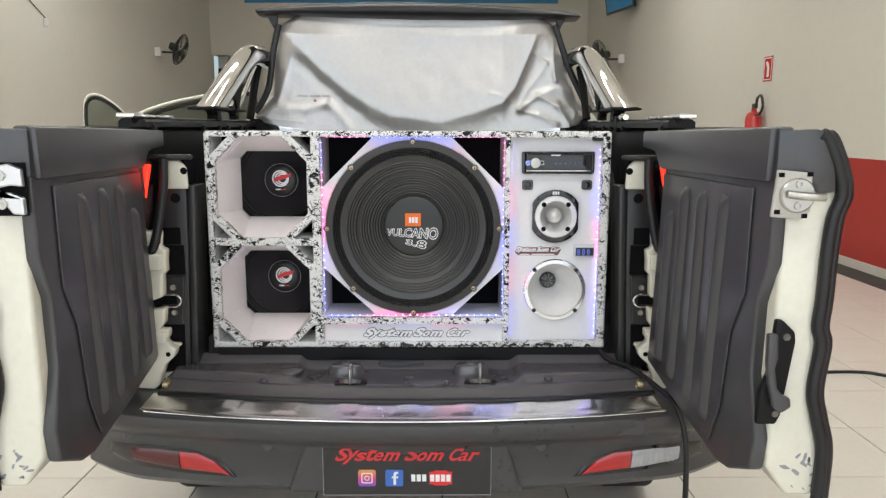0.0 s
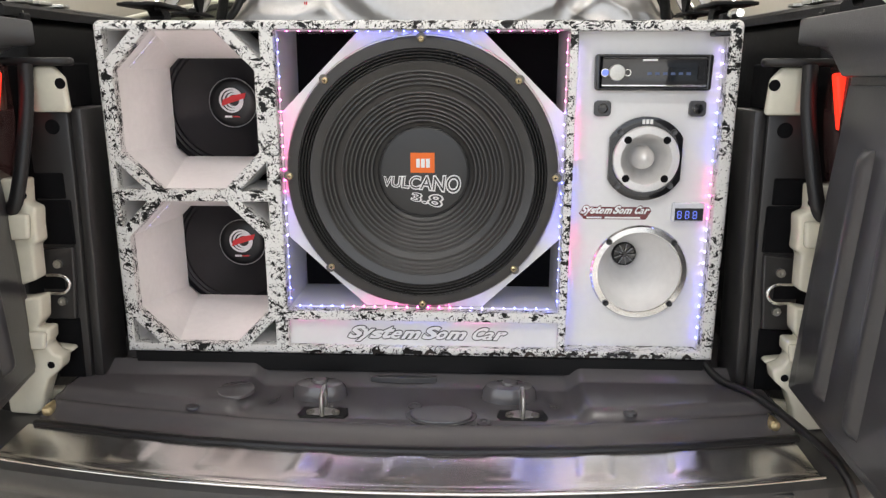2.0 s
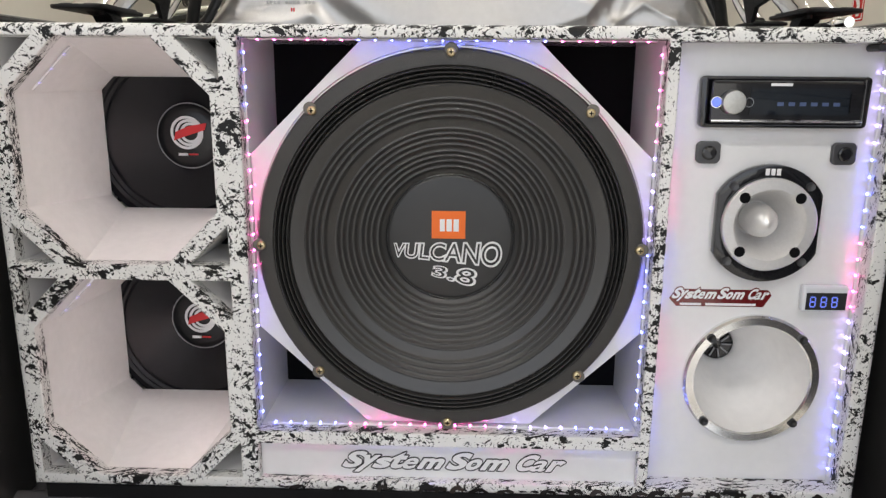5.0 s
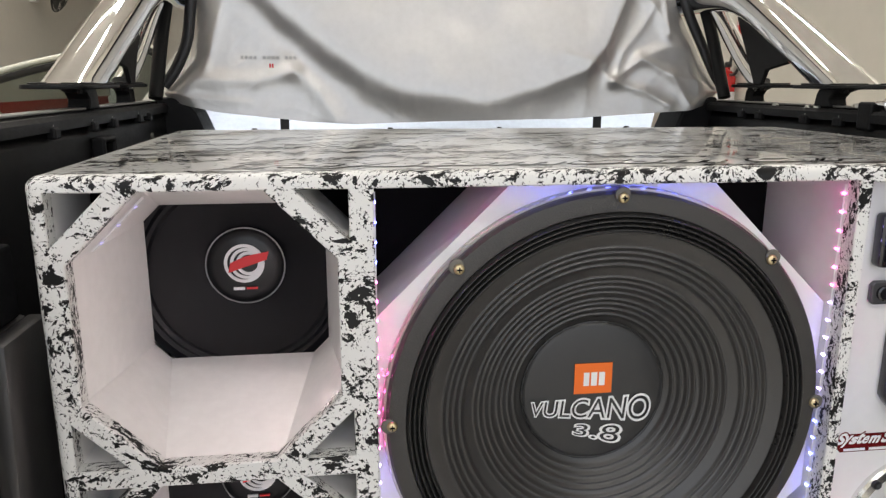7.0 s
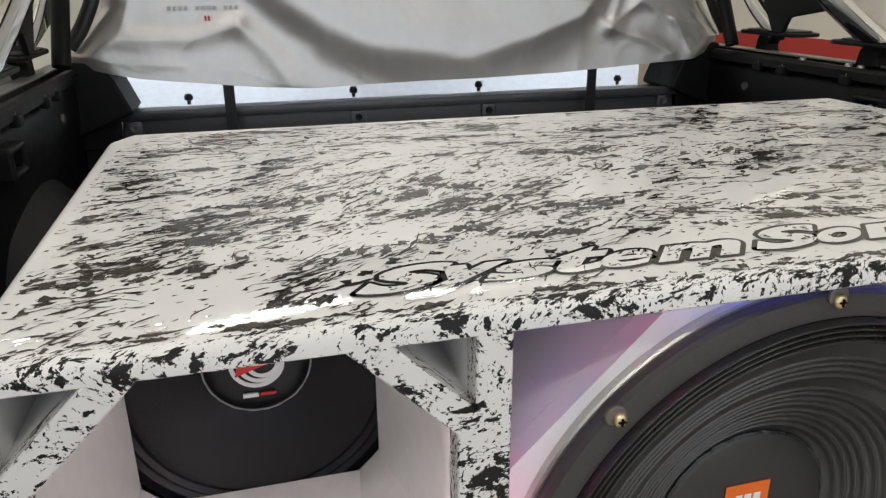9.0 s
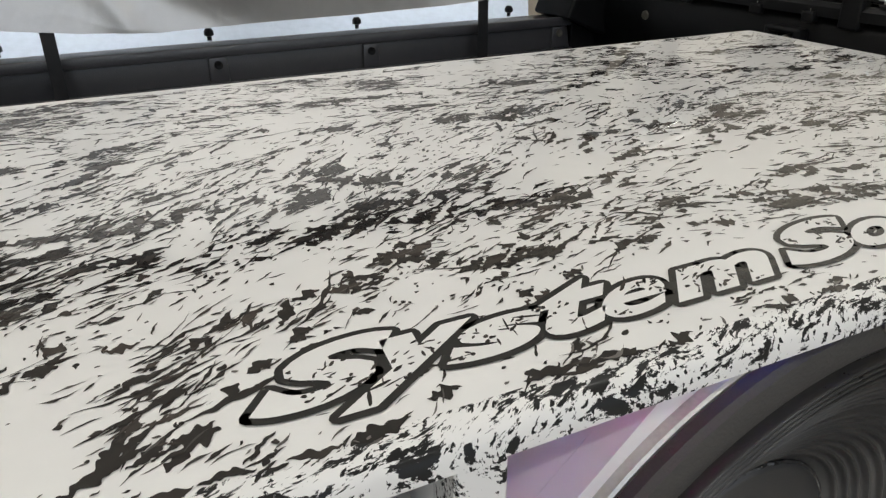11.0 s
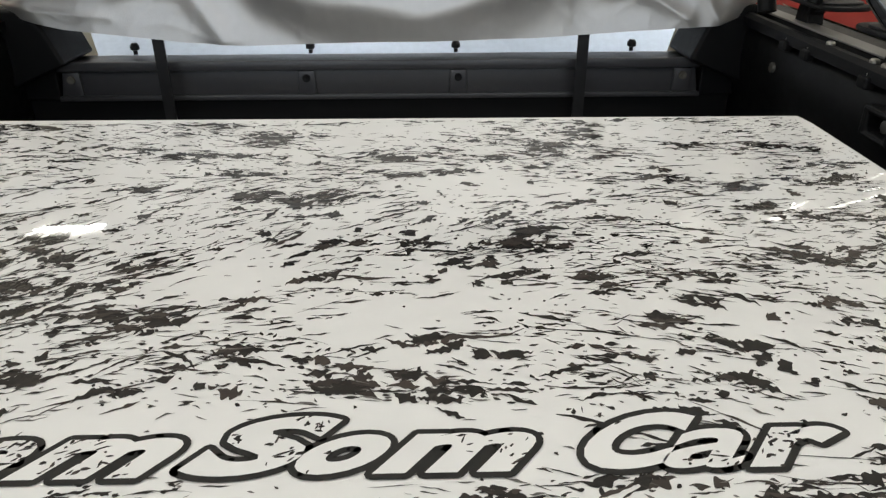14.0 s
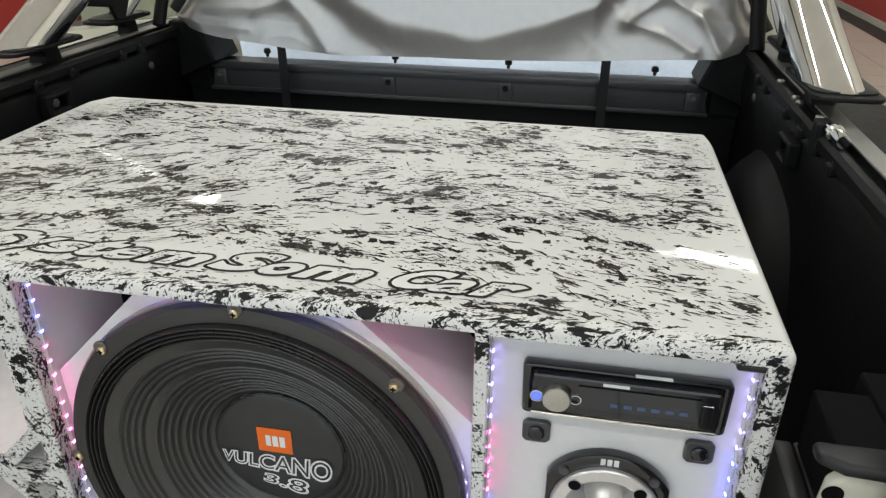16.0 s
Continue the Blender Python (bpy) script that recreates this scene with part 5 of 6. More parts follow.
for side in (-1, 1):
    def sx(poly):
        return [(CX + side * a, z) for a, z in poly]
    on_bumper(sx([(0.398, 0.586), (0.53, 0.587), (0.66, 0.596), (0.728, 0.612), (0.715, 0.648), (0.62, 0.656), (0.50, 0.652), (0.44, 0.633)]), 0.003, GLOSSBLACK, "lamp_recess", bumper)
    on_bumper(sx([(0.414, 0.592), (0.45, 0.592), (0.533, 0.595), (0.533, 0.648), (0.49, 0.646), (0.45, 0.630)]), 0.007, REDLENS, "reflector", bumper, "bright red reflector")
    on_bumper(sx([(0.535, 0.595), (0.58, 0.598), (0.655, 0.607), (0.655, 0.648), (0.59, 0.650), (0.535, 0.648)]), 0.007, FOGLENS if side < 0 else CLEARLENS, "fog_lamp" if side < 0 else "reversing_lamp", bumper, "dark red fog lamp" if side < 0 else "clear ribbed reversing lamp")
    if side > 0:
        for k in range(9):
            x = CX + 0.54 + 0.0125 * k
            part("lens_rib", tube([(x, bumper_y(x, 0.61) - 0.0072, 0.609), (x, bumper_y(x, 0.638) - 0.0072, 0.638)], 0.0016, 6), CLEARLENS, bumper)
for px, pz in ((-0.667, 0.680), (-0.327, 0.674), (0.304, 0.673), (0.655, 0.680)):
    part("parking_sensor", lathe([(0.0125, -0.003), (0.011, -0.0045), (0, -0.005)], (px, bumper_y(px, pz) + 0.002, pz), 20), TRIM, bumper)
part("hatch", prism([(0.478, 0.706), (0.538, 0.708), (0.538, 0.744), (0.478, 0.743)], 1, bumper_y(0.51, 0.715) - 0.004, bumper_y(0.51, 0.715) + 0.02, 0.001, 1), BUMPER, bumper)
# plate holder and plate
part("plate_surround", prism([(-0.282, 0.562), (0.262, 0.562), (0.222, 0.694), (-0.236, 0.694)], 1, -0.205, -0.2465, 0.008, 2), BUMPER, bumper)
plate = part("name_plate", prism([(-0.2005, 0.5585), (0.1895, 0.5585), (0.1895, 0.6905), (-0.2005, 0.6905)], 1, -0.247, -0.250, 0.001, 1), GLOSSBLACK, bumper, "black plate with red lettering and three coloured badges")
PFY = -0.2503
part("plate_edge", prism([(-0.1995, 0.5595), (0.1885, 0.5595), (0.1885, 0.6895), (-0.1995, 0.6895)], 1, PFY + 0.0002, PFY - 0.0003, holes=[[(-0.198, 0.561), (0.187, 0.561), (0.187, 0.688), (-0.198, 0.688)]]), GREYINK, plate)
band, body = script_words(line_on(-0.170, 0.168, 0.6340, 0.6790, PFY - 0.0002, 0.0002), 0.0009, 0.03, gap=0.012)
part("lettering_edge", band, DARKLENS, plate)
part("lettering", body, REDINK, plate, "red slanted script lettering")


def rounded(cx, cz, h, r=0.3):
    k = h * (1 - r)
    return [(cx + dx * k + h * r * math.cos(a), cz + dz * k + h * r * math.sin(a)) for dx, dz, a0 in ((1, 1, 0), (-1, 1, 90), (-1, -1, 180), (1, -1, 270)) for a in [radians(a0 + 30 * j) for j in range(4)]]


part("badge", prism(rounded(-0.098, 0.602, 0.0205), 1, PFY, PFY - 0.0005), PINKINK, plate, "pink rounded badge")
part("badge_mark", prism(rounded(-0.098, 0.602, 0.013), 1, PFY - 0.0006, PFY - 0.0009, holes=[rounded(-0.098, 0.602, 0.0105)]), WHITEINK, plate)
part("badge_mark", lathe([(0.006, PFY - 0.0009), (0.0042, PFY - 0.0009)], (-0.098, 0, 0.602), 20), WHITEINK, plate)
part("badge", prism(rounded(-0.035, 0.602, 0.0205, 0.2), 1, PFY, PFY - 0.0005), BLUEINK, plate, "blue rounded badge")
part("badge_mark", prism([(-0.037, 0.5855), (-0.031, 0.5855), (-0.031, 0.6015), (-0.026, 0.6015), (-0.026, 0.606), (-0.031, 0.606), (-0.030, 0.6125), (-0.026, 0.6125), (-0.026, 0.6175), (-0.034, 0.6175), (-0.037, 0.6125), (-0.037, 0.606), (-0.041, 0.606), (-0.041, 0.6015), (-0.037, 0.6015)], 1, PFY - 0.0006, PFY - 0.0009), WHITEINK, plate)
for k in range(3):
    part("badge_bar", block(0.004 + 0.0125 * k, 0.0135 + 0.0125 * k, PFY - 0.0004, PFY, 0.5935, 0.6105), WHITEINK, plate)
part("badge", prism(rounded(0.072, 0.602, 0.0185, 0.35), 1, PFY, PFY - 0.0004), REDINK, plate, "red badge")
part("badge", block(0.046, 0.098, PFY - 0.0006, PFY - 0.0001, 0.5865, 0.6175, 0.0), REDINK, plate)
for k in range(4):
    part("badge_bar", block(0.0475 + 0.0125 * k, 0.057 + 0.0125 * k, PFY - 0.001, PFY - 0.0006, 0.5935, 0.6105), WHITEINK, plate)


def rear_door(side):
    """One leaf of the rear gate, swung open: painted shell, lined inner face with ribs, seal, latch and handle."""
    def E(bm):
        bm = sided(side, bm)
        if side < 0:
            for v in bm.verts:             # this leaf stands a little less open
                v.co.x += -0.028 + 0.060 * max(0.0, (-0.1 - v.co.y) / 0.6)
                v.co.y += 0.032
        return bm
    shell = [(0.600, 1.380), (0.640, 1.396), (0.656, 1.393), (0.678, 1.337), (0.684, 1.303), (0.672, 1.25), (0.667, 1.106), (0.672, 1.06), (0.663, 0.994), (0.676, 0.93), (0.690, 0.878), (0.686, 0.800), (0.640, 0.800), (0.604, 0.85), (0.600, 0.95)]
    door = part("rear_door", E(prism(shell, 1, -0.155, -0.698, 0.008, 3)), CREAM, truck, "open rear door leaf, cream paint with black lining", 40)
    # lined inner face
    lining = [(-0.098, 0.835), (-0.30, 0.812), (-0.545, 0.79), (-0.60, 0.80), (-0.69, 0.842), (-0.70, 0.90), (-0.665, 1.0), (-0.668, 1.12), (-0.70, 1.19), (-0.704, 1.402), (-0.06, 1.392), (-0.06, 1.345), (-0.162, 1.318), (-0.162, 1.29), (-0.13, 1.1)]
    part("lining", E(prism(lining, 0, 0.580, 0.604, 0.006, 3)), TRIM, door, "black moulded plastic lining", 40)
    part("top_band", E(prism([(-0.165, 1.308), (-0.7, 1.318), (-0.704, 1.400), (-0.02, 1.390), (-0.02, 1.352), (-0.12, 1.345)], 0, 0.566, 0.5795, 0.005, 2)), TRIM, door, smooth=40)
    part("ribbed_field", E(prism([(-0.13, 0.845), (-0.52, 0.82), (-0.56, 0.90), (-0.585, 1.05), (-0.632, 1.13), (-0.636, 1.304), (-0.172, 1.298)], 0, 0.5745, 0.5795, 0.003, 2)), DOORLINER, door, smooth=40)
    for ya, yb, za, zb in ((-0.245, -0.21, 1.222, 0.87), (-0.332, -0.30, 1.280, 0.86), (-0.428, -0.405, 1.282, 0.85), (-0.534, -0.495, 1.282, 0.85)):
        part("rib", E(loft([[(0.5745 - 0.0135 * k * f, (1 - g) * ya + g * yb + e * (0.0125 - 0.0045 * k), (1 - g) * za + g * zb) for e, k in ((-1.25, 0), (-1.1, 0.35), (-0.9, 0.72), (-0.55, 0.94), (0, 1), (0.55, 0.94), (0.9, 0.72), (1.1, 0.35), (1.25, 0))] for g, f in ((0, 0.1), (0.015, 0.55), (0.035, 0.88), (0.06, 1), (0.94, 1), (0.965, 0.88), (0.985, 0.55), (1, 0.1))], caps=True, closed=True)), DOORLINER, door, "", 60)
    part("edge_trim", E(prism([(0.578, 1.396), (0.640, 1.398), (0.655, 1.388), (0.668, 1.345), (0.672, 1.303), (0.645, 1.300), (0.630, 1.318), (0.578, 1.322)], 1, -0.690, -0.709, 0.004, 2)), TRIM, door, smooth=40)
    line = [(0.650, 1.391), (0.661, 1.382), (0.681, 1.337), (0.689, 1.299), (0.679, 1.264), (0.6745, 1.206), (0.6735, 1.134), (0.671, 1.090), (0.678, 1.060), (0.672, 0.985), (0.6815, 0.940), (0.6955, 0.883), (0.695, 0.798)]
    seal = part("door_seal", E(tube([(x - 0.006, -0.704, z) for x, z in line], 0.0100, 10, steps=6)), RUBBER, door, "thick black rubber seal", 50)
    part("seal_lip", E(tube([(x + 0.0075, -0.698, z) for x, z in line], 0.0080, 8, steps=6)), RUBBER, seal, smooth=50)
    # latch
    if side > 0:
        latch = part("latch", E(prism([(0.571, 1.266), (0.618, 1.262), (0.630, 1.275), (0.630, 1.333), (0.577, 1.338)], 1, -0.709, -0.718, 0.003, 2)), LATCHGREY, door, "pale grey latch plate with a chrome striker")
        part("latch_disc", E(lathe([(0.0265, -0.718), (0.0265, -0.722), (0.024, -0.7245), (0, -0.7245)], (0.607, 0, 1.2995), 32)), STEEL, latch, smooth=40)
        part("striker", E(tube([(0.591, -0.726, 1.302), (0.605, -0.734, 1.300), (0.623, -0.738, 1.299), (0.641, -0.736, 1.298)], 0.0062, 10)), STEEL, latch, smooth=50)
        for bz in (1.317, 1.284):
            part("bolt", E(lathe([(0.0062, -0.7245), (0.0058, -0.7275), (0.003, -0.7275), (0.0025, -0.7255), (0, -0.7255)], (0.607, 0, bz), 12)), STEEL, latch)
        for hx, hz in ((0.582, 1.330), (0.579, 1.274), (0.625, 1.331), (0.621, 1.268)):
            part("slot", E(block(hx - 0.0045, hx + 0.0045, -0.7186, -0.7181, hz - 0.0035, hz + 0.0035)), VOID, latch)
    else:
        latch = part("latch", E(prism([(0.584, 1.262), (0.640, 1.262), (0.640, 1.345), (0.584, 1.345)], 1, -0.709, -0.714, 0.003, 2)), VOID, door, "latch recess with two zinc jaws")
        for bz, dz in ((1.326, 1), (1.282, -1)):
            q = [(0.585, bz - 0.018), (0.604, bz - 0.016), (0.628, bz - 0.019 * dz - 0.002), (0.640, bz - 0.008), (0.640, bz + 0.013), (0.606, bz + 0.018), (0.586, bz + 0.010)]
            jaw = part("jaw", E(prism(q, 1, -0.7142, -0.726, 0.003, 2)), SATINALU, latch, "zinc latch jaw")
            part("bolt", E(lathe([(0.0085, -0.726), (0.008, -0.7295), (0.003, -0.7295), (0, -0.728)], (0.618, 0, bz), 12)), STEEL, jaw)
    # inner handle
    if side > 0:
        hp = part("handle_plate", E(prism([(0.576, 0.930), (0.607, 0.930), (0.614, 0.945), (0.629, 1.068), (0.627, 1.083), (0.606, 1.103), (0.596, 1.103), (0.590, 1.02), (0.578, 0.985)], 1, -0.698, -0.712, 0.004, 2)), PLASTIC, door, "black handle plate", 40)
        part("lever", E(prism([(0.577, 1.085), (0.592, 1.085), (0.595, 1.045), (0.591, 1.030), (0.597, 0.997), (0.606, 0.986), (0.619, 0.981), (0.621, 0.966), (0.607, 0.956), (0.593, 0.964), (0.584, 1.000), (0.578, 1.040)], 1, -0.716, -0.730, 0.004, 3)), TRIM, hp, "dark grey pull lever", 40)
        for cx, cz in ((0.613, 1.076), (0.604, 0.949)):
            part("screw", E(lathe([(0.006, -0.712), (0.0056, -0.714), (0.003, -0.7133), (0, -0.7125)], (cx, 0, cz), 14)), CLIPMETAL, hp)
    # chips in the paint low on the edge
    rng = random.Random(5 + side)
    for k in range(12):
        x, z = rng.uniform(0.63, 0.685), rng.uniform(0.812, 0.875)
        a, r = rng.uniform(0, 3.1), rng.uniform(0.002, 0.006)
        q = [(x + r * (1.6 * math.cos(t) * math.cos(a) - 0.6 * math.sin(t) * math.sin(a)) * rng.uniform(0.6, 1.2), z + r * (1.6 * math.cos(t) * math.sin(a) + 0.6 * math.sin(t) * math.cos(a)) * rng.uniform(0.6, 1.2)) for t in [6.283 * j / 8 for j in range(8)]]
        part("paint_chip", E(prism(q, 1, -0.6975, -0.6988)), GREYINK, door)
    return door


for side in (1, -1):
    rear_door(side)
    E = lambda bm: sided(side, bm)
    # rear post: lined jamb, painted corner, tail lamp, hinges and catch
    post = part("rear_post", E(prism([(0.545, 0.80), (0.600, 0.80), (0.600, 1.256), (0.531, 1.256), (0.534, 1.10)], 1, -0.035, 0.06, 0.004, 2)), POSTGREY, truck, "dark grey lined rear body post", 40)
    part("jamb_strip", E(prism([(0.527, 0.80), (0.5445, 0.80), (0.5335, 1.10), (0.5305, 1.256), (0.512, 1.256), (0.517, 1.10)], 1, -0.030, 0.06, 0.004, 2)), POSTGREY, post, "", 40)
    # black discs on the face stand in for the shade in two holes
    part("finger_slot", E(lathe([(0.012, -0.0352), (0.011, -0.0362), (0, -0.0362)], (0.558, 0, 1.227), 20)), VOID, post)
    part("corner_hole", E(lathe([(0.0085, -0.0472), (0.008, -0.0482), (0, -0.0482)], (0.530, 0, 1.294), 20)), VOID, post)
    part("painted_corner", E(prism([(0.522, 1.250), (0.582, 1.250), (0.585, 1.300), (0.572, 1.320), (0.540, 1.320), (0.525, 1.302)], 1, -0.047, -0.033, 0.005, 3)), CREAM, post, "cream painted corner", 40)
    # near-black fillers, here and in inner_step, for the dark gaps round the post
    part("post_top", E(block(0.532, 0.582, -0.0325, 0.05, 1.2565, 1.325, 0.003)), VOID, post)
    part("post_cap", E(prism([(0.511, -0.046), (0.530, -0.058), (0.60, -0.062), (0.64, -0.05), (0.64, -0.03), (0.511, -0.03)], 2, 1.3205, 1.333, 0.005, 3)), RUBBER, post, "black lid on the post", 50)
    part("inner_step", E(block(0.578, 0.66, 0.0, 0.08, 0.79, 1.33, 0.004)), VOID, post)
    lamp_body = part("tail_lamp", E(prism([(0.600, 1.325), (0.70, 1.325), (0.70, 1.14), (0.628, 1.115), (0.612, 1.16), (0.600, 1.25)], 1, -0.05, -0.13, 0.012, 3)), SMOKE, truck, "smoked tail lamp with its red light on", 40)
    part("red_light", E(prism([(0.586, 1.312), (0.64, 1.316), (0.64, 1.205), (0.604, 1.225)], 1, -0.095, -0.112, 0.004, 2)), REDGLOW, lamp_body, "lit red light")
    part("lamp_gasket", E(tube([(0.573, -0.06, 1.322), (0.571, -0.075, 1.26), (0.580, -0.09, 1.18), (0.592, -0.10, 1.12), (0.606, -0.10, 1.105)], 0.0090, 8, flat=1.3)), RUBBER, lamp_body, smooth=50)
    hinge = part("hinge_column", E(prism([(0.580, 1.153), (0.583, 1.114), (0.568, 1.107), (0.571, 1.081), (0.571, 1.053), (0.580, 1.047), (0.582, 0.992), (0.606, 0.983), (0.650, 0.983), (0.650, 1.153)], 1, -0.094, -0.062, 0.005, 3)), CREAM, truck, "cream painted hinge pillar with bolt holes", 40)
    part("hinge_base", E(prism([(0.606, 0.960), (0.579, 0.965), (0.583, 0.925), (0.596, 0.910), (0.574, 0.910), (0.575, 0.892), (0.582, 0.882), (0.572, 0.867), (0.558, 0.861), (0.563, 0.841), (0.585, 0.822), (0.596, 0.796), (0.602, 0.769), (0.616, 0.757), (0.660, 0.760), (0.660, 0.960)], 1, -0.094, -0.062, 0.005, 3)), CREAM, hinge, "", 40)
    for bx, bz, br in ((0.584, 1.128, 0.0065), (0.577, 0.848, 0.0060)):
        part("bolt_hole", E(lathe([(br, -0.0942), (br, -0.0952), (0, -0.0952)], (bx, 0, bz), 14)), VOID, hinge)
    for z0, z1 in ((1.060, 1.098), (0.878, 0.905)):
        part("hinge_knuckle", E(prism([(0.578, z0), (0.640, z0 - 0.004), (0.640, z1), (0.574, z1 + 0.002)], 1, -0.106, -0.0945, 0.005, 3)), CREAM, hinge, "", 40)
    part("hinge_tongue", E(prism([(0.600, 0.868), (0.562, 0.864), (0.558, 0.858), (0.585, 0.846), (0.610, 0.846)], 1, -0.060, -0.040, 0.003, 2)), CREAM, hinge, "", 40)
    part("painted_foot", E(prism([(0.632, 0.784), (0.588, 0.787), (0.573, 0.795), (0.556, 0.795), (0.594, 0.777), (0.601, 0.757), (0.632, 0.757)], 1, -0.056, -0.0365, 0.003, 2)), CREAM, hinge, "", 40)
    # recess shade as black blocks, slightly proud of the post
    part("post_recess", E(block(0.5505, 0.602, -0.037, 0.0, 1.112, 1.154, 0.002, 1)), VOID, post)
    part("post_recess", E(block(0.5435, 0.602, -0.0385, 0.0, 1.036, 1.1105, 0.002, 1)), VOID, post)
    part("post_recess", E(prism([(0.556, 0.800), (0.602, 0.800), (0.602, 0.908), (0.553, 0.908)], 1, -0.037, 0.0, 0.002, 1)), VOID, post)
    catch = part("catch_plate", E(prism([(0.555, 0.909), (0.604, 0.909), (0.604, 1.028), (0.545, 1.034), (0.548, 0.985), (0.551, 0.960)], 1, -0.044, -0.034, 0.003, 2)), POSTGREY, truck, "dark grey catch plate with a steel loop")
    part("catch_mouth", E(block(0.566, 0.604, -0.0452, -0.0442, 0.962, 0.985, 0.0)), VOID, catch)
    part("loop", E(tube([(0.592, -0.048, 0.987), (0.568, -0.052, 0.988), (0.556, -0.053, 0.982), (0.553, -0.053, 0.973), (0.557, -0.053, 0.963), (0.568, -0.052, 0.957), (0.590, -0.048, 0.956)], 0.003, 8, steps=5)), CHROME, catch, smooth=50)
    for bz in (1.005, 0.941):
        part("bolt", E(lathe([(0.0075, -0.044), (0.007, -0.049), (0.003, -0.049), (0, -0.048)], (0.573, 0, bz), 8)), STEEL, catch)
    # bed side
    prof = [(0.600, 0.79), (0.640, 0.82), (0.655, 1.0), (0.655, 1.25), (0.640, 1.33), (0.640, 1.385), (0.655, 1.398), (0.800, 1.398), (0.845, 1.36), (0.895, 1.20), (0.905, 0.9), (0.86, 0.55), (0.80, 0.55), (0.66, 0.76)]
    part("bed_side", E(prism(prof, 1, 0.062, 1.32, 0.004, 1)), PLASTIC, truck, "black lined bed side", 50)
    part("outer_panel", E(loft([[(x, y, z) for x, z in ((0.80, 1.400), (0.85, 1.366), (0.902, 1.20), (0.912, 0.9), (0.868, 0.55))] for y in (-0.05, 0.5, 1.32)], closed=False)), CREAM, truck, "cream painted outer panel", 50)
    rail = part("bed_rail", E(prism([(0.632, 1.398), (0.700, 1.398), (0.700, 1.412), (0.690, 1.420), (0.668, 1.420), (0.664, 1.408), (0.652, 1.408), (0.648, 1.418), (0.638, 1.418), (0.632, 1.412)], 1, 0.0, 1.16)), PLASTIC, truck, "dark metal rail along the bed side", 40)
    part("rail_strip", E(block(0.660, 0.688, 0.005, 1.155, 1.4202, 1.4236, 0.0012, 2)), RAILGREY, rail, "bright strip on the rail")
    for k, ry in enumerate((0.05, 0.44, 0.60, 0.70, 0.86, 0.93)):
        cl = part("rail_clamp", E(block(0.626, 0.640, ry - 0.011, ry + 0.011, 1.388, 1.404, 0.003)), PLASTIC, rail)
        part("screw", E(lathe([(0.0048, 0), (0.0048, 0.003), (0.002, 0.005), (0, 0.005)], (0.6365, ry, 1.4045), 10, "z")), STEEL, cl)
    part("side_bolt", E(lathe([(0.009, 0.6405), (0.008, 0.636), (0, 0.6355)], (0, 0.97, 1.352), 12, "x")), CLIPMETAL, truck)
    tie = part("tie_bracket", E(prism([(0.600, 1.338), (0.668, 1.338), (0.668, 1.378), (0.600, 1.378)], 0, 0.618, 0.640, 0.004, 2, holes=[[(0.613, 1.347), (0.655, 1.347), (0.655, 1.369), (0.613, 1.369)]])), PLASTIC, truck, "black tie-down bracket")
    part("tie_bolt", E(lathe([(0.009, 0.6395), (0.008, 0.630), (0, 0.629)], (0, 0.635, 1.357), 12, "x")), STEEL, tie)
    part("wheel_arch", E(lathe([(0.300, 0.660), (0.285, 0.650), (0.270, 0.630), (0.248, 0.610), (0.215, 0.600), (0, 0.597)], (0, 0.80, 1.0), 56, "x")), PLASTIC, truck, "black lined wheel arch", 60)
    if side > 0:
        grip = part("strap_grip", E(lathe([(0, 0.452), (0.0085, 0.452), (0.0095, 0.456), (0.0095, 0.486), (0.012, 0.488), (0.012, 0.496), (0.006, 0.498), (0.006, 0.520), (0, 0.520)], (0.643, 0, 1.4295), 18, "y")), CHROME, rail, "chrome strap fitting", 40)
        part("grip_block", E(block(0.630, 0.652, 0.518, 0.552, 1.385, 1.4335, 0.004, 2)), PLASTIC, grip)
        for ry, rz in ((0.574, 1.429), (0.685, 1.4215), (0.712, 1.4215), (0.824, 1.4215)):
            part("rail_bolt", E(lathe([(0.0065, rz - 0.006), (0.0065, rz - 0.001), (0.005, rz + 0.001), (0, rz + 0.001)], (0.645, ry, 0), 10, "z")), STEEL, rail)
    # rear end caps of the rails, bright, seen above the doors
    part("rail_end", E(block(0.655, 0.700, -0.012, 0.05, 1.4215, 1.433, 0.003)), CHROME, rail)
    for ky, kw in ((0.085, 0.012), (0.135, 0.020), (0.20, 0.012)):
        part("rail_catch", E(block(0.640, 0.668, ky - kw, ky + kw, 1.4216, 1.4285, 0.002)), STEEL, rail)

# bulkhead, cab back and straps
bulk = part("bulkhead", block(-0.674, 0.654, 1.150, 1.21, 0.79, 1.262, 0.004), PLASTIC, truck, "black bed bulkhead")
part("ledge", prism([(-0.605, 1.262), (0.585, 1.262), (0.572, 1.330), (-0.592, 1.330)], 1, 1.134, 1.21, 0.005, 2), TRIM, bulk, "charcoal plastic ledge", 40)
part("ledge_lip", prism([(-0.600, 1.3165), (0.580, 1.3165), (0.574, 1.335), (-0.594, 1.335)], 1, 1.124, 1.1338, 0.004, 2), TRIM, bulk, "", 40)
part("ledge_foot", prism([(-0.606, 1.2625), (0.586, 1.2625), (0.584, 1.272), (-0.604, 1.272)], 1, 1.127, 1.1338, 0.002, 2), TRIM, bulk, "", 40)
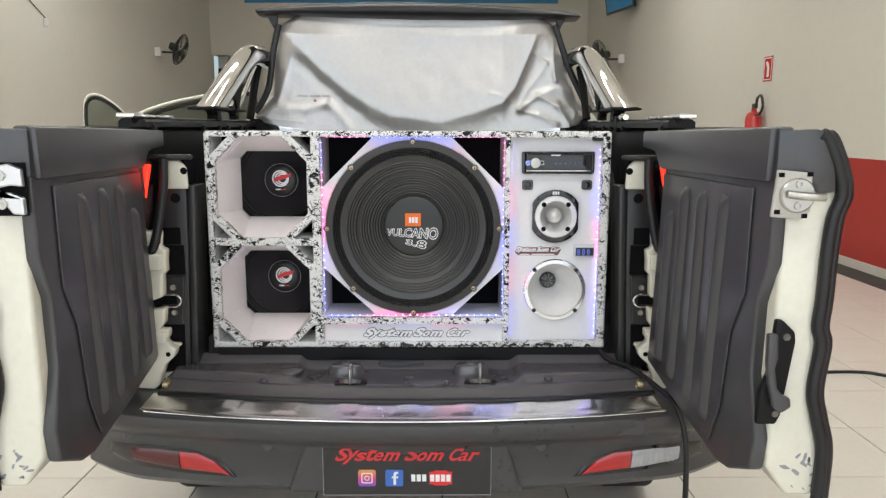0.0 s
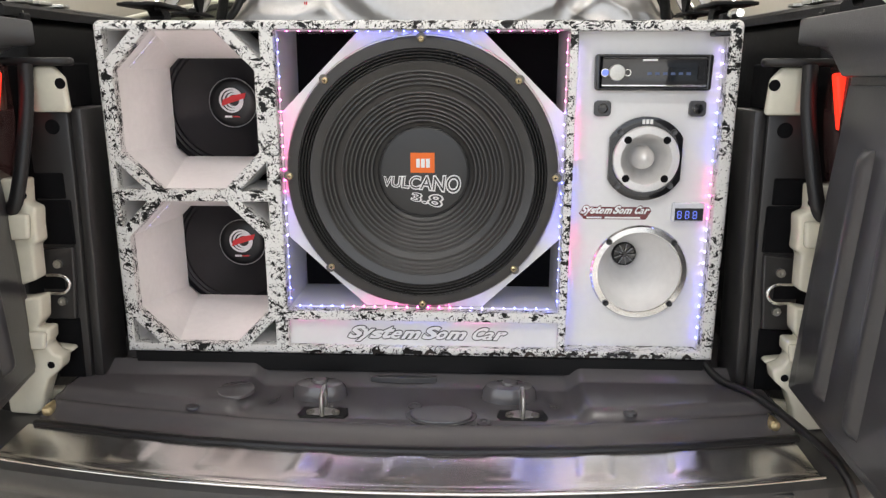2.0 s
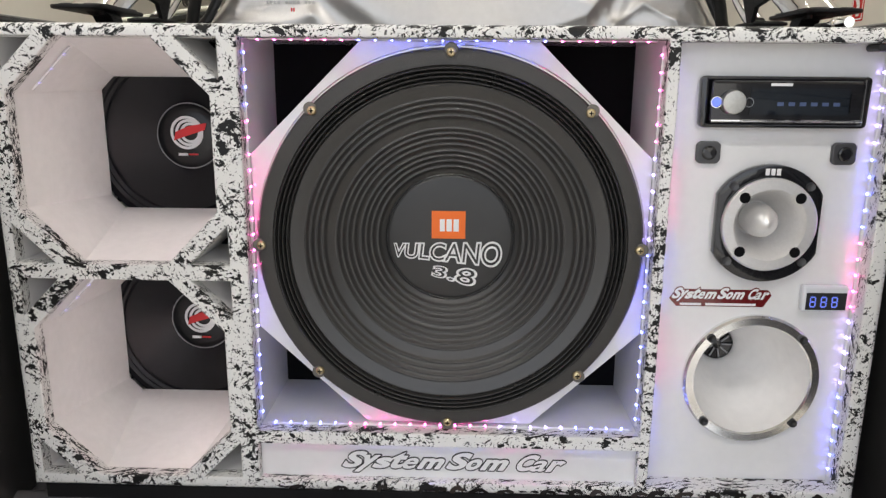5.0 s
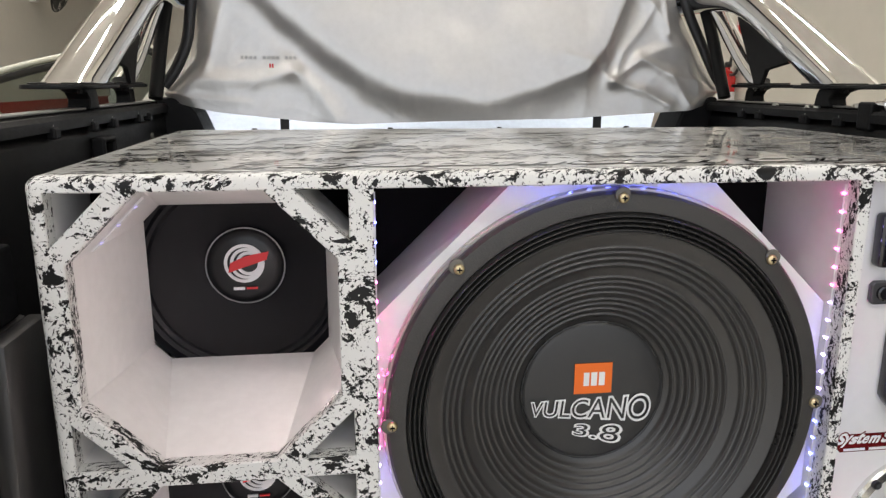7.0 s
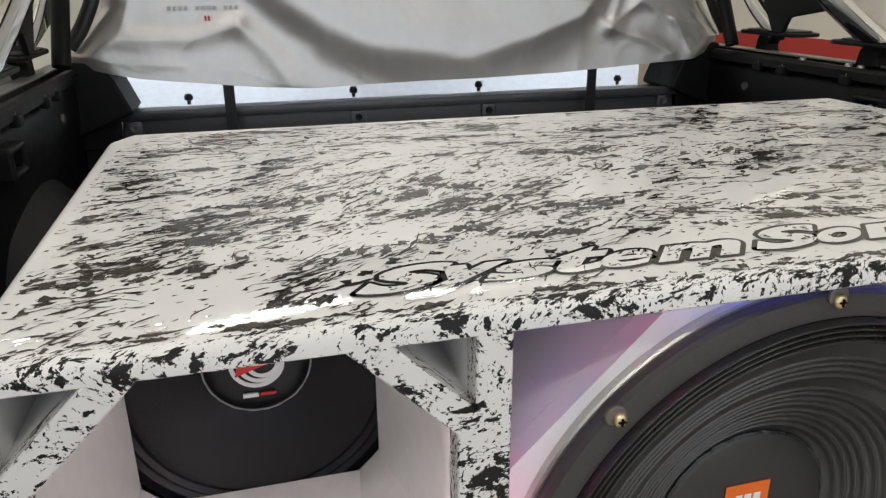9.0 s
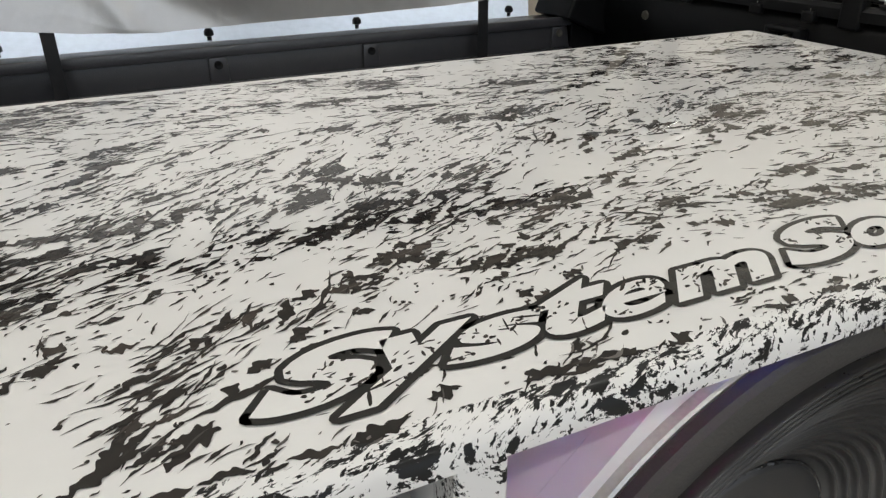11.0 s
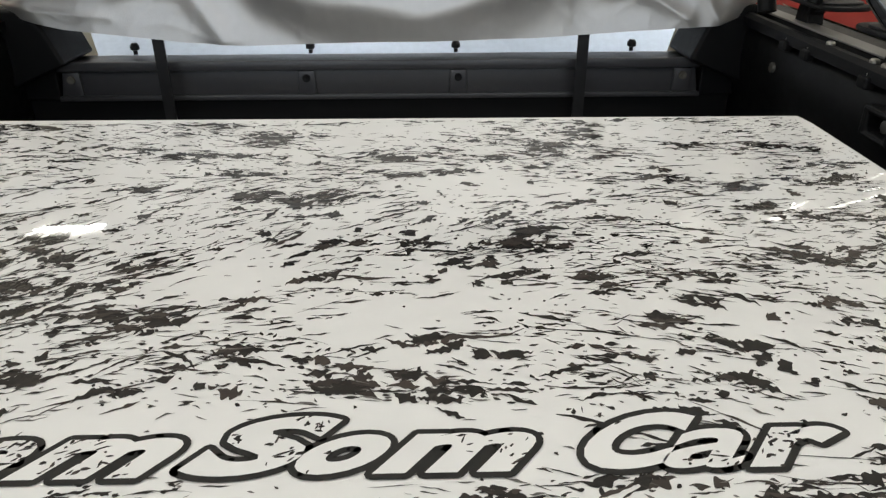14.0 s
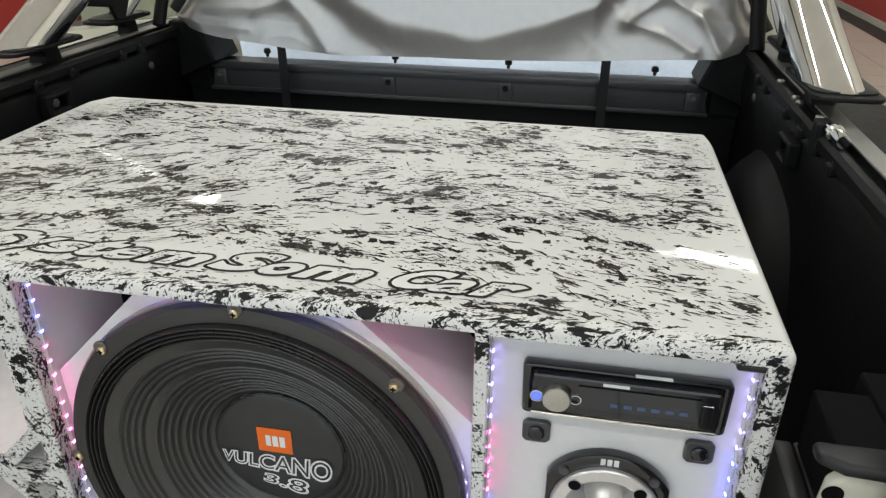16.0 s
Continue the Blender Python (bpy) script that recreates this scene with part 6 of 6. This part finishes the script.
for bx in (-0.575, -0.147, 0.132, 0.548):
    part("bracket", prism([(bx - 0.017, 1.2725), (bx + 0.017, 1.2725), (bx + 0.015, 1.316), (bx - 0.015, 1.316)], 1, 1.126, 1.1338, 0.003, 2), TRIM, bulk, "", 40)
    part("bolt", lathe([(0.0075, 1.126), (0.007, 1.122), (0.003, 1.1225), (0, 1.1235)], (bx, 0, 1.303), 12), CLIPMETAL if abs(bx) > 0.4 else PLASTIC, bulk)
# bluish metal and a made-up slope give the cab back its bright reflection
REFLECTING = material("brushed_bright_sheet", (0.36, 0.41, 0.48), 0.42, metal=0.85, vary=0.12, vary_scale=5)
cab = part("cab_back", loft([[(CX - w, y, z), (CX + w, y, z), (CX + w, y + 0.03, z), (CX - w, y + 0.03, z)] for y, z, w in ((1.213, 0.60, 0.54), (1.215, 1.28, 0.54), (1.40, 1.415, 0.645), (1.46, 1.47, 0.645), (1.55, 1.75, 0.55))], caps=True), REFLECTING, truck, "bright sheet on the back of the cab")
for bx in (-0.476, -0.146, 0.13, 0.466):
    part("trim_clip", lathe([(0.004, 1.334), (0.004, 1.341), (0.0085, 1.343), (0.0085, 1.350), (0.005, 1.355), (0, 1.355)], (bx, 1.195, 0), 12, "z"), BLACKINK, bulk)
for side in (1, -1):
    part("corner_filler", sided(side, block(0.588, 0.656, 1.14, 1.205, 1.2625, 1.345, 0.003)), PLASTIC, truck)
    part("corner_gusset", sided(side, prism([(0.548, 1.335), (0.66, 1.29), (0.66, 1.43), (0.60, 1.43), (0.572, 1.395)], 1, 1.10, 1.23, 0.006, 3)), PLASTIC, truck)
# cab shell, mostly hidden behind the cover
bm = loft([[(CX + s * w, y, z) for s, w, z in ((-1, 0.90, 0.45), (-1, 0.93, 0.95), (-1, 0.90, 1.32), (-1, t, h), (1, t, h), (1, 0.90, 1.32), (1, 0.93, 0.95), (1, 0.90, 0.45))] for y, t, h in ((1.60, 0.56, 1.76), (2.6, 0.58, 1.77), (3.15, 0.62, 1.60), (3.55, 0.84, 1.34), (4.3, 0.84, 1.26), (4.7, 0.70, 1.1))], caps=True)
cabin = part("cab", bm, CREAM, truck, "cream painted cab and bonnet", 30)
part("rear_window", loft([[(-0.62, 1.425, 1.495), (0.60, 1.425, 1.495), (0.52, 1.535, 1.73), (-0.54, 1.535, 1.73)], [(-0.62, 1.433, 1.495), (0.60, 1.433, 1.495), (0.52, 1.543, 1.73), (-0.54, 1.543, 1.73)]], caps=True), GLASS, cabin)
for wy in (0.78, 3.72):
    for side in (1, -1):
        wheel = part("wheel", sided(side, lathe([(0.21, 0.63), (0.33, 0.63), (0.36, 0.66), (0.36, 0.81), (0.33, 0.835), (0.23, 0.835), (0.22, 0.79)], (0, wy, FLOOR + 0.36), 36, "x")), TYRE, truck, "", 40)
        part("rim", sided(side, lathe([(0.225, 0.79), (0.21, 0.815), (0.08, 0.80), (0.05, 0.82), (0, 0.82)], (0, wy, FLOOR + 0.36), 36, "x")), ALU, wheel, smooth=40)
# open cab doors, whose window frames rise above the bed


def cab_door(hinge, free, arch, label):
    """An open cab door from its hinge to its free edge; arch gives the window frame's line as (share of the length, height)."""
    h, w = Vector((*hinge, 0)), Vector((free[0] - hinge[0], free[1] - hinge[1], 0))
    at = lambda s, z: Vector((h.x + w.x * s, h.y + w.y * s, z))
    body = [at(s, z) for s, z in ((0, 0.50), (1, 0.50), (1.02, 0.95), (1, 1.28), (0, 1.30))]
    nrm = Vector((-w.y, w.x, 0)).normalized() * 0.045
    d = part("cab_door", loft([[p - nrm for p in body], [p + nrm for p in body]], caps=True), CREAM, truck, label)
    line = [at(s, z) for s, z in arch]
    part("window_frame", tube([p + nrm * 0.3 for p in line], 0.010, 10, flat=0.8), CREAM, d, smooth=50)
    part("window_glass", loft([[p + nrm * 0.26 for p in line], [p + nrm * 0.34 for p in line]], caps=True), TINTED, d, "tinted window glass")
    part("window_seal", tube([p + nrm * 0.3 + Vector((0.012, -0.012, -0.022)) for p in line], 0.014, 8, flat=0.7), RUBBER, d, smooth=50)


cab_door((-0.95, 3.4), (-2.12, 2.75), [(1.0, 1.28), (1.0, 1.50), (0.985, 1.575), (0.94, 1.59), (0.87, 1.53), (0.80, 1.42), (0.72, 1.29)], "open front cab door, its white window frame showing")
cab_door((-0.93, 2.15), (-1.46, 1.62), [(0.97, 1.29), (0.93, 1.40), (0.82, 1.46), (0.6, 1.515), (0.35, 1.555), (0.05, 1.59), (0.0, 1.50), (0.0, 1.30)], "open rear cab door, its white window frame showing")

# sport bar
half = [(0.684, 0.55, 1.400), (0.664, 0.66, 1.475), (0.642, 0.79, 1.563), (0.628, 0.885, 1.622), (0.620, 0.97, 1.655), (0.617, 1.06, 1.668), (0.612, 1.15, 1.670), (0.585, 1.235, 1.670), (0.50, 1.265, 1.670), (0.40, 1.27, 1.670)]
line = [(2 * CX - x, y, z) for x, y, z in half] + half[::-1]
bm = tube(line, 0.040, 24, steps=10)
bmesh.ops.bisect_plane(bm, geom=bm.verts[:] + bm.edges[:] + bm.faces[:], plane_co=(0, 0, 1.463), plane_no=(0, 0, 1), clear_inner=True)
bar = part("sport_bar", bm, CHROME, truck, "chrome sport bar over the bed", 60)
for side in (1, -1):
    E = lambda bm: sided(side, bm)
    part("stay", E(tube([(0.682, 0.945, 1.460), (0.668, 1.0, 1.51), (0.648, 1.070, 1.600), (0.632, 1.10, 1.650)], 0.020, 16)), CHROME, bar, smooth=60)
    part("stay_panel", E(prism([(1.03, 1.615), (0.945, 1.615), (0.79, 1.520), (0.80, 1.505), (0.885, 1.491), (0.90, 1.46), (0.93, 1.46)], 0, 0.652, 0.662, 0.003, 1)), PLASTIC, bar)
    part("black_stay", E(tube([(0.640, 1.03, 1.43), (0.632, 1.09, 1.56), (0.622, 1.14, 1.66)], 0.011, 10, flat=1.4)), PLASTIC, bar, smooth=50)
    for fy, ln, wd in ((0.655, 0.100, 0.050), (0.955, 0.085, 0.038)):
        fx = 0.675 if fy < 0.8 else 0.690
        def plate(w, l, r=0.022):
            return [(fx + sx_ * (w - r) + r * math.cos(a), fy + sy_ * (l - r) + r * math.sin(a)) for sx_, sy_, a0 in ((1, 1, 0), (-1, 1, 90), (-1, -1, 180), (1, -1, 270)) for a in [radians(a0 + 30 * k) for k in range(4)]]
        foot = part("foot", E(prism(plate(wd, ln), 2, 1.454, 1.461, 0.002, 2)), PLASTIC, bar, "black foot plate", 40)
        part("collar", E(prism(plate(wd * 0.93, ln * 0.8), 2, 1.461, 1.4645, 0.002, 2)), RUBBER, foot, smooth=40)
        part("bracket", E(prism([(fy + 0.42 * ln, 1.4545), (fy - 0.30 * ln, 1.4545), (fy - 0.02 * ln, 1.447), (fy + 0.10 * ln, 1.436), (fy + 0.04 * ln, 1.420), (fy + 0.55 * ln, 1.420), (fy + 0.50 * ln, 1.445)], 0, fx - wd * 0.42, fx + wd * 0.30, 0.002, 1)), PLASTIC, foot, "curved black bracket")
        part("bolt", E(lathe([(0.006, 1.4545), (0.006, 1.447), (0, 1.447)], (fx - wd * 0.5, fy - ln * 0.4, 0), 8, "z")), PLASTIC, foot)
    part("side_fin", E(prism([(0.84, 1.570), (0.96, 1.640), (0.975, 1.655), (0.95, 1.655), (0.83, 1.585)], 0, 0.650, 0.690, 0.003)), PLASTIC, bar)

# ---- the folded cover that hangs over the bar ----
EDGE_L = [(1.83, -0.505), (1.80, -0.552), (1.76, -0.568), (1.62, -0.586), (1.52, -0.602), (1.44, -0.662), (1.36, -0.60)]
EDGE_R = [(1.83, 0.475), (1.80, 0.515), (1.76, 0.532), (1.646, 0.565), (1.58, 0.598), (1.50, 0.634), (1.445, 0.668), (1.36, 0.60)]
HEM = [(-0.67, 1.440), (-0.60, 1.414), (-0.54, 1.399), (-0.35, 1.376), (-0.24, 1.370), (0.0, 1.376), (0.27, 1.380), (0.46, 1.391), (0.575, 1.398), (0.62, 1.414), (0.68, 1.444)]


def along(table, k):
    table = sorted(table)
    if k <= table[0][0]:
        return table[0][1]
    for (a, p), (b, q) in zip(table, table[1:]):
        if k <= b:
            return p + (q - p) * (k - a) / (b - a)
    return table[-1][1]


# the slack line between the upper corners: full above, tucked in below
SWAG = [(-0.62, 1.86), (-0.508, 1.745), (-0.40, 1.640), (-0.30, 1.560), (-0.21, 1.497), (-0.13, 1.460), (-0.03, 1.443), (0.078, 1.430), (0.215, 1.464), (0.32, 1.500), (0.37, 1.560), (0.415, 1.665), (0.455, 1.772), (0.60, 1.88)]
# creases: a line of points, half width, height and how sharp the ridge is
FOLDS = [(((-0.643, 1.441), (-0.585, 1.469), (-0.454, 1.466), (-0.367, 1.489)), 0.020, 0.011, 0.5), (((-0.367, 1.489), (-0.320, 1.446), (-0.276, 1.378)), 0.022, 0.012, 0.4),
         (((-0.655, 1.446), (-0.60, 1.430), (-0.47, 1.418)), 0.010, 0.004, 0.7), (((-0.500, 1.76), (-0.515, 1.66), (-0.565, 1.50)), 0.012, 0.006, 0.6),
         (((-0.530, 1.77), (-0.575, 1.66), (-0.60, 1.55)), 0.014, 0.009, 0.5), (((-0.47, 1.60), (-0.42, 1.55), (-0.38, 1.52)), 0.030, 0.006, 0.2),
         (((0.385, 1.466), (0.457, 1.521), (0.536, 1.481), (0.586, 1.404)), 0.015, 0.013, 0.8), (((0.385, 1.466), (0.473, 1.441), (0.530, 1.410)), 0.013, 0.010, 0.8),
         (((0.390, 1.476), (0.413, 1.536), (0.462, 1.596), (0.492, 1.645)), 0.014, 0.009, 0.7), (((0.464, 1.765), (0.435, 1.693), (0.492, 1.645), (0.531, 1.585)), 0.012, 0.008, 0.7),
         (((0.522, 1.745), (0.521, 1.655), (0.527, 1.580)), 0.012, 0.014, 0.7), (((0.536, 1.481), (0.60, 1.47), (0.655, 1.450)), 0.014, 0.008, 0.7),
         (((0.457, 1.521), (0.53, 1.55), (0.59, 1.545)), 0.018, 0.008, 0.6), (((0.27, 1.53), (0.33, 1.515), (0.385, 1.466)), 0.010, 0.004, 0.6)]


def fold_depth(x, z):
    d = 0.0
    for line, w, h, sharp in FOLDS:
        best = 9.0
        for (px, pz), (qx, qz) in zip(line, line[1:]):
            t = ((x - px) * (qx - px) + (z - pz) * (qz - pz)) / ((qx - px) ** 2 + (qz - pz) ** 2)
            t = max(0.0, min(1.0, t))
            best = min(best, math.hypot(x - px - t * (qx - px), z - pz - t * (qz - pz)))
        soft_best = math.hypot(best, 0.12 * w) - 0.12 * w
        d += 0.5 * h * ((1 - sharp) * math.exp(-(best / w) ** 2) + sharp * math.exp(-soft_best / w))
    off = z - along(SWAG, x)
    knee = max(0.012, 0.055 - 0.10 * max(0.0, x + 0.1))
    d += 0.026 * (math.exp(-(off / 0.24) ** 2) if off > 0 else 0.25 * math.exp(-(off / 0.09) ** 2) + 0.75 * math.exp(-(math.hypot(off, knee) - knee) / 0.030))
    # a trough on the far side of the slack line
    d -= 0.006 * math.exp(-((off + 0.075) / 0.045) ** 2) * max(0.0, min(1.0, (0.10 - x) / 0.2)) * max(0.0, min(1.0, (x + 0.52) / 0.1))
    wx, wz = x + 0.05 * noise.noise(Vector((x * 4, z * 4, 8))), z + 0.05 * noise.noise(Vector((x * 4, z * 4, 1)))
    edge = min(1.0, max(0.0, (abs(x) - 0.25) / 0.25) + max(0.0, (1.50 - z) / 0.12))
    d += 0.0009 * edge * (1 - abs(noise.noise(Vector((wx * 8 + wz * 5, wz * 5 - wx * 3, 4))))) ** 6
    d += 0.0007 * edge * (1 - abs(noise.noise(Vector((wx * 15 - wz * 7, wz * 9 + wx * 5, 14))))) ** 9
    d += 0.003 * noise.noise(Vector((x * 5, z * 6, 3))) + 0.0012 * noise.noise(Vector((x * 17, z * 15, 9)))
    return d


def cover_point(u, v):
    if v < 0.03:
        w = v / 0.03
        z0, y = 1.83 + 0.012 * math.cos(w * math.pi / 2), 1.145 + 0.04 * (1 - math.sin(w * math.pi / 2))
        x = -0.500 + 0.985 * u
        return (x, y, z0 + 0.004 * noise.noise(Vector((x * 6, 2, w))))
    w = (v - 0.03) / 0.97
    zt = 1.83 - 0.44 * w
    xl, xr = along([(k, e) for k, e in EDGE_L], zt), along([(k, e) for k, e in EDGE_R], zt)
    x = xl + (xr - xl) * u
    z = 1.83 + (along(HEM, x) - 1.83) * w
    xl, xr = along(EDGE_L, z), along(EDGE_R, z)
    x = xl + (xr - xl) * u
    side = max(0.0, abs(2 * u - 1) - 0.9) / 0.1
    y = 1.145 - 0.058 * w ** 1.5 - fold_depth(x, z) * min(1, w * 6) + 0.03 * side ** 2
    return (x, y, z)


cover = thing("bed_cover", (CX, 1.1, 1.38), "silver fabric bed cover folded up and hanging over the sport bar", "bed cover")
part("silver_side", solid(sheet(300, 190, cover_point), 0.002), FABRIC, cover, "creased silver fabric", 80)
for side, tab in ((-1, EDGE_L), (1, EDGE_R)):
    pts = [(along(tab, z) + side * 0.008, 1.146 - 0.045 * ((1.83 - z) / 0.39) ** 1.5, z) for z in (1.795, 1.70, 1.62, 1.55, 1.49, 1.455)]
    part("edge_strip", tube(pts, 0.0085, 10, flat=1.5), VINYL, cover, "black edge strip", 50)
    part("corner_flap", prism([(along(tab, 1.76) + side * 0.006, 1.765), (along(tab, 1.8) + side * 0.055, 1.825), (along(tab, 1.8) + side * 0.075, 1.835), (along(tab, 1.8) + side * 0.01, 1.845)], 1, 1.15, 1.165, 0.002, 1), VINYL, cover)


def roll_ring(k):
    u = k / 40
    x = -0.645 + 1.265 * u
    h = 0.016 + 0.026 * math.sin(math.pi * u) ** 0.7
    zc = 1.842 + 0.004 * math.sin(math.pi * u) - 0.014 * u
    return [(x, 1.190 + 0.075 * math.cos(a) - 0.035 * math.sin(math.pi * u), zc + h * math.sin(a) * (1 if math.sin(a) > 0 else 0.6) + 0.002 * noise.noise(Vector((x * 9, a, 0)))) for a in [2 * math.pi * j / 16 for j in range(16)]]


part("black_side", loft([roll_ring(k) for k in range(41)], caps=True), VINYL, cover, "black vinyl outer side, folded on top", 60)
for sx in (-0.395, 0.352):
    part("strap", block(sx - 0.010, sx + 0.010, 1.095, 1.099, 0.81, 1.42), VINYL, cover, "black hanging strap")
rngp = random.Random(4)


def cover_front(x, z):
    w = (1.83 - z) / (1.83 - along(HEM, x))
    return 1.145 - 0.058 * w ** 1.5 - fold_depth(x, z)


for k in range(13):
    x, w = -0.487 + 0.0098 * k, rngp.uniform(0.005, 0.0082)
    if k in (4, 9):
        continue
    y = cover_front(x + w / 2, 1.519) - 0.0028
    part("print_bar", block(x, x + w, y - 0.0004, y + 0.0004, 1.5150, 1.5225), FADEDINK, cover)
for x in (-0.424, -0.418):
    y = cover_front(x, 1.501) - 0.0028
    part("print_bar", block(x, x + 0.0035, y - 0.0004, y + 0.0004, 1.4965, 1.5055), REDINK, cover)

# ---- cables ----
cab1 = thing("power_cable", (0.62, -0.3, FLOOR), "black power cable hanging over the bumper to the floor", "cable")
part("cord", tube([(0.475, 0.05, 0.85), (0.50, -0.01, 0.812), (0.545, -0.07, 0.806), (0.585, -0.15, 0.79), (0.612, -0.235, 0.768), (0.628, -0.262, 0.70), (0.634, -0.262, 0.62), (0.640, -0.25, 0.50), (0.642, -0.24, 0.30), (0.63, -0.22, 0.14), (0.66, -0.15, FLOOR + 0.008), (0.9, 0.1, FLOOR + 0.008)], 0.0065, 8), RUBBER, cab1, smooth=60)
cab2 = thing("floor_cable", (2.2, 1.9, FLOOR), "black cable lying on the tiled floor", "cable")
part("cord", tube([(1.0, 2.0, FLOOR + 0.008), (1.9, 1.93, FLOOR + 0.008), (2.35, 1.93, FLOOR + 0.008), (2.55, 1.86, FLOOR + 0.008), (3.3, 1.88, FLOOR + 0.008), (3.9, 2.2, FLOOR + 0.008)], 0.009, 6), RUBBER, cab2)

# ---- floor tiles ----
STEP, TX, TY = 0.4545, -0.374, 0.7595


def tile_mesh():
    bm = block(-STEP / 2 + 0.0025, STEP / 2 - 0.0025, -STEP / 2 + 0.0025, STEP / 2 - 0.0025, -0.008, 0.0, 0.0012, 1)
    me = bpy.data.meshes.new("tile")
    bm.to_mesh(me)
    bm.free()
    me.materials.append(TILE)
    return me


TILE_MESH = tile_mesh()
rest = bmesh.new()
for i in range(-13, 10):
    for j in range(-18, 38):
        cx, cy = TX + STEP * (i + 0.5), TY + STEP * (j + 0.5)
        if not (XW < cx - 0.2 and cx + 0.2 < XE and YS < cy - 0.2 and cy + 0.2 < YN):
            continue
        near = (-3.2 < cx < 3.99 and -1.0 < cy < 6.5)
        if near and not (abs(cx) < 0.7 and 1.2 < cy < 4.5):
            ob = new("tile", TILE_MESH)
            ob.parent = floor
            ob.location = (cx, cy, FLOOR)
        else:
            a, z = STEP / 2 - 0.0025, FLOOR
            rest.faces.new([rest.verts.new((cx + dx * a, cy + dy * a, z)) for dx, dy in ((-1, -1), (1, -1), (1, 1), (-1, 1))])
tagged(part("far_tiles", rest, TILE, floor), kind="stuff")
